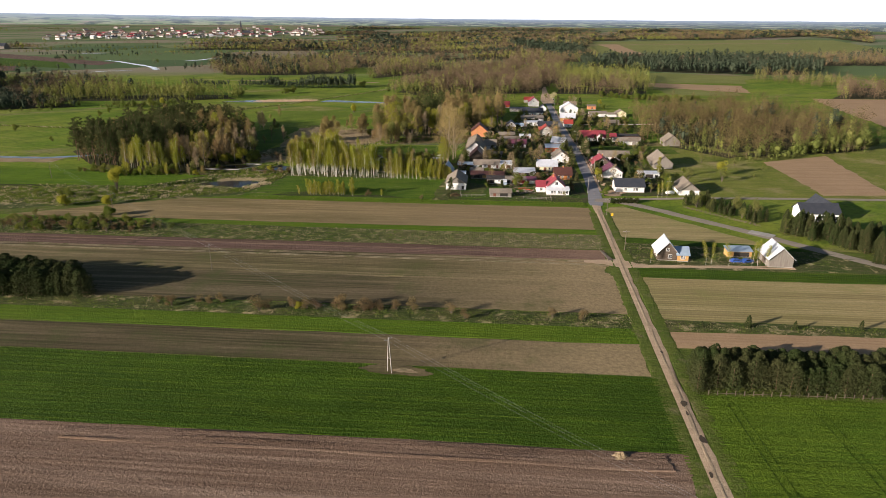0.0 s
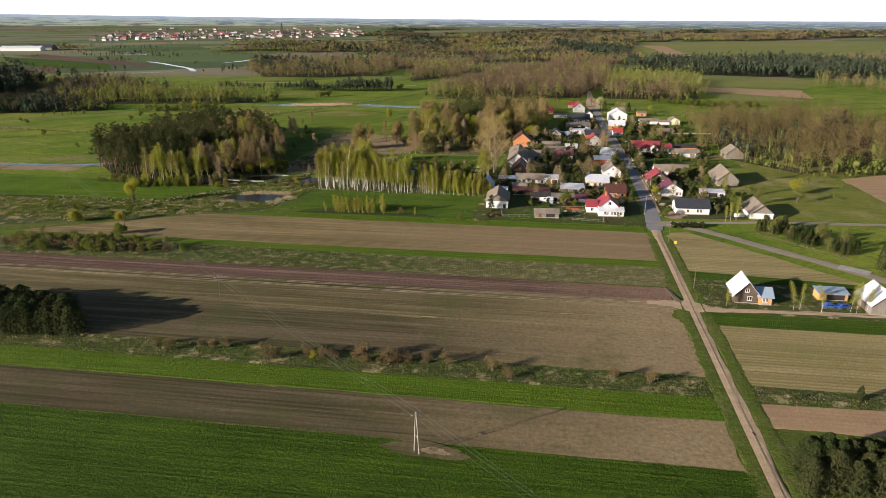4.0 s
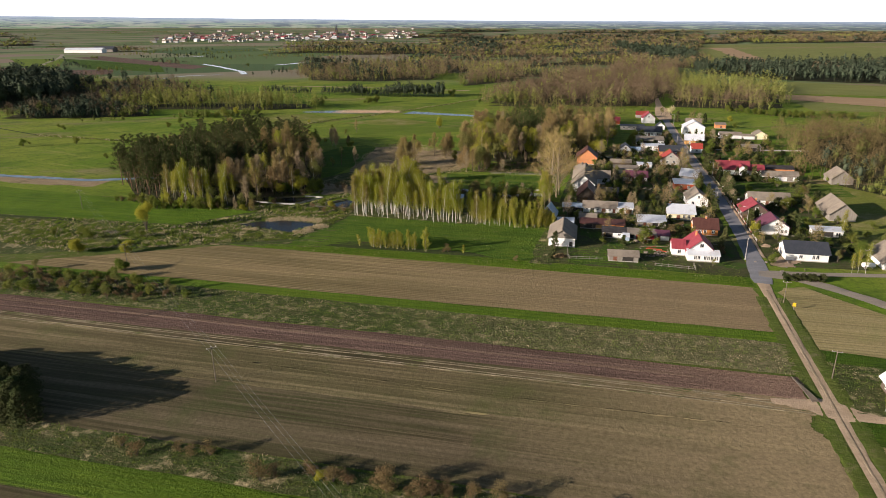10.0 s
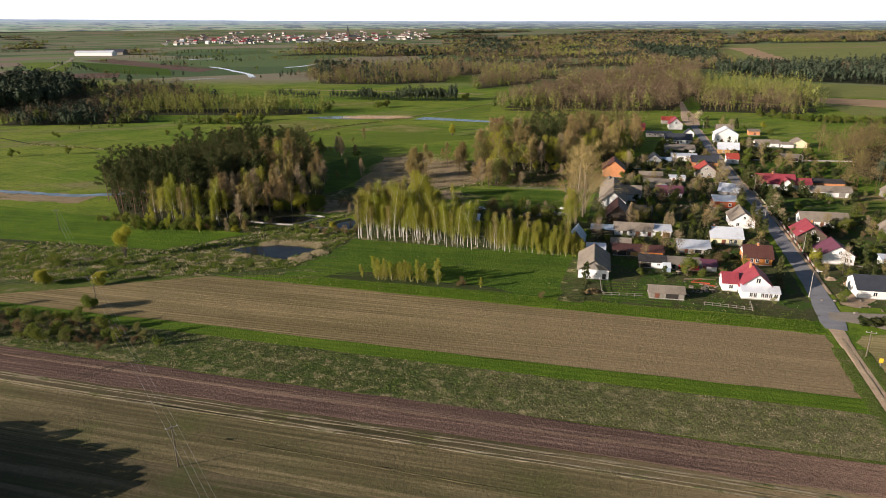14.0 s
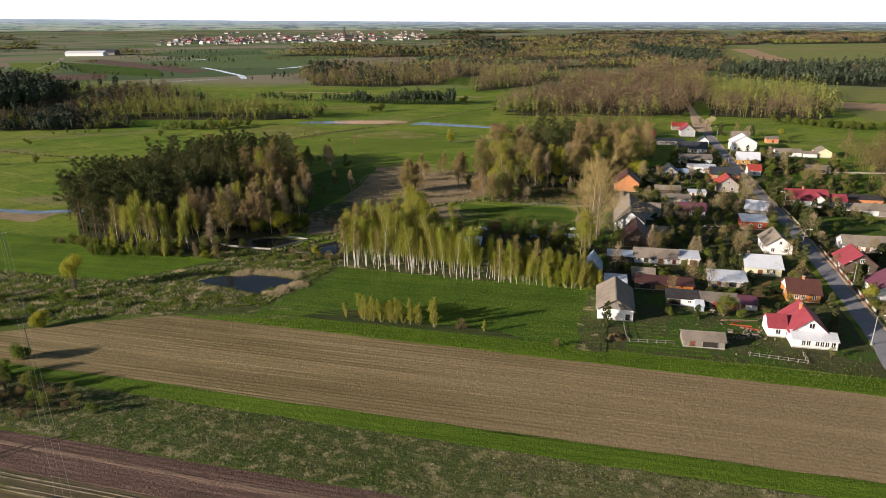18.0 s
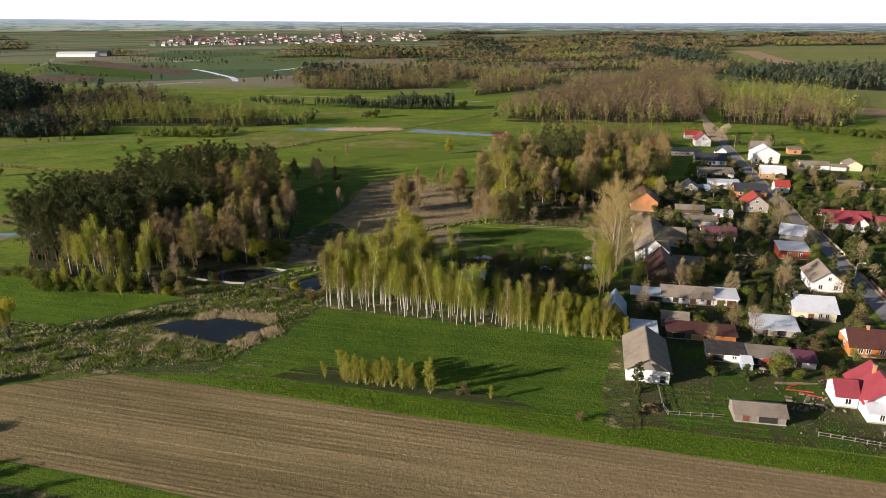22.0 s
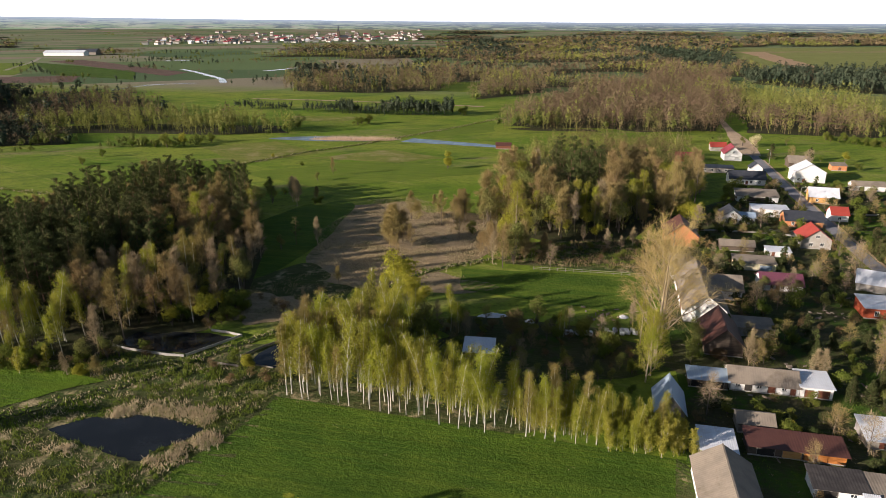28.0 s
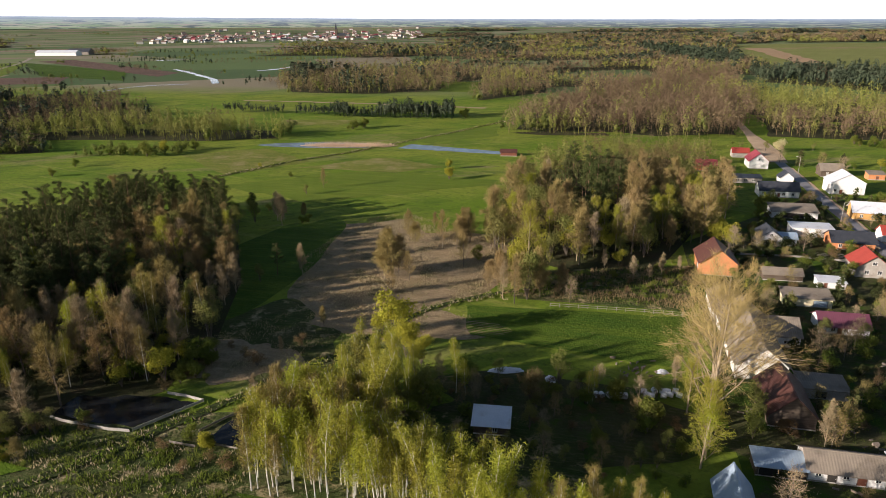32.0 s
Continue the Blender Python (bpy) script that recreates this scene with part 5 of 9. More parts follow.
building("shed", "yellowish shed with grey roof", "shed", (91.5, 420.1), 12.5, 5.5, 2.6, 0.8, M_CREAM, M_ETERNIT, "mono", -12, 0.4, doors=[("f", 9.5, 3.5, 2.0, M_BLUEZINC)], group=G2)
building("shed", "low white shed with two doors", "shed", (107.5, 432.1), 7.6, 4.2, 2.1, 0.5, M_WHITE, M_ZINC, "mono", -12, 0.3, doors=[("f", 2, 0.9, 1.8), ("f", 5.6, 0.9, 1.8)], group=G2)
building("shed", "weathered timber shed with grey roof", "shed", (94.3, 439.0), 11.2, 5.5, 2.1, 1.3, M_WOODDARK, M_ETERNIT, "x", -12, 0.4, group=G2)
building("house", "grey rendered house with bright red roof", "house", (123.6, 440.8), 9.6, 9.5, 3.6, 3.6, M_GREYWALL, M_REDBRIGHT, "y", -12, 0.5, None, [("f", 3, 1.2, 1.1, 1.2), ("f", 6.6, 1.2, 1.1, 1.2), ("f", 4.8, 4.2, 1.2, 1.0)], group=G1)
building("house", "brick bungalow with slate-grey roof", "house", (130.3, 466.3), 13.4, 9, 3.0, 2.6, M_BRICK, M_DARKROOF, "x", -12, 0.6, None, rowwin("f", 3, 2.5, 3.5), group=G1)
building("house", "pale grey-roofed house beside the street", "house", (120.8, 402.5), 8.0, 8.0, 3.0, 2.6, M_GREYWALL, M_ZINC, "x", -30, 0.6, None, group=G1)
building("house", "red brick box house with pale flat roof", "house", (111.5, 382.8), 9.4, 7.8, 3.2, 0.7, M_REDBRICK, M_ZINC, "mono", -12, 0.4, None, [("f", 3, 1.1, 1, 1.2), ("f", 6.5, 1.1, 1, 1.2)], group=G1)
building("shed", "long blank white shed with white roof", "shed", (123.5, 481.0), 14, 6.5, 3.4, 0.4, M_WHITE, M_ZINC, "mono", -12, 0.3, group=G2)
building("house", "white cottage with grey-blue roof", "house", (107.1, 470.6), 7.2, 9, 3.4, 2.6, M_WHITE, M_DARKROOF, "y", -12, 0.5, None, [("f", 2, 1.2, 1, 1.2), ("f", 5, 1.2, 1, 1.2), ("f", 3.6, 3.9, 0.8, 0.8)], group=G1)
building("house", "white side wing with grey-blue roof", "house", (114.2, 470.4), 5.5, 6, 2.8, 1.4, M_WHITE, M_BLUEZINC, "x", -12, 0.4, None, [("f", 3, 1.0, 1, 1.2)], group=G1)
building("shed", "long dark open shed with grey roof", "shed", (127.2, 504.8), 17, 8, 2.8, 1.4, M_WHITE, M_ETERNIT, "mono", -12, 0.5, doors=[("f", 8, 8, 2.3, M_DARK)], group=G2)
building("house", "long white house with slate-blue roof", "house", (136.6, 537.2), 16.5, 9, 3.2, 3.0, M_WHITE, M_DARKROOF, "x", -12, 0.5, None, rowwin("f", 4, 2.4, 3.8), [("f", 8, 1, 2)], group=G1)
building("shed", "long low dark shed with flat roof", "shed", (132.0, 565.2), 17, 6, 2.6, 0.5, M_GREYWALL, M_DARKROOF, "mono", -12, 0.4, None, rowwin("f", 4, 2.4, 3.6, 1.0, 1.2, 0.9), group=G2)
building("house", "white gabled house with red roof at the village end", "house", (156.7, 594.9), 9.4, 12, 4.2, 4.0, M_WHITE, M_REDTILE, "y", -12, 0.5, None, [("f", 4.6, 4.6, 0.8, 0.8)], group=G1)
building("shed", "red-roofed shed beside the village end", "shed", (160.0, 624.7), 9, 7, 2.8, 2.2, M_GREYWALL, M_REDBRIGHT, "x", -12, 0.4, group=G2)
building("house", "small white gabled outbuilding", "house", (157.6, 562.3), 6.1, 6, 2.8, 2.6, M_WHITE, M_DARKROOF, "y", -12, 0.4, group=G1)
building("cottage", "maroon-roofed cottage among the bare trees", "cottage", (127.7, 591.4), 10, 7, 2.8, 2.6, M_REDBRICK, M_REDTILE, "x", -12, 0.4, None, [("f", 6, 1, 1, 1)], group=G1)
# across the street
building("house", "tall plain white house with pale sheet roof", "house", (170.2, 541.0), 14.2, 11, 5.4, 4.0, M_WHITE, M_ZINC, "y", -12, 0.4, None, [("f", 2, 1.3, 0.9, 1.1)], [("f", 4.4, 1.1, 2.1)], group=G1)
building("house", "grey cottage behind the tall white house", "house", (184.3, 575.4), 10.5, 8, 3.2, 2.8, M_WOODDARK, M_ETERNIT, "x", -12, 0.5, None, rowwin("f", 2, 3, 4), group=G1)
building("house", "orange timber house with pale roof", "house", (157.7, 501.6), 11, 9, 3.4, 3.0, M_WOODNEW, M_ZINC, "x", -18, 0.7, None, rowwin("f", 2, 3, 4), group=G1)
building("house", "small white cottage with red roof by the street", "house", (152.0, 473.5), 6.2, 6.5, 3.0, 2.4, M_WHITE, M_REDBRIGHT, "x", -12, 0.4, None, [("f", 3, 1, 1, 1)], group=G1)
building("shed", "little brick shed with pale roof", "shed", (203.2, 567.3), 7.4, 5, 2.8, 0.8, M_BRICK, M_ETERNIT, "mono", -12, 0.4, doors=[("f", 4, 1.2, 1.9)], group=G2)
building("shed", "long white shed with grey roof", "shed", (189.0, 523.3), 14, 6, 2.7, 1.6, M_WHITE, M_ETERNIT, "x", -12, 0.4, doors=[("f", 4, 2, 2, M_DARK)], group=G2)
building("shed", "small white shed with pale door", "shed", (203.4, 519.1), 7, 5, 2.4, 1.0, M_WHITE, M_ETERNIT, "x", -12, 0.4, group=G2)
building("shed", "cream shed with rounded pale gable", "shed", (210.5, 518.8), 8, 9, 3.2, 2.2, M_CREAM, M_ETERNIT, "y", -12, 0.3, group=G2)
building("shed", "dark open shed at the meadow edge", "shed", (184.9, 478.7), 11, 5, 2.6, 0.8, M_WOODGREY, M_ETERNIT, "mono", -12, 0.4, doors=[("f", 6, 5, 2.1, M_DARK)], group=G2)
building("house", "long white house with raspberry-red roof and dormers", "house", (144.2, 415.9), 16.5, 9.5, 3.2, 3.4, M_WHITE, M_REDTILE, "x", -12, 0.6, None, rowwin("f", 4, 2.2, 4.0), chimney=(7, 4.7, 7.6), pitch=0.45, group=G1)
building("house", "white front gable with red roof", "house", (153.0, 411.8), 5.6, 5.5, 3.2, 2.4, M_WHITE, M_REDTILE, "y", -12, 0.4, None, [("f", 2.8, 1.1, 1.2, 1.2)], pitch=0.45, group=G1)
building("house", "low white wing with red roof", "house", (160.6, 412.9), 7.2, 7, 2.8, 2.2, M_WHITE, M_REDTILE, "x", -12, 0.4, pitch=0.45, group=G1)
building("garage", "long shed with black roof and brick end", "garage", (168.9, 417.2), 16, 6, 2.6, 0.7, M_BRICK, M_TAR, "mono", -12, 0.4, group=G2)
building("shed", "long white shed with pale grey roof", "shed", (161.6, 400.4), 17, 7, 2.7, 1.8, M_WHITE, M_ETERNIT, "x", -12, 0.4, doors=[("f", 5, 1.2, 2), ("f", 13, 2.4, 2.2, M_WOODGREY)], group=G2)
building("house", "long white cottage with mossy grey roof", "house", (135.5, 356.0), 16.8, 8, 2.6, 2.4, M_WHITE, M_ETERNIT, "x", -12, 0.5, None, [("f", 11, 1.0, 1.3, 1.2), ("f", 4, 1.0, 1.0, 1.2)], [("f", 7.5, 1.1, 2.0)], group=G1)
building("house", "dark timber house with bright red roof and white windows", "house", (124.3, 336.0), 9.6, 10.5, 3.0, 3.4, M_WOODDARK, M_REDTILE, "y", -12, 0.6, None, [("f", 6.4, 1.0, 1.5, 1.4), ("f", 5, 3.7, 1.0, 1.1), ("l", 4, 1.0, 1.2, 1.3)], chimney=(5.6, 6, 7.2), pitch=0.45, group=G1)
building("house", "white house with plum-coloured roof", "house", (121.6, 314.4), 10, 9.5, 3.2, 3.2, M_WHITE, M_PURPLEROOF, "y", -12, 0.5, None, [("f", 5.4, 3.8, 0.7, 0.9), ("f", 7.6, 1.0, 0.9, 1.1), ("f", 9, 1.0, 0.6, 1.1)], pitch=0.45, group=G1)
building("house", "white bungalow with hipped black roof", "house", (117.2, 285.6), 13.2, 9.5, 3.1, 2.6, M_WHITE, M_DARKROOF, "x", -12, 0.6, None, [("f", 4.6, 1.1, 1.0, 1.1), ("f", 8.6, 1.1, 0.8, 1.3), ("f", 9.8, 1.1, 0.8, 1.3), ("l", 4.5, 1.1, 1, 1.1)], pitch=0.45, group=G1)
building("pavilion", "long white pavilion with pale roof and open front", "pavilion", (139.6, 310.9), 10.5, 4.2, 2.5, 0.5, M_WHITE, M_ZINC, "mono", -12, 0.4, None, rowwin("f", 2, 1.6, 7.2, 0.9, 1.4, 1.0), [("f", 5.2, 3.6, 2.1, M_DARK)], group=G2)
building("barn", "large timber barn with broad grey fibre-cement roof", "barn", (157.0, 331.0), 9.8, 18, 3.0, 4.2, M_WOODGREY, M_ETERNIT, "y", -13, 0.6, group=G2)
building("barn", "small timber barn with grey roof", "barn", (191.5, 391.6), 10, 11, 3.0, 4.0, M_WOODGREY, M_ETERNIT, "y", -12, 0.5, group=G2)
building("barn", "timber barn with pale gable and grey roof", "barn", tuple(W(76.8, 301.8))[:2], 8.8, 14, 2.5, 3.4, M_WHITE, M_ETERNIT, "y", -13.3, 0.6, M_WOODGREY, group=G2)
# the farm by the dirt road
building("house", "dark timber farmhouse with new white sheet roof", "house", (96.8, 196.9), 6.4, 8.2, 3.0, 3.7, M_WOODDARK, M_ZINC, "y", -14, 0.6, None, [("f", 3.1, 3.6, 0.9, 0.9), ("f", 4.0, 1.1, 1.1, 1.1), ("l", 2.5, 1.1, 1, 1.1), ("l", 5.5, 1.1, 1, 1.1)], pitch=0.7, group=G1)
building("house", "fresh pine-boarded wing with bluish sheet roof", "house", (102.9, 195.0), 3.6, 5.6, 2.6, 1.8, M_WOODNEW, M_BLUEZINC, "x", -14, 0.5, None, [("f", 1.4, 1.0, 0.5, 1.2), ("f", 2.2, 1.0, 0.5, 1.2)], pitch=0.7, group=G1)
building("barn", "grey board barn with bright white sheet roof", "barn", (129.9, 185.4), 7.7, 9.4, 3.2, 3.6, M_WOODGREY, M_ZINC, "y", -12, 0.5, M_WOODGREY, doors=[("l", 4.5, 2.6, 2.6, M_WOODDARK)], pitch=0.8, group=G2)
building("shed", "open timber shed with bluish sheet roof", "shed", (121.8, 196.4), 8.0, 3.8, 2.3, 0.5, M_WOODNEW, M_BLUEZINC, "mono", -12, 0.4, doors=[("f", 4.6, 5, 1.9, M_DARK)], group=G2)
building("house", "modern white house with anthracite roof", "house", (173.5, 231.0), 14.5, 9.5, 3.6, 2.9, M_WHITE, M_DARKROOF, "x", -14, 0.6, None, rowwin("f", 2, 3, 3) + [("f", 13, 1, 2, 1.3)], [("f", 9.5, 2.4, 2.4, M_WOODNEW)], group=G1)
building("house", "white cross wing with anthracite roof", "house", (183.5, 234.0), 7, 14, 3.0, 3.6, M_WHITE, M_DARKROOF, "y", -14, 0.5, group=G1)


# ---- trees ----
def crown_of(name, centres, size, mat, **kw):
    v, f = diamonds(centres, size, **kw)
    return mesh_from(name, v, f, mat)


def skeleton_tree(H, r, first, limbs, reach, rise, gen, lean=0.03, taper=0.8, sub=2):
    """Trunk and limbs. Returns their geometry and points along the limbs with their outward ways."""
    pts, k = [], 5
    off = gen.normal(0, lean * H, 2)
    for i in range(k + 1):
        s = i / k
        pts.append((off[0] * s * s, off[1] * s * s + math.sin(s * 5) * lean * H * 0.2, H * s))
    geo = [tube_geo(pts, [r * (1 - taper * (i / k)) + 0.015 for i in range(k + 1)], 5, False)]
    tips, ways = [], []
    for j in range(limbs):
        s = first + (0.97 - first) * ((j + gen.uniform(0, 0.8)) / limbs)
        a = j * 2.4 + gen.uniform(-0.5, 0.5)
        ln = reach * (1.05 - 0.75 * ((s - first) / (1 - first)) ** 1.3) * gen.uniform(0.7, 1.2)
        p = Vector(np.array([np.interp(s * k, range(k + 1), [q[c] for q in pts]) for c in range(3)]))
        d = Vector((math.cos(a), math.sin(a), rise * gen.uniform(0.6, 1.4)))
        d.normalize()
        q1 = p + d * ln * 0.5
        q2 = q1 + (d + Vector((0, 0, 0.25 * rise))).normalized() * ln * 0.5
        rr = r * 0.42 * (1.1 - s)
        geo.append(tube_geo([p, q1, q2], [rr + 0.012, rr * 0.6 + 0.01, 0.008], 3, False))
        for w in np.linspace(0.25, 1.0, 6):
            c = p.lerp(q1, w * 2) if w < 0.5 else q1.lerp(q2, w * 2 - 1)
            tips.append(tuple(c))
            ways.append(tuple(d))
        for _ in range(sub):
            w = gen.uniform(0.4, 0.95)
            c = p.lerp(q1, w * 2) if w < 0.5 else q1.lerp(q2, w * 2 - 1)
            e = (d + Vector(gen.normal(0, 0.6, 3))).normalized()
            m = c + e * ln * 0.45
            geo.append(tube_geo([c, m], [rr * 0.45 + 0.008, 0.006], 3, False))
            for w2 in (0.4, 0.7, 1.0):
                tips.append(tuple(c.lerp(m, w2)))
                ways.append(tuple(e))
    return geo, np.array(tips), np.array(ways)


def welded(geo):
    """Joined stems that share their root ring."""
    v, f = joined(geo)
    seen, to, out = {}, [], []
    for p in v:
        key = tuple(round(q, 4) for q in p)
        if key not in seen:
            seen[key] = len(out)
            out.append(p)
        to.append(seen[key])
    return out, [tuple(to[i] for i in q) for q in f]


def plant(name, label, cat, geo, bark, crown_mesh, group=""):
    if cat in ("bush", "shrub", "hedge", "evergreen"):
        # a small shrub is one body: stems and leaves in one mesh
        v, f = joined(geo)
        n = len(crown_mesh.vertices)
        co = np.empty(3 * n, np.float32)
        crown_mesh.vertices.foreach_get("co", co)
        me = bpy.data.meshes.new(name)
        me.from_pydata([tuple(p) for p in v] + [tuple(p) for p in co.reshape(-1, 3)], [], f + [tuple(i + len(v) for i in p.vertices) for p in crown_mesh.polygons])
        me.materials.append(bark)
        me.materials.append(crown_mesh.materials[0])
        me.polygons.foreach_set("material_index", [0] * len(f) + [1] * len(crown_mesh.polygons))
        me.update()
        bpy.data.meshes.remove(crown_mesh)
        return tagged(new(name, me), label, cat, group)
    root = new(name)
    tagged(root, label, cat, group)
    part("trunk", mesh_from("trunk", *welded(geo), bark, True), None, root)
    part("crown", crown_mesh, None, root)
    return root


def tpl_birch(seed, H, leaves=2050, first=0.27, wide=0.175, name="birch", label="slender white-barked birch with thin yellow-green spring leaves", group="birches"):
    g = np.random.default_rng(seed)
    geo, tips, ways = skeleton_tree(H, 0.0052 * H, first, 17, H * wide, 1.9, g, 0.06, sub=1)
    i = g.integers(0, len(tips), leaves)
    hang = np.abs(g.normal(0, 0.05 * H, leaves))
    c = tips[i] + g.normal(0, 0.030 * H, (leaves, 3)) * np.array([1, 1, 0.9])
    c[:, 2] = np.maximum(c[:, 2] - hang * 0.7, 0.3)
    v, f = diamonds(c, 0.135, lean=np.array([0, 0, -0.35]), aspect=0.5, gen=g)
    return plant(name, label, "tree", geo, M_BIRCHBARK, mesh_from("crown", v, f, M_BIRCHLEAF), group)


def tpl_bare(seed, H, twigs=2300, bark=None, twig=None, name="alder", label="leafless brown alder with fine upright twigs", reach=0.27, width=0.042, rise=1.5, length=1.2, first=0.14, limbs=19, group="bare trees", sub=2, thick=0.012):
    g = np.random.default_rng(seed)
    geo, tips, ways = skeleton_tree(H, thick * H, first, limbs, H * reach, rise, g, 0.02, sub=sub)
    i = g.integers(0, len(tips), twigs)
    mid = np.array([0, 0, H * 0.55])
    out = tips[i] - mid
    out /= np.linalg.norm(out, axis=1, keepdims=True) + 1e-6
    w = out * 0.55 + ways[i] * 0.35 + g.normal(0, 0.5, (twigs, 3)) + np.array([0, 0, 0.12])
    w *= (length * g.uniform(0.5, 1.3, twigs) / np.linalg.norm(w, axis=1))[:, None]
    v, f = spikes(tips[i] + g.normal(0, 0.3, (twigs, 3)), w, width, g)
    return plant(name, label, "tree", geo, bark or M_BARK, mesh_from("crown", v, f, twig or M_TWIG), group)


def tpl_pine(seed, H, needles=3500, first=0.30):
    g = np.random.default_rng(seed)
    geo, tips, ways = skeleton_tree(H, 0.18, first, 18, H * 0.19, 0.45, g, 0.012, sub=1)
    ends = tips[g.permutation(len(tips))[:110]]
    i = g.integers(0, len(ends), needles)
    d = g.normal(size=(needles, 3)) + np.array([0, 0, 0.45])
    d /= np.linalg.norm(d, axis=1, keepdims=True)
    c = ends[i] + d * np.array([0.8, 0.8, 0.6]) * g.uniform(0.4, 1.15, (needles, 1))
    v, f = shell(c, d, 0.155, 0.5, 0.5, g)
    return plant("pine", "tall dark green pine with bare rusty trunk", "tree", geo, M_PINEBARK, mesh_from("crown", v, f, M_PINELEAF), "forest pines")


def tpl_youngpine(seed, H, needles=1900, blunt=2.2, girth=0.21, name="young_pine", label="bushy young pine with bluish green needles", group="planted young pines"):
    """A dense tapering young pine, its tiers of short boughs closed from the ground to the tip."""
    g = np.random.default_rng(seed)
    geo, tips, ways = skeleton_tree(H, 0.11, 0.03, 20, H * 0.22, 0.45, g, 0.012, sub=1)
    h = g.uniform(0.0, 1.0, needles) ** 0.85
    a = g.uniform(0, 6.283, needles)
    lobe = 1 + 0.16 * np.sin(3 * a + g.uniform(0, 6)) + 0.14 * np.sin(h * 30 + 2 * a)
    r = H * girth * (1 - h ** blunt) ** 0.75 * lobe * g.uniform(0.72, 1.06, needles)
    c = np.c_[r * np.cos(a), r * np.sin(a), 0.25 + h * (H - 0.2)]
    out = np.c_[np.cos(a), np.sin(a), np.full(needles, 0.75)]
    v, f = shell(c, out, 0.2, 0.5, 0.7, g)
    return plant(name, label, "tree", geo, M_PINEBARK, mesh_from("crown", v, f, M_YOUNGPINE), group)


def tpl_spruce(seed, H, needles=1000):
    g = np.random.default_rng(seed)
    geo, tips, ways = skeleton_tree(H, 0.14, 0.06, 26, H * 0.24, -0.12, g, 0.004, sub=1)
    i = g.integers(0, len(tips), needles)
    c = tips[i] + g.normal(0, 0.16, (needles, 3))
    return plant("spruce", "dark conical spruce in a garden", "tree", geo, M_PINEBARK, crown_of("crown", c, 0.26, M_PINELEAF, gen=g), "spruces")


def tpl_bush(seed, H, R, leaves, mat, name, label, size=0.2, bark=None, cat="tree", group="", lobes=9, low=None):
    """Leafy lobes on their own stems: from near the ground on a bush, higher up on a tree (low: the lowest lobe, of the height)."""
    g = np.random.default_rng(seed)
    low = low or (0.45 if cat == "tree" else 0.24)
    geo, cs, ds = [], [], []
    for k in range(lobes):
        a, rr = k * 2.4, R * 0.62 * math.sqrt(g.uniform(0.05, 1))
        top = np.array([rr * math.cos(a), rr * math.sin(a), H * (low + (0.84 - low) * ((k * 0.618 + 0.1 * g.random()) % 1.0))])
        mid = top * np.array([0.45, 0.45, 0.5])
        geo.append(tube_geo([(0, 0, -0.4), (0, 0, 0.05), tuple(mid), tuple(top)], [0.045 * H / 4 + 0.02, 0.035 * H / 4 + 0.02, 0.02 * H / 4 + 0.012, 0.008], 4, False))
        n = int(leaves * 1.35) // lobes
        d = g.normal(size=(n, 3))
        d /= np.linalg.norm(d, axis=1, keepdims=True)
        rad = R * g.uniform(0.38, 0.58) * g.uniform(0.55, 1.05, (n, 1))
        cs.append(top + d * rad * np.array([1, 1, 0.25 * H / R + 0.45]))
        ds.append(d)
    c = np.concatenate(cs)
    c[:, 2] = np.maximum(c[:, 2], 0.15)
    v, f = shell(c, np.concatenate(ds), size, 0.55, 0.6, g)
    return plant(name, label, cat, geo, bark or M_BARK, mesh_from("crown", v, f, mat), group)


T_BIRCH = [tpl_birch(11, 14.5), tpl_birch(12, 12.5), tpl_birch(13, 16.0), tpl_birch(14, 13.5)]
T_THINBIRCH = [tpl_bare(17, 14.5, 1700, M_BIRCHBARK, M_BIRCHTWIG, "birch", "white-stemmed birch with budding brownish crown", 0.17, 0.03, 2.0, 0.9, 0.3, 15, "birches", 1, 0.0075), tpl_bare(18, 12.5, 1500, M_BIRCHBARK, M_BIRCHTWIG, "birch", "white-stemmed birch with budding brownish crown", 0.18, 0.03, 1.8, 0.9, 0.28, 15, "birches", 1, 0.0075)]
SAPLING = ("birch_sapling", "bushy young birch sapling with yellow-green leaves", "birch saplings")
T_SAPLING = [tpl_birch(15, 6.5, 1500, 0.04, 0.33, *SAPLING), tpl_birch(16, 5.5, 1300, 0.04, 0.31, *SAPLING)]
T_YBIRCH = [tpl_birch(18, 13.0, 2300, 0.10, 0.17), tpl_birch(19, 11.5, 2100, 0.12, 0.18)]
T_ALDER = [tpl_bare(21, 14), tpl_bare(22, 16), tpl_bare(23, 12)]
T_GREY = [tpl_bare(24, 13, 2000, twig=M_GREYTWIG, bark=M_PALEBARK, label="leafless grey tree with pale branches"), tpl_bare(25, 11, 1800, twig=M_GREYTWIG, bark=M_PALEBARK, label="leafless grey tree with pale branches")]
T_POPLAR = [tpl_bare(26, 25, 4600, M_PALEBARK, M_PALETWIG, "poplar", "huge leafless poplar with sunlit pale branches", 0.5, 0.022, 1.1, 2.2, 0.08, 24, "bare trees", 4, 0.016), tpl_bare(29, 24, 4200, M_PALEBARK, M_PALETWIG, "poplar", "huge leafless poplar with sunlit pale branches", 0.46, 0.022, 1.2, 2.2, 0.1, 22, "bare trees", 4, 0.016)]
T_YPOPLAR = [tpl_bare(30, 15, 3000, M_PALEBARK, M_BIRCHLEAF, "poplar", "pale-branched poplar with first yellow-green leaves", 0.34, 0.05, 1.5, 0.6, 0.1, 20, "bare trees", 3, 0.014)]
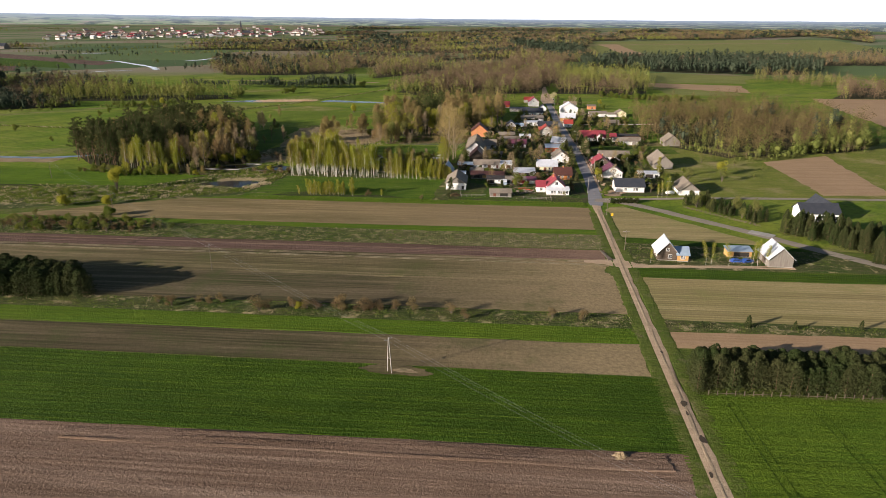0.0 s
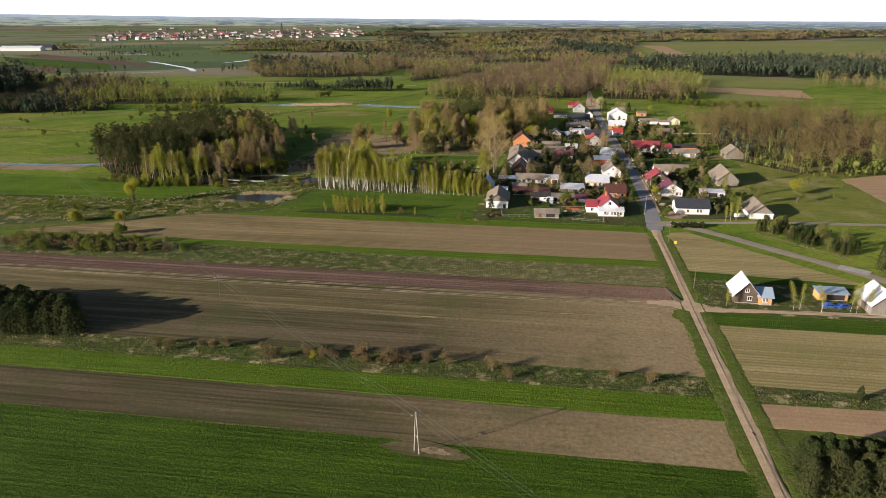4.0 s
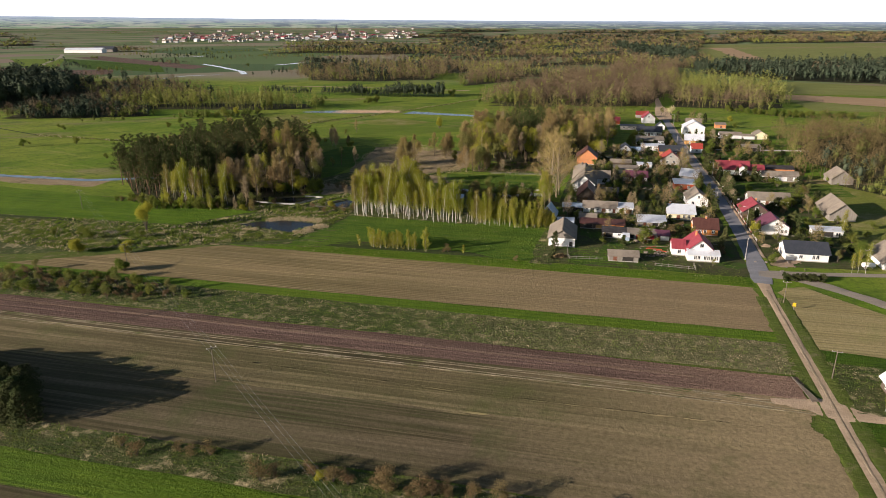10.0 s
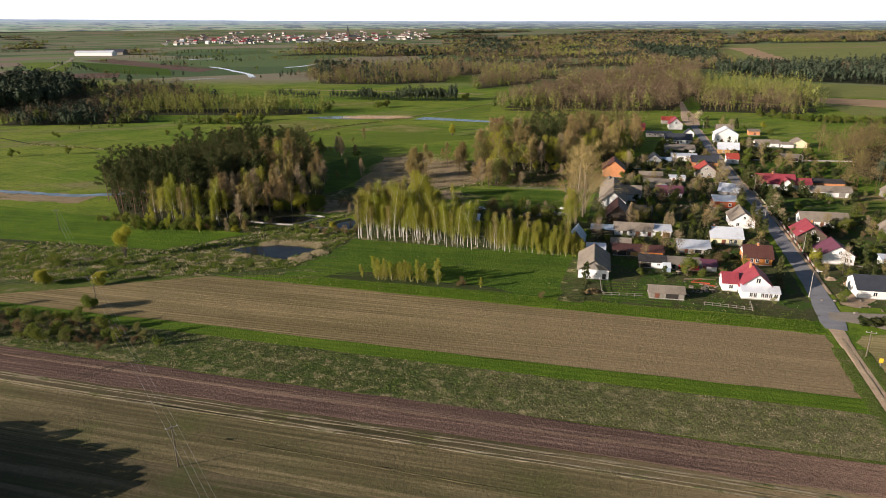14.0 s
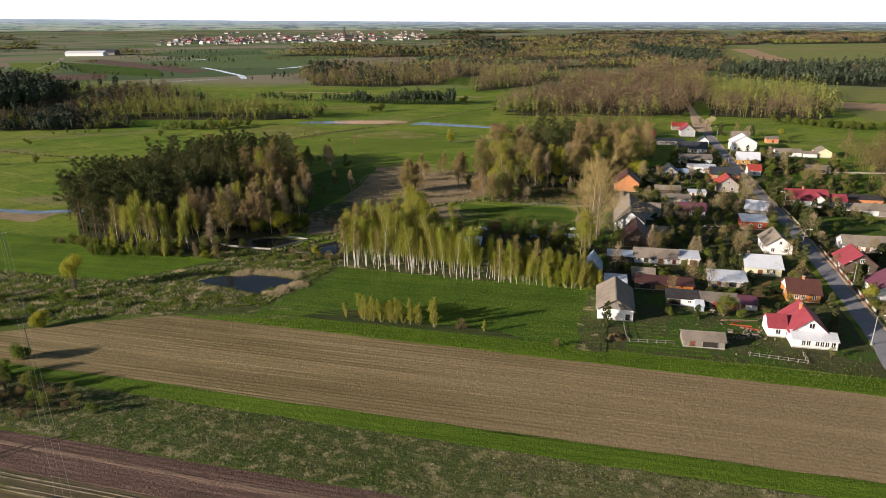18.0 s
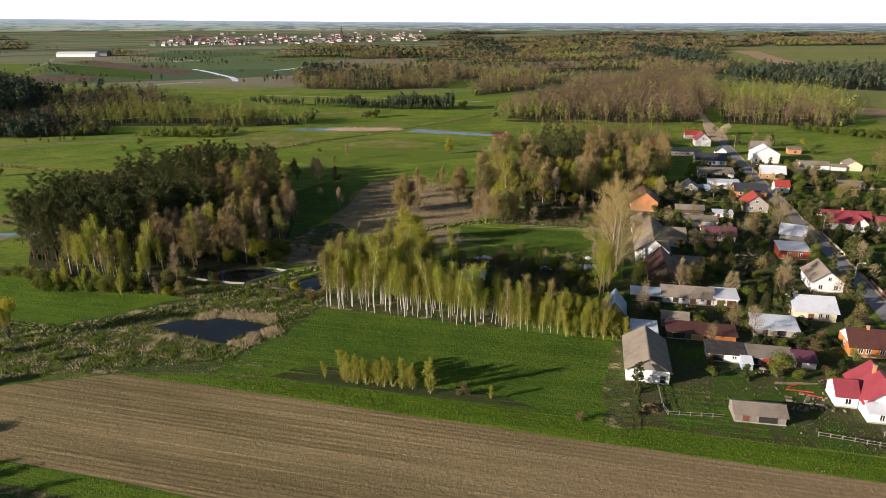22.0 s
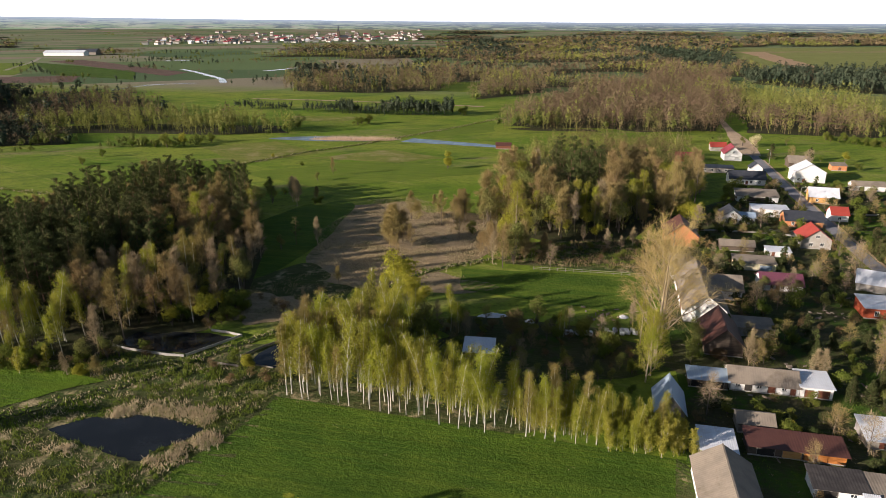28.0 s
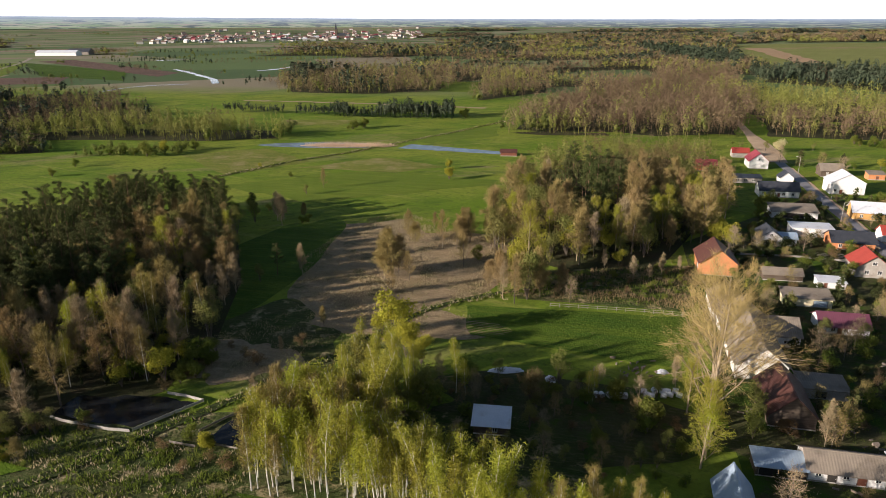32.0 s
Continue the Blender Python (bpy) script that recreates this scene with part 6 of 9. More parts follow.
T_CLUMP = [tpl_bare(71, 10, 3200, name="alder_clump", label="bushy many-stemmed brown alder, leafless", reach=0.42, rise=1.6, first=0.03, limbs=30, thick=0.006), tpl_bare(72, 8, 2600, name="alder_clump", label="bushy many-stemmed brown alder, leafless", reach=0.46, rise=1.5, first=0.03, limbs=28, thick=0.006)]
T_FRUIT = [tpl_bare(27, 6.5, 1000, name="fruit_tree", label="leafless garden fruit tree", reach=0.36, rise=0.8, length=0.8, width=0.022, group="garden trees"), tpl_bare(28, 7.5, 1000, twig=M_GREYTWIG, name="fruit_tree", label="leafless greyish garden tree", reach=0.34, rise=0.9, length=0.8, width=0.022, group="garden trees")]
T_PINE = [tpl_pine(31, 17), tpl_pine(32, 15), tpl_pine(33, 18.5)]
T_YPINE = [tpl_youngpine(41, 8.0), tpl_youngpine(42, 7.2), tpl_youngpine(43, 8.6)]
BLOCK = (6.0, 0.27, "block_pine", "blunt dark pine standing in a close-planted block", "block pines")
T_BLOCKPINE = [tpl_youngpine(46, 8.0, 2600, *BLOCK), tpl_youngpine(47, 7.4, 2400, *BLOCK), tpl_youngpine(48, 8.5, 2700, *BLOCK)]
T_SPRUCE = [tpl_spruce(44, 8), tpl_spruce(45, 5.5)]
T_WILLOW = [tpl_bush(51, 11, 4.2, 1300, M_WILLOWLEAF, "willow", "bright yellow-green willow in young leaf", 0.26, group="willows"), tpl_bush(52, 8, 3.4, 1000, M_WILLOWLEAF, "willow", "bright yellow-green willow in young leaf", 0.24, group="willows")]
T_GREEN = [tpl_bush(53, 5, 2.4, 820, M_BUSHLEAF, "bush", "rounded fresh green bush", 0.2, cat="bush", group="bushes", lobes=12), tpl_bush(54, 3.2, 1.9, 480, M_BUSHLEAF, "hazel_bush", "small fresh green hazel bush", 0.18, cat="bush", group="hazel bushes", lobes=11)]
T_OLIVE = [tpl_bush(55, 9, 3.2, 900, M_OLIVELEAF, "leafing_tree", "thinly leafing olive-green tree", 0.2, group="leafing trees"), tpl_bush(56, 12, 3.8, 1200, M_OLIVELEAF, "leafing_tree", "tall thinly leafing olive-green tree", 0.22, group="leafing trees")]
T_RUST = [tpl_bush(57, 3.4, 1.7, 700, M_RUSTLEAF, "shrub", "rusty budding shrub on the balk", 0.11, cat="shrub", group="balk shrubs"), tpl_bush(58, 2.6, 1.4, 520, M_RUSTLEAF, "shrub", "low rusty budding shrub on the balk", 0.10, cat="shrub", group="balk shrubs")]
T_RUSTTREE = [tpl_bush(62, 8.6, 3.6, 1700, M_RUSTLEAF, "crab_tree", "rusty-red budding tree by the hut", 0.17, group="leafing trees", lobes=12)]
T_DARKBUSH = [tpl_bush(61, 3.6, 1.9, 560, M_YOUNGPINE, "juniper", "dark evergreen garden bush", 0.2, cat="evergreen", group="junipers")]
T_BLOSSOM = tpl_bush(59, 7.5, 3.8, 900, M_BLOSSOM, "blossom_tree", "cream blossoming tree beside the lane", 0.26, group="leafing trees")
T_HEDGE = [tpl_bush(60, 2.2, 1.1, 420, M_YOUNGPINE, "thuja", "clipped dark green thuja in a row", 0.16, cat="hedge", group="hedge thujas", lobes=7)]
USED = set()


STREET_V, STREET_U = (290, 326, 370, 408, 452, 500, 543, 640), (37.4, 38.9, 39.2, 39.3, 37.4, 36.2, 35.5, 34.8)


def grow(tpls, x, y, s=1.0, gen=rng, spread=0.16, wide=1.0):
    tpls = tpls if isinstance(tpls, list) else [tpls]
    if any(inside(p, np.array([x]), np.array([y]))[0] for p in PONDS):
        return None
    t = tpls[int(gen.integers(0, len(tpls)))]
    k = s * gen.uniform(1 - spread, 1 + spread)
    u, v = UV(x, y)
    off = u - float(np.interp(v, STREET_V, STREET_U))
    if 300 < v < 630 and abs(off) < 4.6:
        x, y = W(u + (4.6 - abs(off)) * (1 if off > 0 else -1), v)[:2]
    m = Matrix.LocRotScale((x, y, 0.0), Euler((gen.normal(0, 0.025), gen.normal(0, 0.025), gen.uniform(0, 6.28))), None)
    if t.name in USED:
        ob = copy_thing(t, m)
    else:
        ob = t
        USED.add(t.name)
    ob.matrix_basis = m @ Matrix.Diagonal((k * wide * gen.uniform(0.9, 1.1), k * wide * gen.uniform(0.9, 1.1), k, 1))
    return ob


def inside(poly, X, Y):
    r = np.zeros(X.shape, bool)
    n = len(poly)
    for i in range(n):
        (x0, y0), (x1, y1) = poly[i], poly[(i + 1) % n]
        cond = ((y0 > Y) != (y1 > Y)) & (X < (x1 - x0) * (Y - y0) / (y1 - y0 + 1e-12) + x0)
        r ^= cond
    return r


def scatter(poly, step, gen=rng, jitter=0.42):
    P = np.array(poly)
    xs, ys = np.arange(P[:, 0].min(), P[:, 0].max(), step), np.arange(P[:, 1].min(), P[:, 1].max(), step)
    X, Y = np.meshgrid(xs, ys)
    X = X + gen.uniform(-jitter, jitter, X.shape) * step
    Y = Y + gen.uniform(-jitter, jitter, Y.shape) * step
    k = inside(poly, X, Y)
    return np.stack([X[k], Y[k]], 1)


def uvpoly(*pts):
    return [tuple(W(u, v))[:2] for u, v in pts]


g1 = np.random.default_rng(101)
# birch grove
for x, y in scatter(uvpoly((-117, 326), (-75, 322.5), (-32, 323), (-33, 328.5), (-75, 329.5), (-88, 334), (-97, 346), (-114, 344)), 2.35, g1):
    u, v = UV(x, y)
    grow(T_THINBIRCH if g1.random() < (0.4 if u < -88 else 0.16) else (T_BIRCH if u < -64 else T_YBIRCH), x, y, 1.2 if u < -90 else (1.0 if u < -66 else (0.9 if u < -44 else 0.6)), g1, 0.2)
for x, y in scatter(uvpoly((-114, 346), (-97, 348), (-94, 362), (-108, 368)), 3.8, g1):
    grow(T_BIRCH if g1.random() < 0.6 else T_OLIVE, x, y, 1.0, g1)
for x, y in scatter(uvpoly((-62, 323.2), (-34, 323.4), (-34, 327.6), (-62, 327.8)), 2.3, g1):
    grow(T_YBIRCH, x, y, 0.78, g1, 0.15)
# saplings in the meadow
for u in (-99.0, -94.6, -93.2, -92.0, -90.6, -88.6, -87.4, -86.0, -84.2, -82.6, -80.2, -79.0, -77.8, -73.5, -60.0):
    grow(T_SAPLING, *W(u, 288 + g1.normal(0, 0.5))[:2], 0.75 if u in (-99.0, -60.0) else (1.25 if u == -73.5 else 1.05), g1)
for u, v in ((-67, 288), (-65.8, 288.6), (-41, 284.6)):
    grow(T_RUST, *W(u, v)[:2], 0.9, g1)
# wood beside the ponds: pines behind, birches and bare trees before
wood = [(-178, 432), (-146, 378), (-106, 359), (-86, 360), (-66, 376), (-62, 398), (-68, 440), (-80, 476), (-95, 513), (-138, 524), (-160, 480)]
# one litter sheet; the shade beneath the trees is in its tone
tagged(new("wood_floor", mesh_from("wood_floor", [(x, y, 0.085) for x, y in wood], [tuple(range(len(wood)))], M_LITTER)), "leaf litter under the pond wood, its dark tone painted as tree shade", "ground", kind="structure")
for x, y in scatter(wood, 6.4, g1):
    back = y + 0.38 * (x + 104)
    q = g1.random()
    if back < 376 and -130 < x < -92:
        continue
    if y > 478 + 0.12 * (x + 120):
        grow(T_PINE if q < 0.85 else T_ALDER, x, y, 1.1, g1)
    elif y > 432 and x > -112:
        grow(T_ALDER if q < 0.5 else (T_GREY if q < 0.58 else (T_OLIVE if q < 0.84 else (T_BIRCH if q < 0.9 else T_PINE))), x, y, 1.12, g1)
    elif y < 414 and x > -112:
        grow(T_GREY if q < 0.42 else (T_ALDER if q < 0.62 else (T_OLIVE if q < 0.8 else (T_THINBIRCH if q < 0.9 else T_BIRCH))), x, y, 1.05, g1)
    elif x > -98:
        grow(T_ALDER if q < 0.45 else (T_OLIVE if q < 0.6 else (T_GREY if q < 0.8 else T_PINE)), x, y, 0.92, g1)
    else:
        grow(T_PINE if q < 0.9 else T_ALDER, x, y, 1.05, g1)
for x, y, t, s in ((-92, 445, T_YPOPLAR, 1.15), (-87, 441, T_YPOPLAR, 1.05), (-89, 449, T_YPOPLAR, 1.0), (-98, 432, T_BIRCH, 1.1), (-96, 428, T_BIRCH, 0.95), (-90, 396, T_BIRCH, 1.05), (-73, 390, T_GREEN, 1.0), (-70, 388, T_WILLOW, 0.6), (-66, 389, T_WILLOW, 0.55), (-78, 389, T_GREEN, 1.1), (-62, 440, T_OLIVE, 0.7), (-58, 446, T_PINE, 0.6), (-50, 446, T_GREY, 0.8)):
    grow(t, x, y, s, g1)
for x, y in scatter([(-165, 400), (-108, 398), (-108, 426), (-165, 436)], 5.6, g1):
    grow(T_PINE, x, y, 1.1, g1)
for x, y in scatter([(-112, 386), (-62, 378), (-60, 392), (-108, 398)], 4.0, g1):
    q = g1.random()
    grow(T_GREEN if q < 0.6 else (T_WILLOW if q < 0.8 else T_SAPLING), x, y, 0.95 if q < 0.6 else (0.5 if q < 0.8 else 1.1), g1, 0.25)
for x, y in scatter([(-132, 356), (-98, 352), (-94, 360), (-130, 366)], 3.4, g1):
    grow(T_SAPLING if g1.random() < 0.55 else T_GREEN, x, y, 0.95, g1)
for x, y in scatter(wood, 4.1, g1):
    if y + 0.38 * (x + 104) < 376 and -130 < x < -96:
        q = g1.random()
        grow(T_BIRCH if q < 0.6 else (T_THINBIRCH if q < 0.8 else T_OLIVE), x, y, 1.05, g1)
for x, y, s in ((-71, 373, 0.75), (-76, 378, 0.7), (-67, 380, 0.8)):
    grow(T_WILLOW, x, y, s, g1)
edge = [(-150, 371), (-128, 362), (-104, 355.5), (-90, 357), (-78, 364), (-66, 374), (-61, 386), (-60, 398)]
for (x0, y0), (x1, y1) in zip(edge[:-1], edge[1:]):
    for w in np.arange(0, 1, 2.6 / math.hypot(x1 - x0, y1 - y0)):
        q = g1.random()
        grow(T_GREEN if q < 0.5 else (T_OLIVE if q < 0.75 else T_RUST), x0 + (x1 - x0) * w + g1.normal(0, 1.2), y0 + (y1 - y0) * w + g1.normal(0, 1.2), 0.5 if 0.5 < q < 0.75 else 0.95, g1)
# thicket behind the birches
for x, y in scatter([(-8, 352), (40, 342), (45, 372), (24, 382), (-16, 384), (-24, 366)], 4.6, g1):
    if clear(x, y, 2.0):
        q = g1.random()
        grow(T_OLIVE if q < 0.25 else (T_FRUIT if q < 0.5 else (T_RUST if q < 0.7 else T_GREEN)), x, y, 0.42 if q < 0.25 else 0.75, g1, 0.3)
# bare wood behind the paddock
for x, y in scatter([(9, 462), (30, 452), (54, 452), (90, 472), (112, 505), (122, 545), (31, 545), (12, 490)], 6.6, g1):
    q = g1.random()
    pines = abs(x - 56 - (y - 520) * 0.2) < 15 and 488 < y
    grow(T_PINE if pines and q < 0.55 else (T_ALDER if q < 0.40 else (T_OLIVE if q < 0.76 else (T_GREY if q < 0.79 else (T_WILLOW if q < 0.87 else T_YPOPLAR)))), x, y, 1.2 if q < 0.79 else 0.9, g1, 0.28)
for x, y, t, s in ((22, 442, T_YPOPLAR, 1.4), (26, 443, T_YPOPLAR, 1.1), (19, 443, T_WILLOW, 1.35), (40, 463, T_WILLOW, 1.4), (43, 460, T_WILLOW, 0.8), (95, 467, T_WILLOW, 1.3), (91, 471, T_WILLOW, 1.1), (16, 422, T_ALDER, 0.85), (20, 425, T_OLIVE, 1.15), (24, 427, T_ALDER, 0.8), (13, 426, T_GREY, 0.8), (32, 423, T_FRUIT, 1.0), (60, 463, T_ALDER, 1.45), (64, 466, T_ALDER, 1.4), (57, 467, T_GREY, 1.4), (4.5, 476, T_ALDER, 0.8), (0, 470, T_ALDER, 0.6), (53, 452, T_WILLOW, 0.6), (7, 458, T_GREEN, 1.0), (48, 450, T_GREY, 0.6)):
    grow(t, x, y, s, g1)
for x, y in scatter([(18, 428), (62, 424), (78, 436), (84, 462), (54, 448), (28, 446)], 5.0, g1):
    q = g1.random()
    grow(T_RUST if q < 0.3 else (T_GREY if q < 0.42 else T_GREEN), x, y, 0.5 if q > 0.3 else 0.7, g1, 0.35)
for x, y, s, t in ((-16, 398.5, 1.2, "w"), (-12, 393, 0.95, "w"), (-9, 387, 0.75, "w"), (-20, 403, 0.8, "w"), (-1, 375, 0.9, "b"), (1, 374, 0.75, "b"), (-14, 366, 0.8, "R"), (-8, 367, 1.0, "o"), (-11, 380, 1.1, "g"), (14.9, 370.7, 1.05, "R"), (17.5, 371.5, 0.7, "o"), (26.8, 370.6, 0.62, "b"), (28, 371.5, 0.6, "b"), (36.5, 360.5, 1.35, "g"), (-45, 374, 0.45, "y"), (-49, 357, 0.55, "g"), (-53, 358.5, 0.65, "g"),
                   (10, 376, 0.7, "r"), (22, 379, 0.8, "o"), (-22, 378, 0.8, "b"), (-14, 372, 0.8, "g"), (33, 372, 0.9, "g"), (48, 362, 0.6, "o"), (-36, 408, 0.5, "a"), (-20, 430, 0.65, "a"), (-15, 440, 0.7, "a"), (-24, 447, 0.7, "a"), (2, 452, 0.75, "a"), (-5, 470, 0.8, "a"),
                   (12, 468, 0.8, "a"), (20, 480, 0.85, "a"), (-70, 548, 0.6, "o"), (-64, 560, 0.6, "a"), (-3, 600, 0.8, "w"), (-40, 356, 0.5, "g"), (-36, 360, 0.4, "g"), (-64, 357.5, 0.5, "g"), (-57, 355, 0.6, "r"), (-90, 352, 0.45, "y")):
    grow({"o": T_OLIVE, "w": T_WILLOW, "b": T_BIRCH, "r": T_RUST, "R": T_RUSTTREE, "g": T_GREEN, "a": T_ALDER, "y": T_GREY}[t], x, y, s * (2.0 if t == "r" else 1), g1)
for x, y, t, s in ((-81.5, 503, T_OLIVE, 0.75), (-69.5, 499, T_GREY, 0.9), (-63, 510, T_CLUMP, 0.6), (-22, 443.5, T_CLUMP, 1.5), (-19, 447, T_CLUMP, 1.2), (-24, 446, T_CLUMP, 1.0), (-15, 477, T_CLUMP, 0.9), (3.5, 480, T_CLUMP, 1.2), (1, 476, T_CLUMP, 0.9), (14, 480, T_CLUMP, 1.1), (-3, 576, T_WILLOW, 0.8), (-213, 648, T_GREEN, 1.6), (-205, 650, T_GREEN, 1.9), (-196, 645, T_GREEN, 1.7), (-187, 642, T_GREEN, 1.9), (-180, 650, T_WILLOW, 0.8), (-173, 659, T_GREEN, 1.9), (-165, 662, T_GREEN, 1.4), (-75, 737, T_GREEN, 1.4), (-68, 745, T_GREEN, 1.7), (10, 790, T_GREEN, 1.8), (-83, 352, T_CLUMP, 0.55), (13, 432, T_CLUMP, 1.1), (18, 430, T_CLUMP, 1.3), (24, 431, T_CLUMP, 1.2), (10, 437, T_CLUMP, 0.9), (31, 433, T_CLUMP, 0.8)):
    grow(t, x, y, s, g1, 0.08)
for x, y, t, s in ((-52, 391, T_RUST, 1.0), (-48, 387, T_RUST, 1.2), (-57, 396, T_RUST, 0.8), (-44, 394, T_GREY, 0.35), (-60, 388, T_GREEN, 0.5), (-40, 398, T_RUST, 0.9), (-63, 384, T_RUST, 1.1), (-58, 381, T_GREEN, 0.6), (-47, 352, T_RUST, 1.0), (-43, 349, T_RUST, 1.1), (-51, 349, T_RUST, 0.8), (-39, 352, T_RUST, 1.2)):
    grow(t, x, y, s, g1, 0.12)
# the poplars by the big barn
for x, y, k in ((53, 371, 1.0), (48.5, 361, 1.0), (55, 376, 0.85)):
    grow(T_POPLAR, x, y, k, g1)
for x, y, k in ((45, 352.5, 1.05), (43, 349.5, 0.8), (47, 356, 0.9), (46.5, 367, 0.75)):
    grow(T_YPOPLAR, x, y, k, g1)
for x, y, s in ((47, 376, 0.6), (58, 362, 0.7), (56, 358, 0.65), (60, 366, 0.6)):
    grow(T_OLIVE if x > 55 else T_GREY, x, y, s, g1)
# row of rusty shrubs on the balk
for u in np.arange(-112, 30, 3.6):
    for _ in range(2 if -60 < u < -25 else 1):
        if g1.random() < 0.55:
            grow(T_RUST, *W(u + g1.normal(0, 1.2), 164.8 + g1.normal(0, 1.2))[:2], g1.uniform(0.7, 1.35), g1)
# dark pine clump in the field
for x, y in scatter(uvpoly((-178, 166), (-126, 166.5), (-126, 172), (-140, 178), (-178, 181)), 2.9, g1):
    grow(T_BLOCKPINE, x, y, 0.98, g1, 0.07, 1.25)
# rank shrubs at the end of the fallow
for x, y in scatter(uvpoly((-205, 225), (-150, 226), (-128, 232), (-150, 240), (-205, 243)), 3.8, g1):
    q = g1.random()
    grow(T_OLIVE if q < 0.25 else (T_RUST if q < 0.7 else T_GREEN), x, y, 0.42 if q < 0.25 else 0.9, g1)
T_ROUND = [tpl_bush(63, 4.6, 2.7, 2600, M_BUSHLEAF, "bush", "dense round green bush at the field edge", 0.19, cat="bush", group="bushes", lobes=14)]
T_YELLOW = [tpl_bush(64, 5.0, 3.0, 2400, M_WILLOWLEAF, "bush", "dense yellow-green bush in the weeds", 0.2, cat="bush", group="bushes", lobes=12)]
grow(T_ROUND, -106, 280, 1.0, g1, 0.02)
grow(T_YELLOW, *W(-60.5, 165)[:2], 0.5, g1)
for x, y, s in ((-131.1, 298.7, 1.0), (-113.4, 298.6, 0.85), (-87, 352, 0.6), (-49, 356, 0.6)):
    grow(T_YELLOW, x, y, s, g1, 0.05)
for x, y, s in ((-135, 314, 1.0), (-140, 318, 0.9), (-116, 316, 0.8), (-152, 320, 0.6), (-98, 312, 0.6), (-120, 306, 0.6)):
    grow(T_GREEN, x, y, s, g1)
T_TALLWILLOW = [tpl_bush(65, 13.0, 3.6, 2600, M_WILLOWLEAF, "willow", "tall yellow-leaved willow on bare stems in the weeds", 0.2, group="willows", lobes=13, low=0.5)]
grow(T_TALLWILLOW, -117, 323.5, 1.0, g1, 0.02)
for x, y in scatter([(-330, 470), (-150, 520), (-110, 560), (10, 560), (10, 630), (-130, 640), (-330, 620)], 34, g1, 0.5):
    if g1.random() < 0.22:
        q = g1.random()
        grow(T_GREEN if q < 0.75 else T_WILLOW, x, y, 0.8 if q < 0.75 else 0.4, g1, 0.4)
for x, y, k in ((-95, 520, 1.3), (-88, 523, 1.1), (-80, 520, 1.0), (-170, 560, 0.8), (-250, 520, 0.9), (-205, 470, 0.7), (-196, 475, 0.7), (-215, 590, 0.8)):
    grow(T_GREEN, x, y, 1.1 * k, g1)
# planted young pines
for x, y in scatter(uvpoly((40.2, 131.2), (98, 132.6), (98, 141.5), (40.6, 140)), 2.55, g1, 0.3):
    grow(T_BLOCKPINE, x, y, 0.88, g1, 0.09, 1.0)
for x, y in scatter(uvpoly((75, 285), (97, 259), (103, 264), (84, 288)), 2.8, g1):
    grow(T_YPINE if g1.random() < 0.75 else T_OLIVE, x, y, 0.62, g1, 0.25)
for x, y in scatter(uvpoly((101, 249), (126, 221), (160, 190), (168, 198), (138, 226), (112, 256)), 3.5, g1):
    grow(T_YPINE, x, y, 1.05, g1)
for x, y in scatter(uvpoly((112, 220), (124, 209), (150, 188), (150, 196), (125, 219)), 4.0, g1):
    grow(T_YPINE if g1.random() < 0.6 else T_OLIVE, x, y, 0.75, g1)
for u, v, s in ((62, 164, 0.45), (74, 164, 0.3), (91, 165, 0.42), (50, 163, 0.25), (110, 166, 0.4)):
    grow(T_YPINE, *W(u, v)[:2], s, g1)
for u, v, s in ((64, 211, 0.5), (66, 212, 0.55), (71, 210, 0.6), (78.5, 210.5, 0.7), (80.5, 211, 0.6), (83.5, 212, 0.55), (46, 211, 0.45)):
    grow(T_BIRCH, *W(u, v)[:2], s, g1)
# village gardens
gv = np.random.default_rng(77)
for poly, step in ((uvpoly((-30, 288), (31, 288), (31, 560), (8, 540), (-22, 450), (-28, 380)), 5.2), (uvpoly((39.5, 299), (74, 302), (88, 440), (92, 540), (39.5, 560)), 6.0)):
    for x, y in scatter(poly, step, gv):
        u, v = UV(x, y)
        if not clear(x, y, 1.3) or (-23 < u < 20 and v < 307) or (44 < u < 72 and (345 < v < 362 or 398 < v < 422)) or gv.random() < 0.5:
            continue
        q = gv.random()
        t, s = (T_FRUIT, 0.95) if q < 0.24 else ((T_GREEN, 0.8) if q < 0.42 else ((T_OLIVE, 0.45) if q < 0.56 else ((T_SPRUCE, 0.7) if q < 0.72 else ((T_RUST, 1.0) if q < 0.84 else (T_DARKBUSH, 0.8)))))
        grow(t, x, y, s, gv, 0.35)
for poly in (uvpoly((-30, 300), (31, 298), (31, 560), (8, 540), (-22, 450), (-28, 380)), uvpoly((43, 305), (74, 305), (88, 440), (92, 540), (40, 560))):
    for x, y in scatter(poly, 6.2, gv, 0.5):
        u, v = UV(x, y)
        if clear(x, y, 1.2) and not (u < -18 and v < 326) and not (-23 < u < 22 and v < 311) and not (44 < u < 72 and (345 < v < 362 or 398 < v < 422)):
            q = gv.random()
            if q < 0.72:
                grow(T_DARKBUSH if q < 0.26 else (T_GREEN if q < 0.44 else T_RUST), x, y, gv.uniform(0.6, 1.25), gv, 0.2)
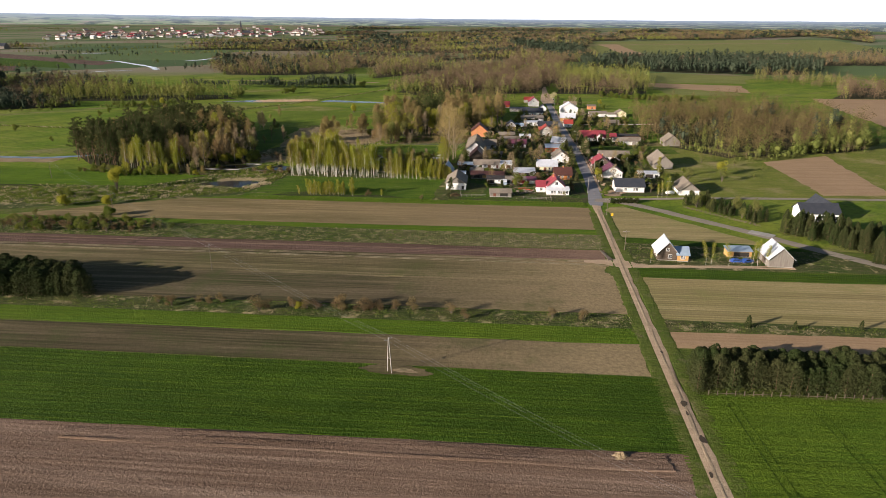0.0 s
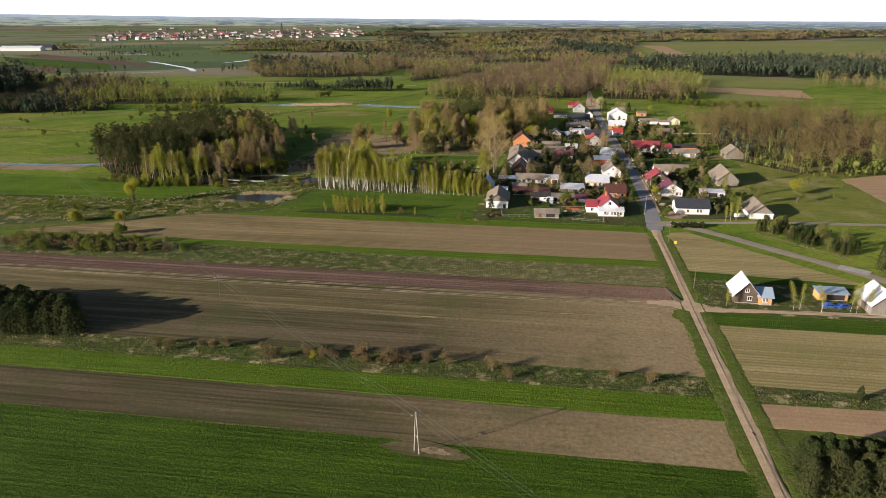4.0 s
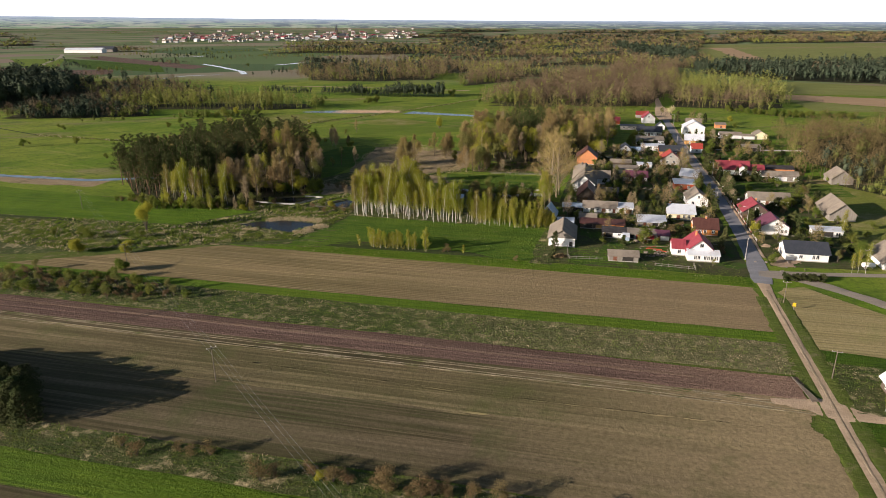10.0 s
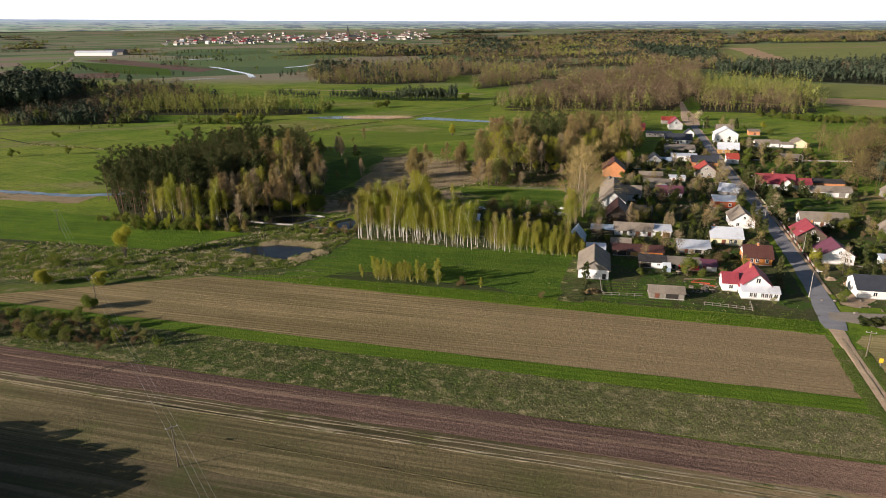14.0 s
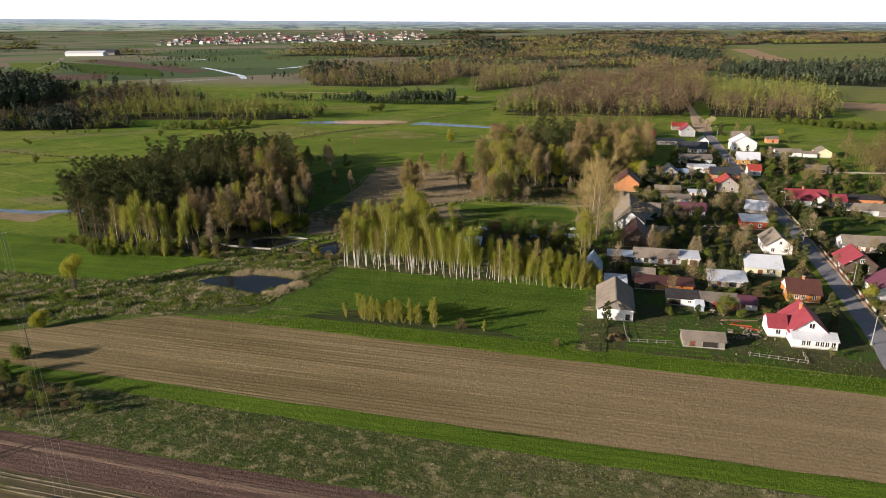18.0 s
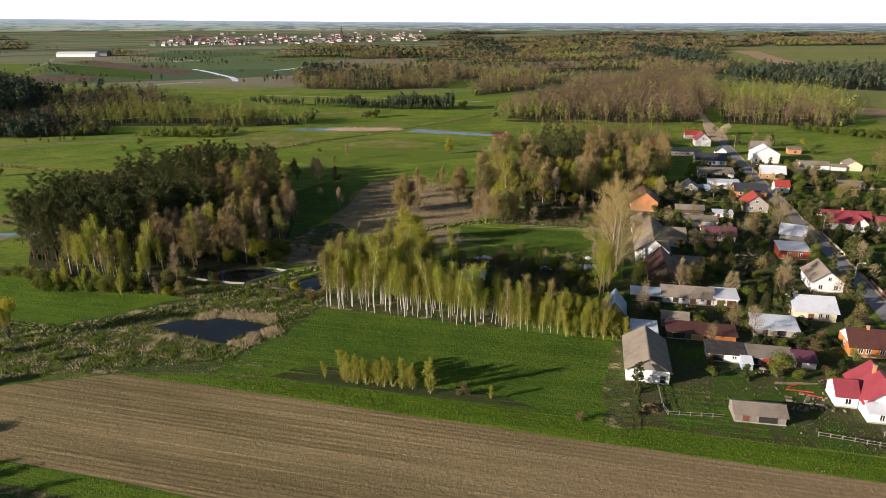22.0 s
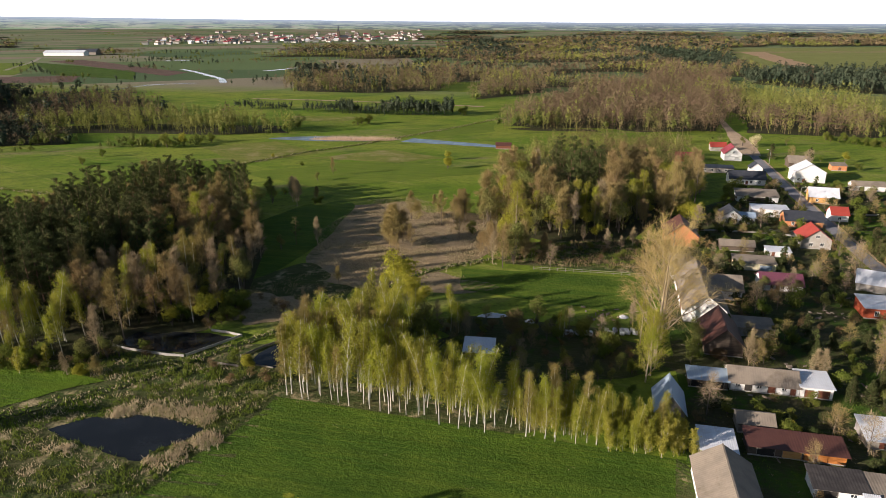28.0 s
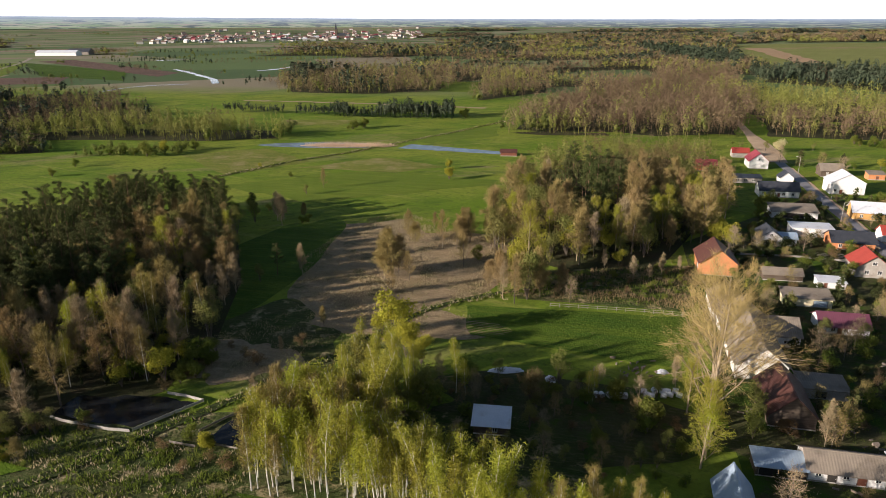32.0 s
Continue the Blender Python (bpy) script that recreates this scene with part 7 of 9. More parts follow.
for u, v, t, s in ((45, 348, T_SPRUCE, 1.3), (47.5, 350, T_SPRUCE, 1.2), (43, 399, T_SPRUCE, 1.2), (46, 402, T_SPRUCE, 1.3), (44, 407, T_SPRUCE, 1.2), (40, 331, T_WILLOW, 0.55), (62, 322, T_FRUIT, 1.2), (73, 331, T_BIRCH, 0.8), (66, 296.5, T_BIRCH, 0.62), (68, 297, T_BIRCH, 0.6), (70, 296.6, T_BIRCH, 0.6), (78, 286, T_SPRUCE, 1.2), (84, 284, T_YPINE, 1.1), (41, 665, T_BLOSSOM, 1.0), (26, 425, T_FRUIT, 1.6), (29, 430, T_FRUIT, 1.5), (30, 395, T_OLIVE, 0.6), (86, 325, T_OLIVE, 0.7), (84, 338, T_GREEN, 0.9), (90, 350, T_GREEN, 0.8), (104, 330, T_OLIVE, 0.6)):
    grow(t, *W(u, v)[:2], s, gv)
for x, y in scatter(uvpoly((-47, 322), (-31, 322), (-31.5, 327), (-46, 328)), 1.7, gv):
    grow(T_SAPLING, x, y, 1.05, gv)
for x, y, t, s in ((144.3, 435.7, T_SPRUCE, 1.1), (144.6, 432, T_SPRUCE, 0.9), (147.5, 433, T_SPRUCE, 1.0), (146, 422, T_SPRUCE, 1.6), (142.5, 426, T_SPRUCE, 1.3), (149, 425, T_YPINE, 1.0), (131.3, 431, T_FRUIT, 1.9), (159.3, 529, T_GREEN, 0.9), (218, 568, T_GREEN, 1.2), (85, 428, T_WILLOW, 0.55), (135.3, 398.5, T_YPINE, 0.9), (138, 396, T_YPINE, 1.0), (151, 406, T_YPINE, 0.9), (96, 393.7, T_FRUIT, 1.3), (68.6, 355.7, T_GREY, 0.75), (81.5, 351.6, T_GREY, 0.7), (83.2, 350.8, T_GREY, 0.7), (56.3, 336.8, T_GREEN, 1.0), (84, 341, T_YPINE, 0.8), (91, 339.7, T_SPRUCE, 0.9), (93, 338, T_YPINE, 0.75), (64, 334, T_GREEN, 0.8), (66.4, 329, T_WILLOW, 0.4), (73.6, 329, T_FRUIT, 1.2), (76.8, 323, T_FRUIT, 1.0), (92, 318.7, T_GREEN, 0.8), (186, 600, T_SPRUCE, 1.2), (196, 596, T_FRUIT, 1.3), (205, 593, T_YPINE, 1.0), (210, 591, T_GREEN, 1.0), (192, 570, T_FRUIT, 1.2), (178, 606, T_FRUIT, 1.3), (222, 588, T_WILLOW, 0.6), (214, 640, T_OLIVE, 0.6), (186, 640, T_OLIVE, 0.6)):
    grow(t, x, y, s, gv)
for x, y in ((142.1, 427.6), (138.0, 411.5), (133.7, 396.9), (125.4, 385.8), (134.3, 383.4), (132.9, 375.1), (132.4, 369.2), (123.9, 371.3), (117.6, 353.0), (116.4, 344.7), (157.6, 401.0), (153.9, 403.5), (160.0, 400.9), (136.2, 319.5), (137.5, 324.9), (135.9, 314.4), (126.5, 330.7), (120.9, 314.6), (106.2, 309.8)):
    if clear(x, y, 0.6):
        grow(T_SPRUCE, x, y, 0.85, gv, 0.3)
for x, y in ((88.2, 318.1), (90.5, 318.1), (92.7, 318.0), (95.8, 318.8)):
    if clear(x, y, 0.5):
        grow(T_HEDGE, x, y, 1.1, gv, 0.2)
for x, y in ((91.7, 343.5), (87.6, 340.4), (94.1, 341.9), (101.1, 364.1), (112.6, 360.2), (84.8, 357.2)):
    if clear(x, y, 0.8):
        grow(T_YPINE, x, y, 0.7, gv, 0.25)
for x, y in ((126.6, 336.6), (109.8, 364.0), (119.7, 407.0), (99.4, 402.6), (160.7, 362.8), (162.9, 387.0)):
    if clear(x, y, 0.8):
        grow(T_GREEN, x, y, 1.2, gv, 0.25)
for x, y, t, s in ((-23, 442, T_ALDER, 0.72), (-21, 444, T_ALDER, 0.6), (-17.5, 479, T_ALDER, 0.7), (2, 479, T_ALDER, 0.75), (5, 477, T_ALDER, 0.7), (-8.5, 494, T_ALDER, 0.6), (-84, 512, T_PINE, 0.65), (-73, 506, T_GREY, 0.9), (-71, 508, T_GREY, 0.8), (-62, 502, T_GREEN, 1.0), (-60, 503, T_GREEN, 0.9), (-3, 574.5, T_WILLOW, 0.75), (7, 798, T_WILLOW, 0.8), (64, 725, T_GREEN, 1.8), (-73, 744, T_GREEN, 1.2), (-67, 746, T_GREEN, 1.4), (-79, 742, T_GREEN, 1.0)):
    grow(t, x, y, s, gv)
for k in range(15):
    grow(T_HEDGE, 163.6 + k * 1.36, 486.7 - k * 0.5, 1.7, gv, 0.08)
for k in range(7):
    grow(T_HEDGE, 79.5 + k * 0.85, 319.8 - k * 0.18, 0.9, gv, 0.1)
for x, y in scatter([(247, 655), (283, 618), (330, 606), (335, 618), (290, 634), (252, 670)], 4.2, gv):
    grow(T_GREEN, x, y, 0.85, gv, 0.35)
for k in range(9):
    for j in range(2):
        grow(T_HEDGE, *W(44 + k * 1.35 + gv.normal(0, 0.1), 285.3 + j * 1.4 + k * 0.15)[:2], 1.0, gv, 0.1)
for k in range(16):
    grow(T_HEDGE, *W(50 + k * 1.3, 424.5)[:2], 1.3, gv, 0.1)
for k in range(12):
    grow(T_HEDGE, *W(46 + k * 1.5, 452.5)[:2], 1.5, gv, 0.1)


# ---- far woods: real leaves, joined ----
def core_of(rx, rz, cz, gen):
    """The dense inside of a crown, which the outer sprays hide: an uneven low body."""
    g = (1 + math.sqrt(5)) / 2
    P = np.array([(-1, g, 0), (1, g, 0), (-1, -g, 0), (1, -g, 0), (0, -1, g), (0, 1, g), (0, -1, -g), (0, 1, -g), (g, 0, -1), (g, 0, 1), (-g, 0, -1), (-g, 0, 1)]) / 1.9
    T = np.array([(0, 11, 5), (0, 5, 1), (0, 1, 7), (0, 7, 10), (0, 10, 11), (1, 5, 9), (5, 11, 4), (11, 10, 2), (10, 7, 6), (7, 1, 8), (3, 9, 4), (3, 4, 2), (3, 2, 6), (3, 6, 8), (3, 8, 9), (4, 9, 5), (2, 4, 11), (6, 2, 10), (8, 6, 7), (9, 8, 1)])
    P = P * gen.uniform(0.75, 1.15, (12, 1)) * np.array([rx, rx, rz]) + np.array([0, 0, cz])
    return P, T


# half width and half height of the crown, its middle, number of boughs, length and width of the sprays
CROWNS = {"pine": (2.4, 5.0, 8.4, 11, 0.75, 0.7), "birch": (1.7, 5.6, 7.2, 12, 0.58, 0.4), "green": (3.2, 3.9, 4.4, 10, 0.7, 0.6), "bare": (3.9, 5.6, 6.9, 16, 0.6, 0.4), "fir": (2.9, 5.2, 5.2, 13, 0.7, 0.6)}


def clump(gen, kind, n, size):
    """One tree of a far wood: tufts of sprays on several boughs round a small dense inside, and a stem."""
    rx, rz, cz, boughs, ln, asp = CROWNS[kind]
    n = int(n * 1.5) if kind == "bare" else n
    b = gen.normal(size=(boughs, 3))
    b /= np.linalg.norm(b, axis=1, keepdims=True)
    b *= gen.uniform(0.45, 0.85, (boughs, 1))
    b[0] = (0, 0, 0.75)
    k = gen.integers(0, boughs, n)
    d = gen.normal(size=(n, 3)) + b[k] * 0.9 + np.array([0, 0, 0.15])
    d /= np.linalg.norm(d, axis=1, keepdims=True)
    big = gen.uniform(0.3, 0.6, boughs)[k][:, None]
    c = b[k] + d * big * gen.uniform(0.35, 1.05, (n, 1))
    d = c / (np.linalg.norm(c, axis=1, keepdims=True) + 1e-6) * 0.75 + d * 0.4
    d /= np.linalg.norm(d, axis=1, keepdims=True)
    c = c * np.array([rx, rx, rz]) + np.array([0, 0, cz])
    if kind == "bare":
        h = n * 3 // 5
        v, f = shell(c[:h], d[:h], size * ln * 0.85, 0.55, 0.2, gen)
        way = d[h:] * np.array([0.8, 0.8, 0.6]) + gen.normal(0, 0.25, (n - h, 3)) + np.array([0, 0, 0.4])
        v2, f2 = spikes(c[h:] - way * 0.4, way * (size * 1.5 * gen.uniform(0.6, 1.3, (n - h, 1))), 0.13 * size, gen)
        v, f = np.concatenate([v, v2]), np.concatenate([f, f2 + len(v)])
    else:
        v, f = shell(c, d, size * ln, asp, 0.25, gen)
    if kind in ("pine", "green", "fir"):
        core = core_of(rx * 0.46, rz * 0.5, cz - 0.6, gen)
        v, f = np.concatenate([v, core[0]]), np.concatenate([f, core[1] + len(v)])
    stems = np.array([[-0.12, 0, 0], [0.12, 0, 0], [0, 0, 8.0], [0, -0.12, 0], [0, 0.12, 0], [0, 0, 8.0]])
    v[:, 2] = np.maximum(v[:, 2], 0.05)
    return np.concatenate([v, stems]), np.concatenate([f, np.array([[0, 1, 2], [3, 4, 5]]) + len(v)])


def far_wood(name, label, pts, kind, mat, n, size, gen, s=1.0, scale=(1, 1), tall=None):
    if len(pts) == 0:
        return None
    vs, fs, o = [], [], 0
    lib = [clump(gen, kind, n, size) for _ in range(16)]
    rise = far_rise(pts[:, 0], pts[:, 1])
    tall = np.ones(len(pts)) if tall is None else tall
    for (x, y), zz, hh in zip(pts, rise, tall):
        v, f = lib[int(gen.integers(0, 16))]
        a, k, wide = gen.uniform(0, 6.28), s * hh * gen.uniform(0.6, 1.25), scale[0] * gen.uniform(0.8, 1.3)
        c, sn = math.cos(a) * k * wide, math.sin(a) * k * wide
        w = np.empty_like(v)
        w[:, 0], w[:, 1], w[:, 2] = v[:, 0] * c - v[:, 1] * sn + x, v[:, 0] * sn + v[:, 1] * c + y, v[:, 2] * k * scale[1] + zz
        vs.append(w)
        fs.append(f + o)
        o += len(v)
    return tagged(new(name, mesh_from(name, np.concatenate(vs), np.concatenate(fs), mat)), label, "wood", kind="stuff")


gf = np.random.default_rng(303)
# far bare crowns paler and greyer: distance haze put into the base colour
M_FARBARE = foliage("hazy_far_bare_crowns", (0.190, 0.134, 0.086), (0.142, 0.100, 0.067), (0.180, 0.146, 0.074), 0.0, 0.5)
M_MIDBARE = foliage("olive_brown_bare_crowns", (0.158, 0.114, 0.056), (0.118, 0.087, 0.045), (0.165, 0.140, 0.048), 0.0, 0.5)
# birch tones lifted to carry the haze over distance
M_FARBIRCH = foliage("hazy_far_birch_crowns", (0.285, 0.312, 0.072), (0.215, 0.240, 0.060), (0.232, 0.212, 0.076), 0.2, 0.5)
far_wood("undergrowth", "dark evergreen undergrowth in the pond wood", scatter([(-174, 428), (-147, 381), (-112, 372), (-92, 368), (-72, 386), (-70, 432), (-84, 474), (-96, 508), (-136, 518), (-158, 478)], 4.4, gf, 0.5), "fir", M_YOUNGPINE, 120, 0.42, gf, 0.42)
far_wood("undergrowth", "low brushwood under the bare wood", scatter([(14, 466), (32, 456), (54, 456), (88, 476), (108, 507), (118, 543), (34, 543), (16, 492)], 4.6, gf, 0.5), "green", M_OLIVELEAF, 110, 0.4, gf, 0.36)
gp = np.random.default_rng(92)
for x, y, t, k in ((-102, 389, T_WILLOW, 0.7), (-110, 390, T_GREEN, 1.3), (-82, 391, T_WILLOW, 0.6), (-95, 397, T_WILLOW, 0.75), (-74, 402, T_WILLOW, 0.6), (-16, 395, T_WILLOW, 0.95), (-13, 391, T_WILLOW, 0.7), (1.5, 381, T_GREEN, 1.4), (-7, 369, T_GREEN, 1.5), (37, 363, T_GREEN, 1.2), (-109, 432, T_BIRCH, 1.15), (-121, 424, T_BIRCH, 1.1)):
    grow(t, x, y, k, gp)
gp = np.random.default_rng(91)
grow(T_WILLOW, 184.4, 311.5, 0.85, gp)
for x, y, k in ((189, 340, 0.6), (203, 330, 0.4), (212, 318, 0.35), (196, 300, 0.3), (232, 352, 0.4)):
    grow(T_OLIVE, x, y, k, gp)
# needles pushed towards blue, haze painted into the far pines
M_FARPINE = foliage("hazy_far_pine_crowns", (0.042, 0.062, 0.040), (0.060, 0.080, 0.047), (0.072, 0.084, 0.052), 0.0, 0.4)
M_FARGREEN = foliage("far_green_crowns", (0.150, 0.185, 0.044), (0.205, 0.225, 0.056), (0.135, 0.155, 0.045), 0.2, 0.5)
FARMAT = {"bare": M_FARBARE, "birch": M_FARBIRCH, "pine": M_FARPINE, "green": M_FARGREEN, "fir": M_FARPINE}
TAKEN = []


def belt(label, poly, mix, step=6.0, n=92, size=0.8, s=1.15, near=False):
    """A far wood inside an outline, of one or several kinds of trees, thinned unevenly."""
    TAKEN.append(poly)
    cx, cy = np.mean([p[0] for p in poly]), np.mean([p[1] for p in poly])
    rim = []
    for (x0, y0), (x1, y1) in zip(poly, poly[1:] + poly[:1]):
        for w in np.linspace(0, 1, max(3, int(math.hypot(x1 - x0, y1 - y0) / 12)), endpoint=False):
            q = (0.86 if near else 0.93) + 0.06 * noise.noise(Vector((x0 * 0.05 + w * 6, y0 * 0.05 - w * 5, 1.0)))
            rim.append((cx + (x0 + (x1 - x0) * w - cx) * q, cy + (y0 + (y1 - y0) * w - cy) * q, 0.22 + 0.02 * (len(TAKEN) % 5)))
    if s > 0.86 and step < 8:
        # litter under the belt, with the trees' shade in its dark colour
        tagged(new("wood_floor", mesh_from("wood_floor", rim, [tuple(range(len(rim)))], M_LITTER)), "leaf litter under the far trees, darkened as tree shade", "ground", kind="structure")
    pts = scatter(poly, step, gf, 0.5)
    mix = mix if isinstance(mix, dict) else {mix: 1.0}
    kinds, share = list(mix), np.cumsum(list(mix.values()))
    patch = np.array([noise.noise(Vector((x / 38.0, y / 38.0, 5.0))) for x, y in pts])
    pick = np.searchsorted(share / share[-1], np.clip(0.5 + patch * 0.75 + gf.normal(0, 0.2, len(pts)), 0.001, 0.999))
    reach = min(11.0, 0.12 * math.sqrt(len(pts)) * step)
    bend = np.array([(noise.noise(Vector((x / 24.0, y / 24.0, 31.0))), noise.noise(Vector((x / 24.0, y / 24.0, 47.0)))) for x, y in pts]).reshape(-1, 2)
    tall = np.array([1.0 + 0.42 * noise.noise(Vector((x / 30.0, y / 30.0, 63.0))) for x, y in pts])
    thin = gf.random(len(pts)) > 0.07
    pts = pts + bend * reach * 1.6
    for k, kind in enumerate(kinds):
        mine = (pick == k) & thin
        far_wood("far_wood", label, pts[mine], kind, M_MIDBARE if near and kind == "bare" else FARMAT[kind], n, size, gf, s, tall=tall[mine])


belt("pale green young birch wood", [(-330, 735), (-312, 702), (-255, 702), (-170, 692), (-116, 701), (-128, 737), (-270, 755)], {"birch": 0.75, "green": 0.1, "bare": 0.15}, 5.0)
belt("brown leafless wood behind the birches", [(-388, 748), (-335, 740), (-250, 757), (-235, 790), (-310, 860), (-350, 935), (-466, 890)], {"pine": 0.2, "bare": 0.5, "birch": 0.3}, 6.5)
belt("dark pine wood at the meadow edge", [(-660, 900), (-470, 700), (-384, 736), (-400, 800), (-480, 930)], "pine", 6.5, s=1.75)
belt("dark leafless trees before the pine wood", [(-400, 740), (-330, 735), (-300, 700), (-318, 655), (-372, 660)], {"pine": 0.45, "bare": 0.35, "green": 0.2}, 7.0, s=0.85)
belt("dark mixed wood at the meadow edge", [(-392, 646), (-300, 648), (-255, 655), (-270, 682), (-318, 700), (-335, 735), (-392, 742)], {"fir": 0.62, "bare": 0.23, "green": 0.15}, 4.8, s=0.9)
belt("fresh green shrubs by the meadow", [(-232, 640), (-165, 645), (-172, 672), (-225, 668)], {"green": 1.0}, 5.5, s=0.62)
belt("low green shrubs in the meadow", [(-300, 622), (-262, 630), (-268, 642), (-305, 634)], {"green": 1.0}, 7, s=0.5)
belt("short dark pine row", [(-205, 840), (-150, 826), (-148, 836), (-203, 852)], "pine", 4.0, s=0.6)
belt("narrow dark pine shelter belt", [(-132, 815), (-28, 788), (0, 783), (2, 798), (-28, 806), (-130, 830)], "pine", 3.1, s=0.8)
belt("brown leafless wood beyond the river meadow", [(-190, 1000), (-95, 975), (-6, 1000), (0, 1190), (-60, 1260), (-240, 1175)], {"green": 0.12, "bare": 0.58, "birch": 0.2, "pine": 0.1}, 7.0, 44, 1.05)
belt("tall brown leafless wood beyond the fish ponds", [(35, 722), (62, 710), (100, 706), (137, 686), (193, 690), (218, 744), (250, 812), (300, 960), (372, 1150), (268, 1112), (182, 990), (112, 892), (60, 805)], {"green": 0.05, "birch": 0.17, "bare": 0.78}, 6.4, 90, 0.8, 1.3)
belt("leafing birches along the wood edge", [(36, 716), (62, 704), (112, 699), (108, 710), (60, 722)], {"birch": 0.8, "green": 0.2}, 6.5, 80, 0.7, 1.15)
belt("brown and green trees by the meadow lane", [(20, 905), (102, 975), (112, 1028), (36, 1018)], {"green": 0.25, "bare": 0.75}, 6.5)
belt("rows of yellow-green planted birches", [(240, 790), (325, 705), (385, 845), (292, 958), (246, 878)], {"birch": 0.85, "bare": 0.15}, 5.4, 60, 0.8, 1.25)
belt("brown leafless wood beside the lane", [(206, 690), (291, 664), (312, 680), (324, 702), (240, 785), (228, 735)], {"birch": 0.45, "bare": 0.5, "green": 0.05}, 6.4)
belt("dark pine wood behind the birches", [(368, 1070), (440, 940), (585, 850), (638, 858), (772, 1042), (657, 1180), (420, 1200)], {"pine": 0.9, "bare": 0.1}, 7.5, 40, 1.1)
belt("dark pine wood before the fields", [(421, 1816), (400, 1300), (446, 1304), (520, 1450), (560, 1640), (501, 2054)], {"pine": 1.0}, 11.0, 26, 1.9)
belt("olive-brown leafless wood behind the gardens", [(199, 453), (200, 392), (215, 352), (248, 357), (292, 363), (322, 376), (345, 430), (352, 487), (345, 535), (310, 556), (230, 522)], {"green": 0.12, "bare": 0.70, "birch": 0.13, "pine": 0.05}, 5.6, 170, 0.5, 1.15, True)
belt("fresh green trees on the wood edge", [(222, 349), (292, 356), (318, 372), (345, 425), (337, 428), (288, 366), (225, 360)], {"green": 0.85, "birch": 0.15}, 6.5, 190, 0.5, 1.05)
belt("tall yellow-green trees at the wood corner", [(272, 350), (306, 360), (330, 388), (320, 400), (268, 366)], {"green": 0.75, "birch": 0.25}, 7.5, 210, 0.55, 1.35)
belt("slender birches on the wood edge", [(192, 392), (212, 348), (224, 352), (204, 396)], {"birch": 1.0}, 5.0, 150, 0.45, 0.9)
belt("leafy shrubs along the wood edge", [(190, 398), (208, 346), (226, 343), (294, 351), (322, 368), (350, 428), (340, 430), (312, 376), (288, 362), (222, 356), (202, 398)], {"green": 0.6, "bare": 0.4}, 3.6, 150, 0.42, 0.5)
belt("thin trees beyond the field strip", [(500, 800), (520, 815), (600, 745), (540, 662), (515, 700)], {"bare": 0.5, "birch": 0.5}, 9.0)
belt("brown wood beyond the pinkish field", [(462, 600), (575, 575), (660, 660), (564, 701)], {"bare": 0.8, "birch": 0.2}, 7.5)
belt("green shrubs along the lane meadow", [(260, 640), (330, 620), (335, 632), (262, 650)], "green", s=0.45)
belt("mixed leafless wood behind the brick house", [(31, 545), (122, 545), (128, 625), (84, 640), (45, 592)], {"green": 0.18, "birch": 0.30, "bare": 0.52}, 6.0, 230, 0.42, 1.2, True)
belt("leafless shrubs near the gardens", [(96, 655), (180, 640), (182, 660), (100, 690)], {"green": 0.5, "bare": 0.5}, 8, s=0.45)

# wide forest to the horizon, with clearings left by two scales of noise
def wooded(x, y):
    n = noise.noise(Vector((x / 330.0, y / 200.0, 3.7))) + 0.5 * noise.noise(Vector((x / 120.0, y / 75.0, 9.1)))
    side = x / (0.45 * y)
    bias = -0.27 + 0.50 * min(1.0, max(0.0, (side + 0.36) / 0.45))
    if y > 2400:
        bias -= 0.2
    return n + bias


KEEPOUT = TAKEN + [[(-1250, 2350), (-150, 2500), (-150, 3250), (-1500, 3150)], [(450, 1190), (590, 1150), (1300, 1300), (1700, 2250), (809, 2200), (570, 1642)], [(-30, 700), (30, 690), (30, 812), (-130, 840), (-160, 760)], [(-30, 960), (30, 975), (40, 1125), (-25, 1125)], [(320, 740), (450, 580), (700, 560), (640, 850), (430, 940)],
           [(-1500, 1000), (-245, 1000), (-262, 1560), (-620, 1760), (-1100, 2120), (-1500, 2000)], [(-1400, 3150), (-60, 3350), (0, 4250), (-1500, 4000)], [(100, 960), (145, 960), (150, 1030), (112, 1040)], [(140, 1110), (185, 1115), (200, 1225), (150, 1225)]]
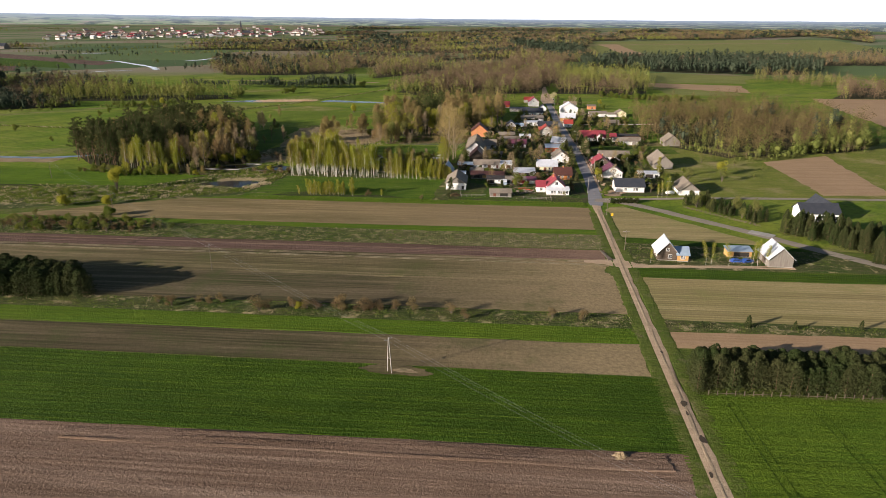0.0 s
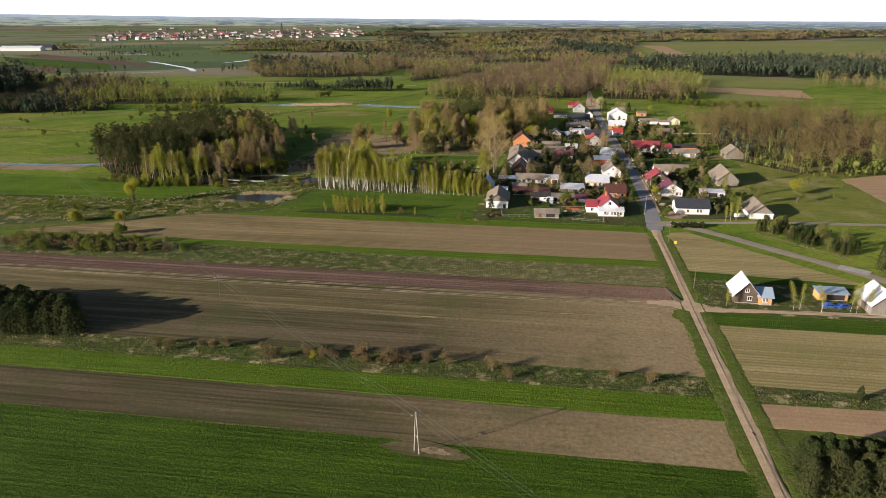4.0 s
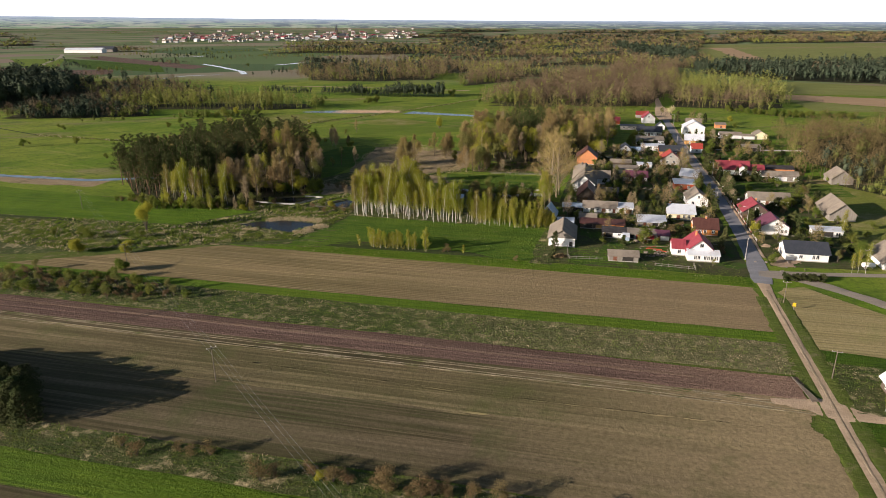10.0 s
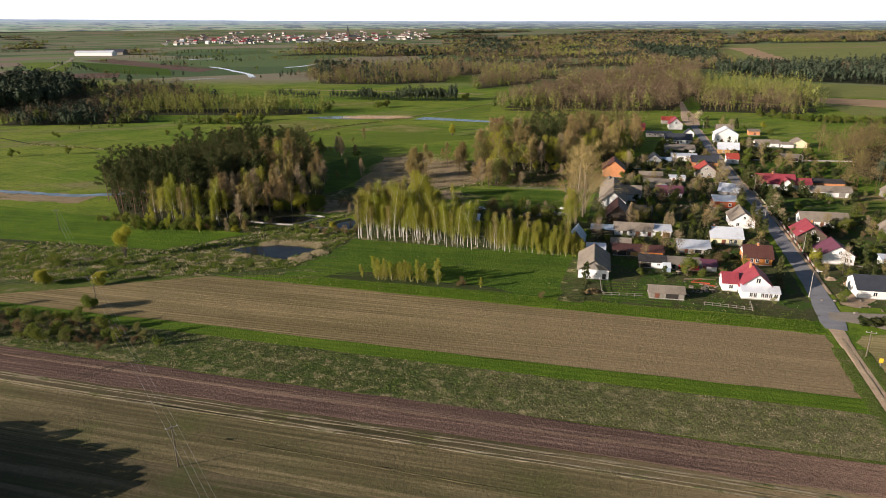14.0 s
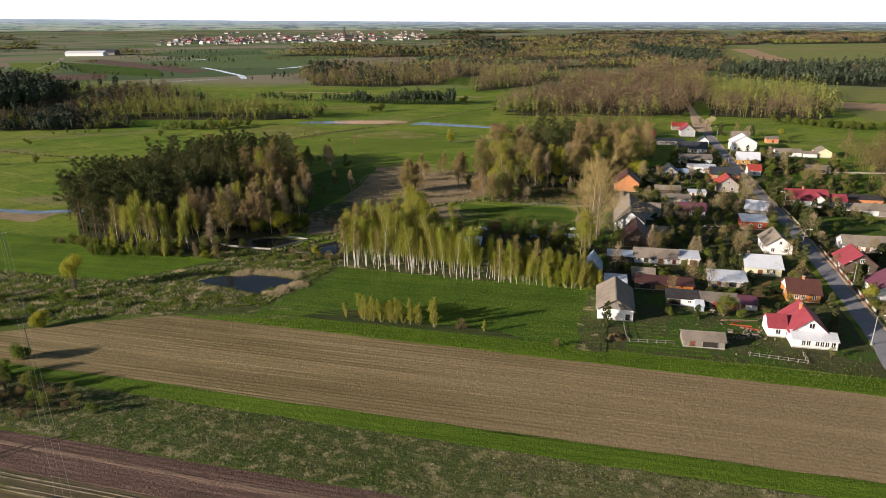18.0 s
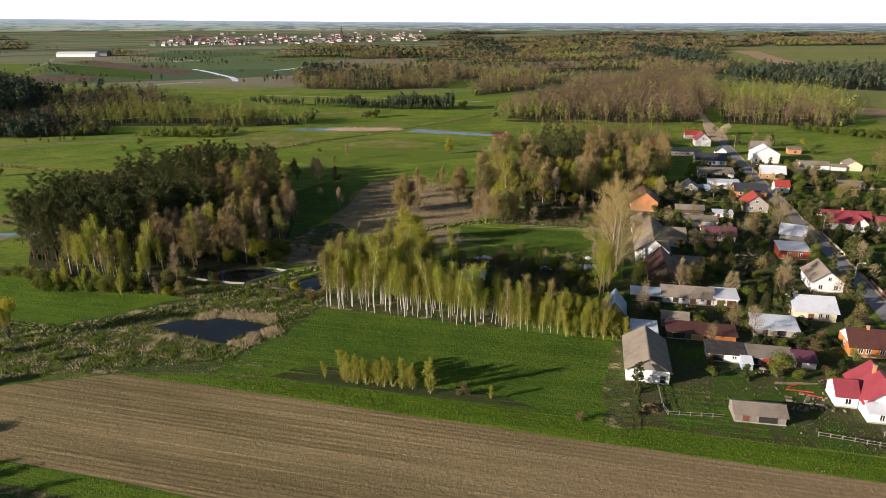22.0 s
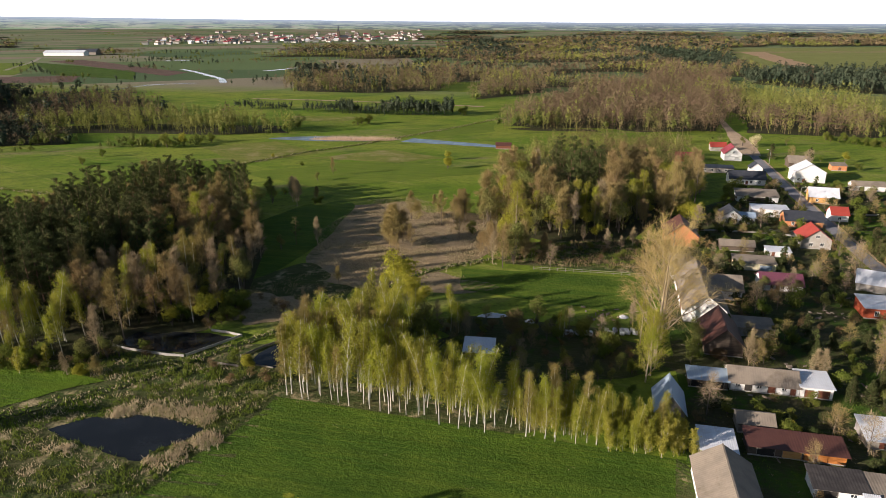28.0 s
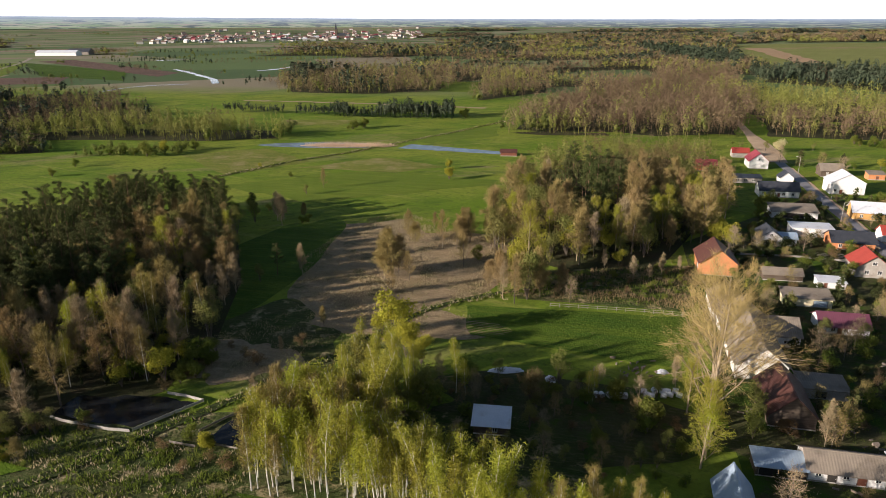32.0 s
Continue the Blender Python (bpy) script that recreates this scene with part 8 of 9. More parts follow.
for near, far_, step, n, size, s, scl in ((1000, 1250, 9.0, 34, 1.35, 1.15, (1, 1)), (1250, 1900, 12.0, 22, 2.0, 1.15, (1.3, 1)), (1900, 2800, 18.0, 16, 3.0, 1.15, (1.9, 1)), (2800, 3600, 26.0, 14, 3.6, 0.8, (3.0, 0.9))):
    cells = {"bare": [], "birch": [], "pine": [], "green": []}
    for y in np.arange(near, far_, step):
        half = y * 0.80 + 60
        xs = np.arange(-half, half, step)
        xs = xs + gf.uniform(-0.45, 0.45, len(xs)) * step
        yy = y + gf.uniform(-0.45, 0.45, len(xs)) * step
        ok = np.hypot(xs, yy) < 3560
        for poly in KEEPOUT:
            ok &= ~inside(poly, xs, yy)
        for x, q in zip(xs[ok], yy[ok]):
            if wooded(x, q) > 0.04:
                k = noise.noise(Vector((x / 190.0, q / 110.0, 21.0))) + gf.normal(0, 0.14)
                cells["pine" if k > 0.26 else ("birch" if k < -0.20 else ("green" if k > 0.22 else "bare"))].append((x, q))
    spots = np.array([p for kind in cells for p in cells[kind]])
    if len(spots):
        h = step * 0.62
        ring = np.array([(-h, -h), (h, -h), (h, h), (-h, h)])
        Q = (spots[:, None, :] + ring[None]).reshape(-1, 2)
        Zq = np.repeat(far_rise(spots[:, 0], spots[:, 1]), 4) + 0.5 + 0.02 * (np.arange(len(Q)) // 4 % 7)
        # litter squares whose dark colour adds the shade among far trees
        tagged(new("forest_floor", mesh_from("forest_floor", np.c_[Q, Zq], np.arange(len(Q)).reshape(-1, 4), M_LITTER)), "litter under the wide forest, darkened as tree shade", "ground", kind="structure")
    for kind in cells:
        lab = {"bare": "brown leafless forest reaching the horizon", "birch": "pale green birch forest in the distance", "pine": "dark pine forest in the distance", "green": "fresh green trees in the distance"}[kind]
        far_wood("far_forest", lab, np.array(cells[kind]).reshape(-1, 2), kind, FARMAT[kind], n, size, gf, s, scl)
# hedgerows and single trees over the open plain
rows = {"bare": [], "pine": [], "green": []}
for _ in range(130):
    y0 = 1050 + 2300 * gf.random() ** 1.4
    x0 = gf.uniform(-0.62 * y0 - 120, -0.05 * y0)
    ang, ln = (gf.normal(-0.15, 0.25) if gf.random() < 0.75 else gf.uniform(0, 3.1)), gf.uniform(40, 0.13 * y0)
    kind = ("bare", "bare", "green", "green", "pine")[int(gf.integers(0, 5))]
    for w in np.arange(0, ln, 4.0 + y0 / 800):
        hx, hy = x0 + w * math.cos(ang), y0 + w * math.sin(ang)
        if math.hypot(hx, hy) < 3500 and gf.random() < (0.12 if -500 < hx < -260 and 1020 < hy < 1440 else 0.75) and not (-1180 < x0 + w * math.cos(ang) < -820 and 1500 < y0 + w * math.sin(ang) < 2000):
            rows[kind].append((x0 + w * math.cos(ang) + gf.normal(0, 2.5), y0 + w * math.sin(ang) + gf.normal(0, 4)))
for kind in rows:
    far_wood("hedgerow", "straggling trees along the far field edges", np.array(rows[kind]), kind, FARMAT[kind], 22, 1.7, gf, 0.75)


# ---- grass tufts ----
def tufts(name, label, pts, mat, h, w, blades, gen, spread=0.25):
    n = len(pts) * blades
    base = np.repeat(np.c_[pts, np.full(len(pts), 0.04)], blades, 0)
    base[:, :2] += gen.normal(0, spread, (n, 2))
    ways = np.c_[gen.normal(0, 0.35, (n, 2)), np.ones(n)] * (h * gen.uniform(0.5, 1.4, n))[:, None]
    v, f = spikes(base, ways, w, gen)
    return tagged(new(name, mesh_from(name, v, f, mat)), label, "grass", kind="stuff")


gt = np.random.default_rng(404)


def dry_land(pts):
    for p in PONDS:
        pts = pts[~inside(p, pts[:, 0], pts[:, 1])]
    return pts


for poly, step, dry, lab in ((uvpoly((-260, 160), (32, 161), (32, 169), (-260, 169)), 0.85, 0.2, "rough grass on the balk"), (uvpoly((-240, 224), (32.5, 223.5), (32.5, 239), (-240, 241)), 0.95, 0.40, "tall weeds in the fallow"),
                             (uvpoly((40.5, 160.5), (150, 161), (150, 167), (40.5, 166)), 0.9, 0.35, "rough grass on the balk"), (uvpoly((40.5, 212), (110, 212), (104, 226), (40.5, 232)), 1.1, 0.3, "rough farmyard grass"),
                             ([(-200, 346), (-161, 338), (-107, 325), (-75, 344), (-56, 356), (-40, 343), (-53, 312), (-82, 308), (-132, 299), (-200, 322)], 0.8, 0.34, "rank weeds round the pond"), ([(-75, 349), (-56, 352), (-40, 345), (-38, 354), (-54, 357), (-67, 359), (-88, 364), (-96, 354)], 0.85, 0.25, "rank weeds behind the pond"),
                             (uvpoly((-122, 286), (-33, 286), (-31, 322), (-112, 325)), 0.8, 0.004, "short meadow grass"), ([(3, 402), (52, 384), (66, 414), (4, 419)], 0.9, 0.004, "short paddock grass"), (uvpoly((-30, 287), (31, 287), (30, 380), (-30, 380)), 1.5, 0.04, "tufty garden grass"), (uvpoly((-122, 279), (32, 278), (32, 286.5), (-122, 286)), 0.9, 0.04, "lush verge grass")):
    pts = dry_land(scatter(poly, step, gt))
    bald = np.array([noise.noise(Vector((x / 3.2, y / 2.4, 14.0))) for x, y in pts])
    if not lab.startswith("short"):
        pts = pts[bald > -0.16]
    wild = np.array([noise.noise(Vector((x / 4.5, y / 3.0, 8.0))) + 0.6 * noise.noise(Vector((x / 1.6, y / 1.3, 3.0))) for x, y in pts]) + gt.normal(0, 0.18, len(pts))
    k = wild > np.quantile(wild, 1 - dry)
    tufts("grass", lab, pts[~k], M_TUFT, 0.20 if lab.startswith("short") else (0.75 if lab.startswith("rank") else 0.42), 0.09 if lab.startswith("rank") else 0.05, 7, gt, 0.32)
    tufts("dry_grass", "dry pale stalks among the weeds", pts[k], M_PALEREED if lab.startswith("rank") else M_DRYTUFT, 0.6 if lab.startswith("rank") else 0.32, 0.07, 6, gt, 0.45)
pts = scatter([(-46, 418), (-26, 409), (10, 434), (16, 478), (-20, 514), (-40, 508), (-52, 462)], 0.8, gt, 0.5)
pts = pts[np.array([noise.noise(Vector((x / 9.0, y / 9.0, 2.0))) + 0.5 * noise.noise(Vector((x / 3.0, y / 3.0, 4.0))) + gt.normal(0, 0.2) > -0.05 for x, y in pts])]
tufts("dry_sedge", "dry tussocks of the sedge meadow", pts, M_DRYTUFT, 0.55, 0.07, 4, gt, 0.5)
pts = dry_land(scatter([(-66, 384), (-50, 380), (-36, 396), (-6, 404), (4, 414), (-26, 424), (-44, 420), (-66, 402)], 0.9, gt, 0.5))
pts = pts[np.array([noise.noise(Vector((x / 6.0, y / 6.0, 12.0))) + gt.normal(0, 0.2) > 0.0 for x, y in pts])]
tufts("dry_sedge", "dry tussocks behind the ponds", pts, M_DRYTUFT, 0.45, 0.07, 4, gt, 0.5)
shore = []
for (x0, y0), (x1, y1) in zip(PONDS[0], PONDS[0][1:] + PONDS[0][:1]):
    n = int(math.hypot(x1 - x0, y1 - y0) * 26)
    w = gt.random(n)
    out = np.abs(gt.normal(0, 2.4, n)) + (2.5 if x1 > -56 else 0.6) * gt.random(n) + 0.3
    nx, ny = (y0 - y1), (x1 - x0)
    k = math.hypot(nx, ny)
    shore.append(np.c_[x0 + (x1 - x0) * w + nx / k * out, y0 + (y1 - y0) * w + ny / k * out])
pts = scatter([(18, 427), (62, 418), (76, 430), (86, 450), (54, 449), (26, 446)], 0.9, gt, 0.5)
k = np.array([noise.noise(Vector((x / 7.0, y / 5.0, 6.0))) for x, y in pts]) + gt.normal(0, 0.12, len(pts)) > -0.05
tufts("reeds", "tall brown reeds before the bare wood", pts[k], M_DRYREED, 1.1, 0.07, 5, gt, 0.4)
tufts("grass", "rank green growth among the reeds", pts[~k], M_TUFT, 0.7, 0.07, 5, gt, 0.4)
pts = scatter([(-98, 677), (-85, 668), (-45, 665), (-36, 670), (-50, 678), (-85, 680)], 1.3, gt)
tufts("reeds", "tall pinkish dry reeds in the shallow pond", pts, M_PINKREED, 1.7, 0.14, 4, gt, 0.5)
for line in (((-126, 586), (-94, 625), (-64, 650), (-31, 688), (-1, 720), (40, 772)), ((-161, 341), (-107, 328), (-75, 347), (-54, 368), (-30, 392), (-8, 420), (30, 436)), ((-300, 560), (-190, 520), (-130, 560))):
    bank = []
    for (x0, y0), (x1, y1) in zip(line[:-1], line[1:]):
        n = int(math.hypot(x1 - x0, y1 - y0) * 5)
        w = gt.random(n)
        bank.append(np.c_[x0 + (x1 - x0) * w, y0 + (y1 - y0) * w] + gt.normal(0, 1.3, (n, 2)))
    bank = dry_land(np.concatenate(bank))
    k = gt.random(len(bank)) < 0.3
    tufts("grass", "rank green growth along the ditch", bank[~k], M_TUFT, 0.7, 0.16, 4, gt)
    tufts("dry_grass", "dry stalks along the ditch", bank[k], M_PALEREED, 0.7, 0.11, 5, gt)
ring = dry_land(np.concatenate(shore))
ring = ring[np.array([noise.noise(Vector((x / 7.0, y / 7.0, 1.5))) + 0.02 * (x + 64) > -0.02 for x, y in ring])]
tufts("reeds", "pale dry reeds round the pond", ring, M_PALEREED, 0.75, 0.12, 6, gt, 0.4)


# ---- poles, lamps, fences and small things ----
def wire_between(a, b, sag, parent=None, r=0.013):
    n = 10
    pts = [Vector(a).lerp(Vector(b), i / n) - Vector((0, 0, sag * 4 * (i / n) * (1 - i / n))) for i in range(n + 1)]
    return mesh_from("wire", *tube_geo(pts, [r] * (n + 1), 3), M_WIRE)


def power_pole(x, y, h, turn, braced, group="power poles"):
    root = new("power_pole")
    root.matrix_world = pose(x, y, 0, 0, 0, turn)
    tagged(root, "pale concrete A-frame power pole in the field" if braced else "slim weathered wooden power pole", "pole", group)
    if braced:
        for s in (-1, 1):
            part("leg", mesh_from("leg", *tube_geo([(s * 0.75, 0, 0), (s * 0.1, 0, h)], [0.11, 0.07], 6), M_CONCRETE), None, root)
        box_part("brace", (-0.45, -0.06, h * 0.42, 0.45, 0.06, h * 0.42 + 0.12), M_CONCRETE, root)
    else:
        part("post", mesh_from("post", *tube_geo([(0, 0, 0), (0, 0, h)], [0.13, 0.09], 8), M_BARK), None, root)
    box_part("crossarm", (-0.08, -1.1, h - 0.35, 0.08, 1.1, h - 0.23), M_WOODGREY, root)
    for k in (-1.0, 0.0, 1.0):
        part("insulator", mesh_from("insulator", *tube_geo([(0, k, h - 0.23 if k else h), (0, k, h - 0.02 if k else h + 0.2)], [0.05, 0.04], 6), M_FRAME), None, root)
    return root


LINE = [(56.4, 62.0, True), (2.5, 135.4, True), (-51.4, 208.7, False), (-105.4, 282.0, False), (-159.3, 355.3, False)]
ldir = math.degrees(math.atan2(73.3, -53.9))
for x, y, br in LINE:
    power_pole(x, y, 9.0, ldir, br)
for i in range(len(LINE) - 1):
    span = new("power_line")
    tagged(span, "three thin sagging power wires across the fields", "wires")
    c, s = math.cos(radians(ldir)), math.sin(radians(ldir))
    for k in (-1.0, 0.0, 1.0):
        z = 9.0 if k else 9.2
        a, b = LINE[i], LINE[i + 1]
        part("wire", wire_between((a[0] - s * k, a[1] + c * k, z), (b[0] - s * k, b[1] + c * k, z), 0.9), None, span)
for x, y, h in ((89.9, 208.4, 7.2), (99.4, 250.5, 6.8), (138.6, 276.3, 7.0)):
    power_pole(x, y, h, 70, False)


def street_lamp(x, y, h, turn):
    root = new("street_lamp")
    root.matrix_world = pose(x, y, 0, 0, 0, turn)
    tagged(root, "tall grey street lamp beside the asphalt street", "lamp", "street lamps")
    part("post", mesh_from("post", *tube_geo([(0, 0, 0), (0, 0, h), (0.25, 0, h + 0.35), (1.6, 0, h + 0.6)], [0.11, 0.07, 0.05, 0.04], 8), M_CONCRETE), None, root)
    box_part("base", (-0.2, -0.2, 0, 0.2, 0.2, 0.5), M_CONCRETE, root)
    hd = box_part("lamp_head", (1.4, -0.16, h + 0.56, 2.2, 0.16, h + 0.7), M_FRAME, root)
    box_part("lens", (1.5, -0.12, h + 0.5, 2.1, 0.12, h + 0.557), M_GLASS, hd)


for u, v in ((35.3, 303), (42.8, 343), (36.2, 375), (41.8, 429), (33.6, 470), (39.2, 556), (32.8, 520), (38.6, 610)):
    w = W(u, v)
    street_lamp(w.x, w.y, 7.6, GRID if u < 37 else GRID + 180)


def fence_run(name, label, pts, h, step, post_mat, rail_mat, panel=None, group="fences", rails=2, alt=None):
    """Posts along world points with rails or panels between them."""
    P = [Vector((p[0], p[1], 0)) for p in pts]
    root = new(name)
    root.location = P[0]
    tagged(root, label, "fence", group)
    k = 0
    for a, b in zip(P[:-1], P[1:]):
        d = b - a
        n = max(1, round(d.length / step))
        ang = math.atan2(d.y, d.x)
        for i in range(n):
            o = a.lerp(b, i / n) - P[0]
            m = Matrix.Translation(o) @ Matrix.Rotation(ang, 4, "Z")
            ob = box_part("post", (-0.07, -0.07, 0, 0.07, 0.07, h), post_mat, root)
            ob.matrix_local = m
            ln = d.length / n
            if panel:
                ob = box_part("panel", (0.075, -0.04, 0.12, ln - 0.075, 0.04, h - 0.12), alt if alt and k % 2 else panel, root)
                ob.matrix_local = m
            else:
                for r in range(rails):
                    z = h * (0.35 + 0.5 * r)
                    ob = box_part("rail", (0.0, -0.03, z, ln, -0.005, z + 0.1), rail_mat, root)
                    ob.matrix_local = m @ Matrix.Translation((0, -0.07, 0))
            k += 1
    return root


def uvl(*p):
    return [tuple(W(*q))[:2] for q in p]


fence_run("garden_wall", "pale concrete street fence with brown panels", uvl((43.0, 324), (43.2, 384)), 1.1, 3.0, M_CONCRETE, M_CONCRETE, M_CONCRETE, alt=M_BROWNDOOR)
fence_run("garden_wall", "white slatted garden fence", uvl((43.4, 384.5), (47.5, 384.6)), 1.1, 1.6, M_WHITE, M_WHITE, M_WHITE)
fence_run("garden_wall", "pale street fence of concrete panels", uvl((43.0, 406), (42.2, 434)), 1.1, 2.6, M_CREAM, M_CREAM, M_CREAM)
fence_run("garden_wall", "long pale concrete fence across the meadow", [(165.2, 482.4), (224.5, 474.4)], 1.0, 3.0, M_CONCRETE, M_CONCRETE, M_CONCRETE)
fence_run("garden_wall", "long low concrete fence between the plots", [(94, 462), (112.7, 458.9), (130.2, 453.1)], 0.9, 3.0, M_CONCRETE, M_CONCRETE, M_CONCRETE)
fence_run("board_fence", "silvery board edging round the black pond", [(-86.7, 366.6), (-82, 364.6), (-76, 363.0), (-71, 361.6), (-66.3, 361.0)], 0.9, 2.2, M_CONCRETE, M_CONCRETE, M_CONCRETE)
fence_run("board_fence", "silvery board edging round the black pond", [(-65.9, 361.3), (-61, 366.2), (-55.4, 371.9), (-60, 373.8), (-64.5, 375)], 0.9, 2.2, M_CONCRETE, M_CONCRETE, M_CONCRETE)
fence_run("board_fence", "weathered boards beside the walled pond", [(-56.8, 357.4), (-51.3, 356.0)], 0.8, 2.7, M_WOODGREY, M_WOODGREY, M_WOODGREY)
fence_run("board_fence", "weathered boards along the walled pond", [(-52.3, 361.0), (-48.5, 365.5), (-43.8, 369.9)], 0.8, 2.7, M_WOODGREY, M_WOODGREY, M_WOODGREY)
fence_run("board_fence", "weathered boards before the walled pond", [(-50.8, 357.6), (-42.9, 355.4)], 0.6, 2.7, M_WOODGREY, M_WOODGREY, M_WOODGREY)
fence_run("rail_fence", "grey wooden rail fence beside the white barn", [(45.6, 299.6), (44.2, 291), (44.4, 288.4), (55.5, 287.2)], 1.2, 2.4, M_WOODGREY, M_WOODGREY)
fence_run("rail_fence", "wooden rail fence along the paddock", [(26, 420), (44, 417), (65.9, 412.6)], 1.2, 2.6, M_WOODGREY, M_WOODGREY)
fence_run("rail_fence", "grey garden fence beside the red-roofed house", uvl((5, 290), (17.5, 288.8), (17.5, 295)), 1.2, 2.2, M_WOODGREY, M_WOODGREY)
fence_run("rail_fence", "dark post fence before the young pines", uvl((73.5, 281), (97, 255.5)), 0.9, 2.2, M_WOODDARK, M_WOODDARK)
fence_run("rail_fence", "rustic fence before the planted pines", uvl((42.5, 129.6), (98, 131.2)), 1.2, 1.9, M_WOODDARK, M_WOODDARK, group="fences", rails=1)


def bale(x, y, r, tilt, gen):
    root = new("wrapped_bale")
    root.matrix_world = pose(x, y, 0, 0, 0, tilt)
    tagged(root, "round hay bale wrapped in white film", "bale", "wrapped bales")
    n, L = 14, 1.2
    prof = [(0.0, r * 0.86), (0.08, r * 0.97), (0.5, r), (1.12, r * 0.97), (1.2, r * 0.86)]
    V, F = [], []
    for yy, rr in prof:
        for i in range(n):
            a = 2 * math.pi * i / n
            k = rr * (1 + 0.03 * math.sin(3 * a + x))
            V.append((k * math.cos(a), yy - L / 2, r + k * math.sin(a)))
    for j in range(len(prof) - 1):
        for i in range(n):
            F.append((j * n + i, j * n + (i + 1) % n, (j + 1) * n + (i + 1) % n, (j + 1) * n + i))
    F += [tuple(range(n)), tuple(range(len(V) - n, len(V)))[::-1]]
    part("film", mesh_from("film", V, F, M_FILM, True), None, root)


gb = np.random.default_rng(9)
for i in range(6):
    for j in range(1):
        bale(29.3 + i * 1.25 + gb.normal(0, 0.12), 373.4 + j * 1.5 - i * 0.12, 0.6, gb.uniform(-20, 20), gb)
for i in range(6):
    for j in range(2):
        if gb.random() < 0.8:
            bale(39.5 + i * 1.4 + gb.normal(0, 0.2), 373.2 + j * 1.5 + gb.normal(0, 0.2), 0.6, gb.uniform(0, 90), gb)


def heap(name, label, cat, x, y, rx, ry, h, mat, seed, n=18):
    """A rough mound."""
    g = np.random.default_rng(seed)
    V, F = [(x, y, h)], []
    rings = 5
    for k in range(1, rings + 1):
        for i in range(n):
            a = 2 * math.pi * i / n
            w = (k / rings) * (1 + g.normal(0, 0.08))
            V.append((x + rx * w * math.cos(a), y + ry * w * math.sin(a), max(0.02, h * (1 - (k / rings) ** 1.6) * (1 + g.normal(0, 0.18))) if k < rings else 0.02))
    F = [(0, 1 + i, 1 + (i + 1) % n) for i in range(n)]
    for k in range(rings - 1):
        o = 1 + k * n
        F += [(o + i, o + n + i, o + n + (i + 1) % n, o + (i + 1) % n) for i in range(n)]
    return tagged(new(name, mesh_from(name, V, F, mat)), label, cat)


heap("hay_pile", "small heap of old straw on the bare soil", "heap", 43.8, 98.4, 1.9, 1.3, 1.0, M_REEDBED, 1)
heap("brushwood_mound", "brown mound of old brushwood by the fence", "heap", 41.5, 290.8, 3.0, 1.8, 1.3, M_RUSTLEAF, 2)
heap("sand_mound", "heap of yellow sand beside the street", "heap", 120.0, 296.5, 2.6, 2.0, 1.0, M_SAND, 3)
heap("sand_mound", "low heap of pale sand beside the street", "heap", 117.6, 300.5, 2.2, 1.6, 0.7, M_SAND, 4)
heap("silage_mound", "low silage heap under white film", "heap", 10.6, 384.6, 4.2, 1.5, 0.9, M_FILM, 5)
heap("silage_mound", "small heap under torn white film", "heap", 20.5, 380.5, 1.3, 1.8, 0.7, M_FILM, 6)
heap("straw_heap", "white sacks heaped at the paddock edge", "heap", 46.4, 383.5, 1.6, 1.0, 0.8, M_FILM, 7)
for i in range(7):
    log = new("log")
    log.matrix_world = pose(80.2 + i * 0.26, 198.6 + i * 0.0, 0.22 + 0.14, 0, 0, -4 + i * 1.4)
    tagged(log, "long barked log stacked beside the track", "log", "stacked logs")
    part("bark", mesh_from("bark", *tube_geo([(0, 0, 0), (0.1, 5, 0), (0, 10.5, 0)], [0.13, 0.11, 0.09], 7), M_BARK), None, log)
for a in ((73.5, 298.2, -14, 5.5), (76.2, 296.6, -30, 4.0), (74.3, 299.0, 20, 3.5)):
    beam = new("red_beam")
    beam.matrix_world = pose(a[0], a[1], 0, 0, 0, a[2])
    tagged(beam, "rusty red steel beam lying in the grass", "beam", "steel beams")
    part("web", mesh_from("web", *joined([box_geo(0, -0.16, 0.04, a[3], 0.16, 0.10), box_geo(0, -0.03, 0.10, a[3], 0.03, 0.34), box_geo(0, -0.16, 0.34, a[3], 0.16, 0.40)]), M_REDBRICK), None, beam)


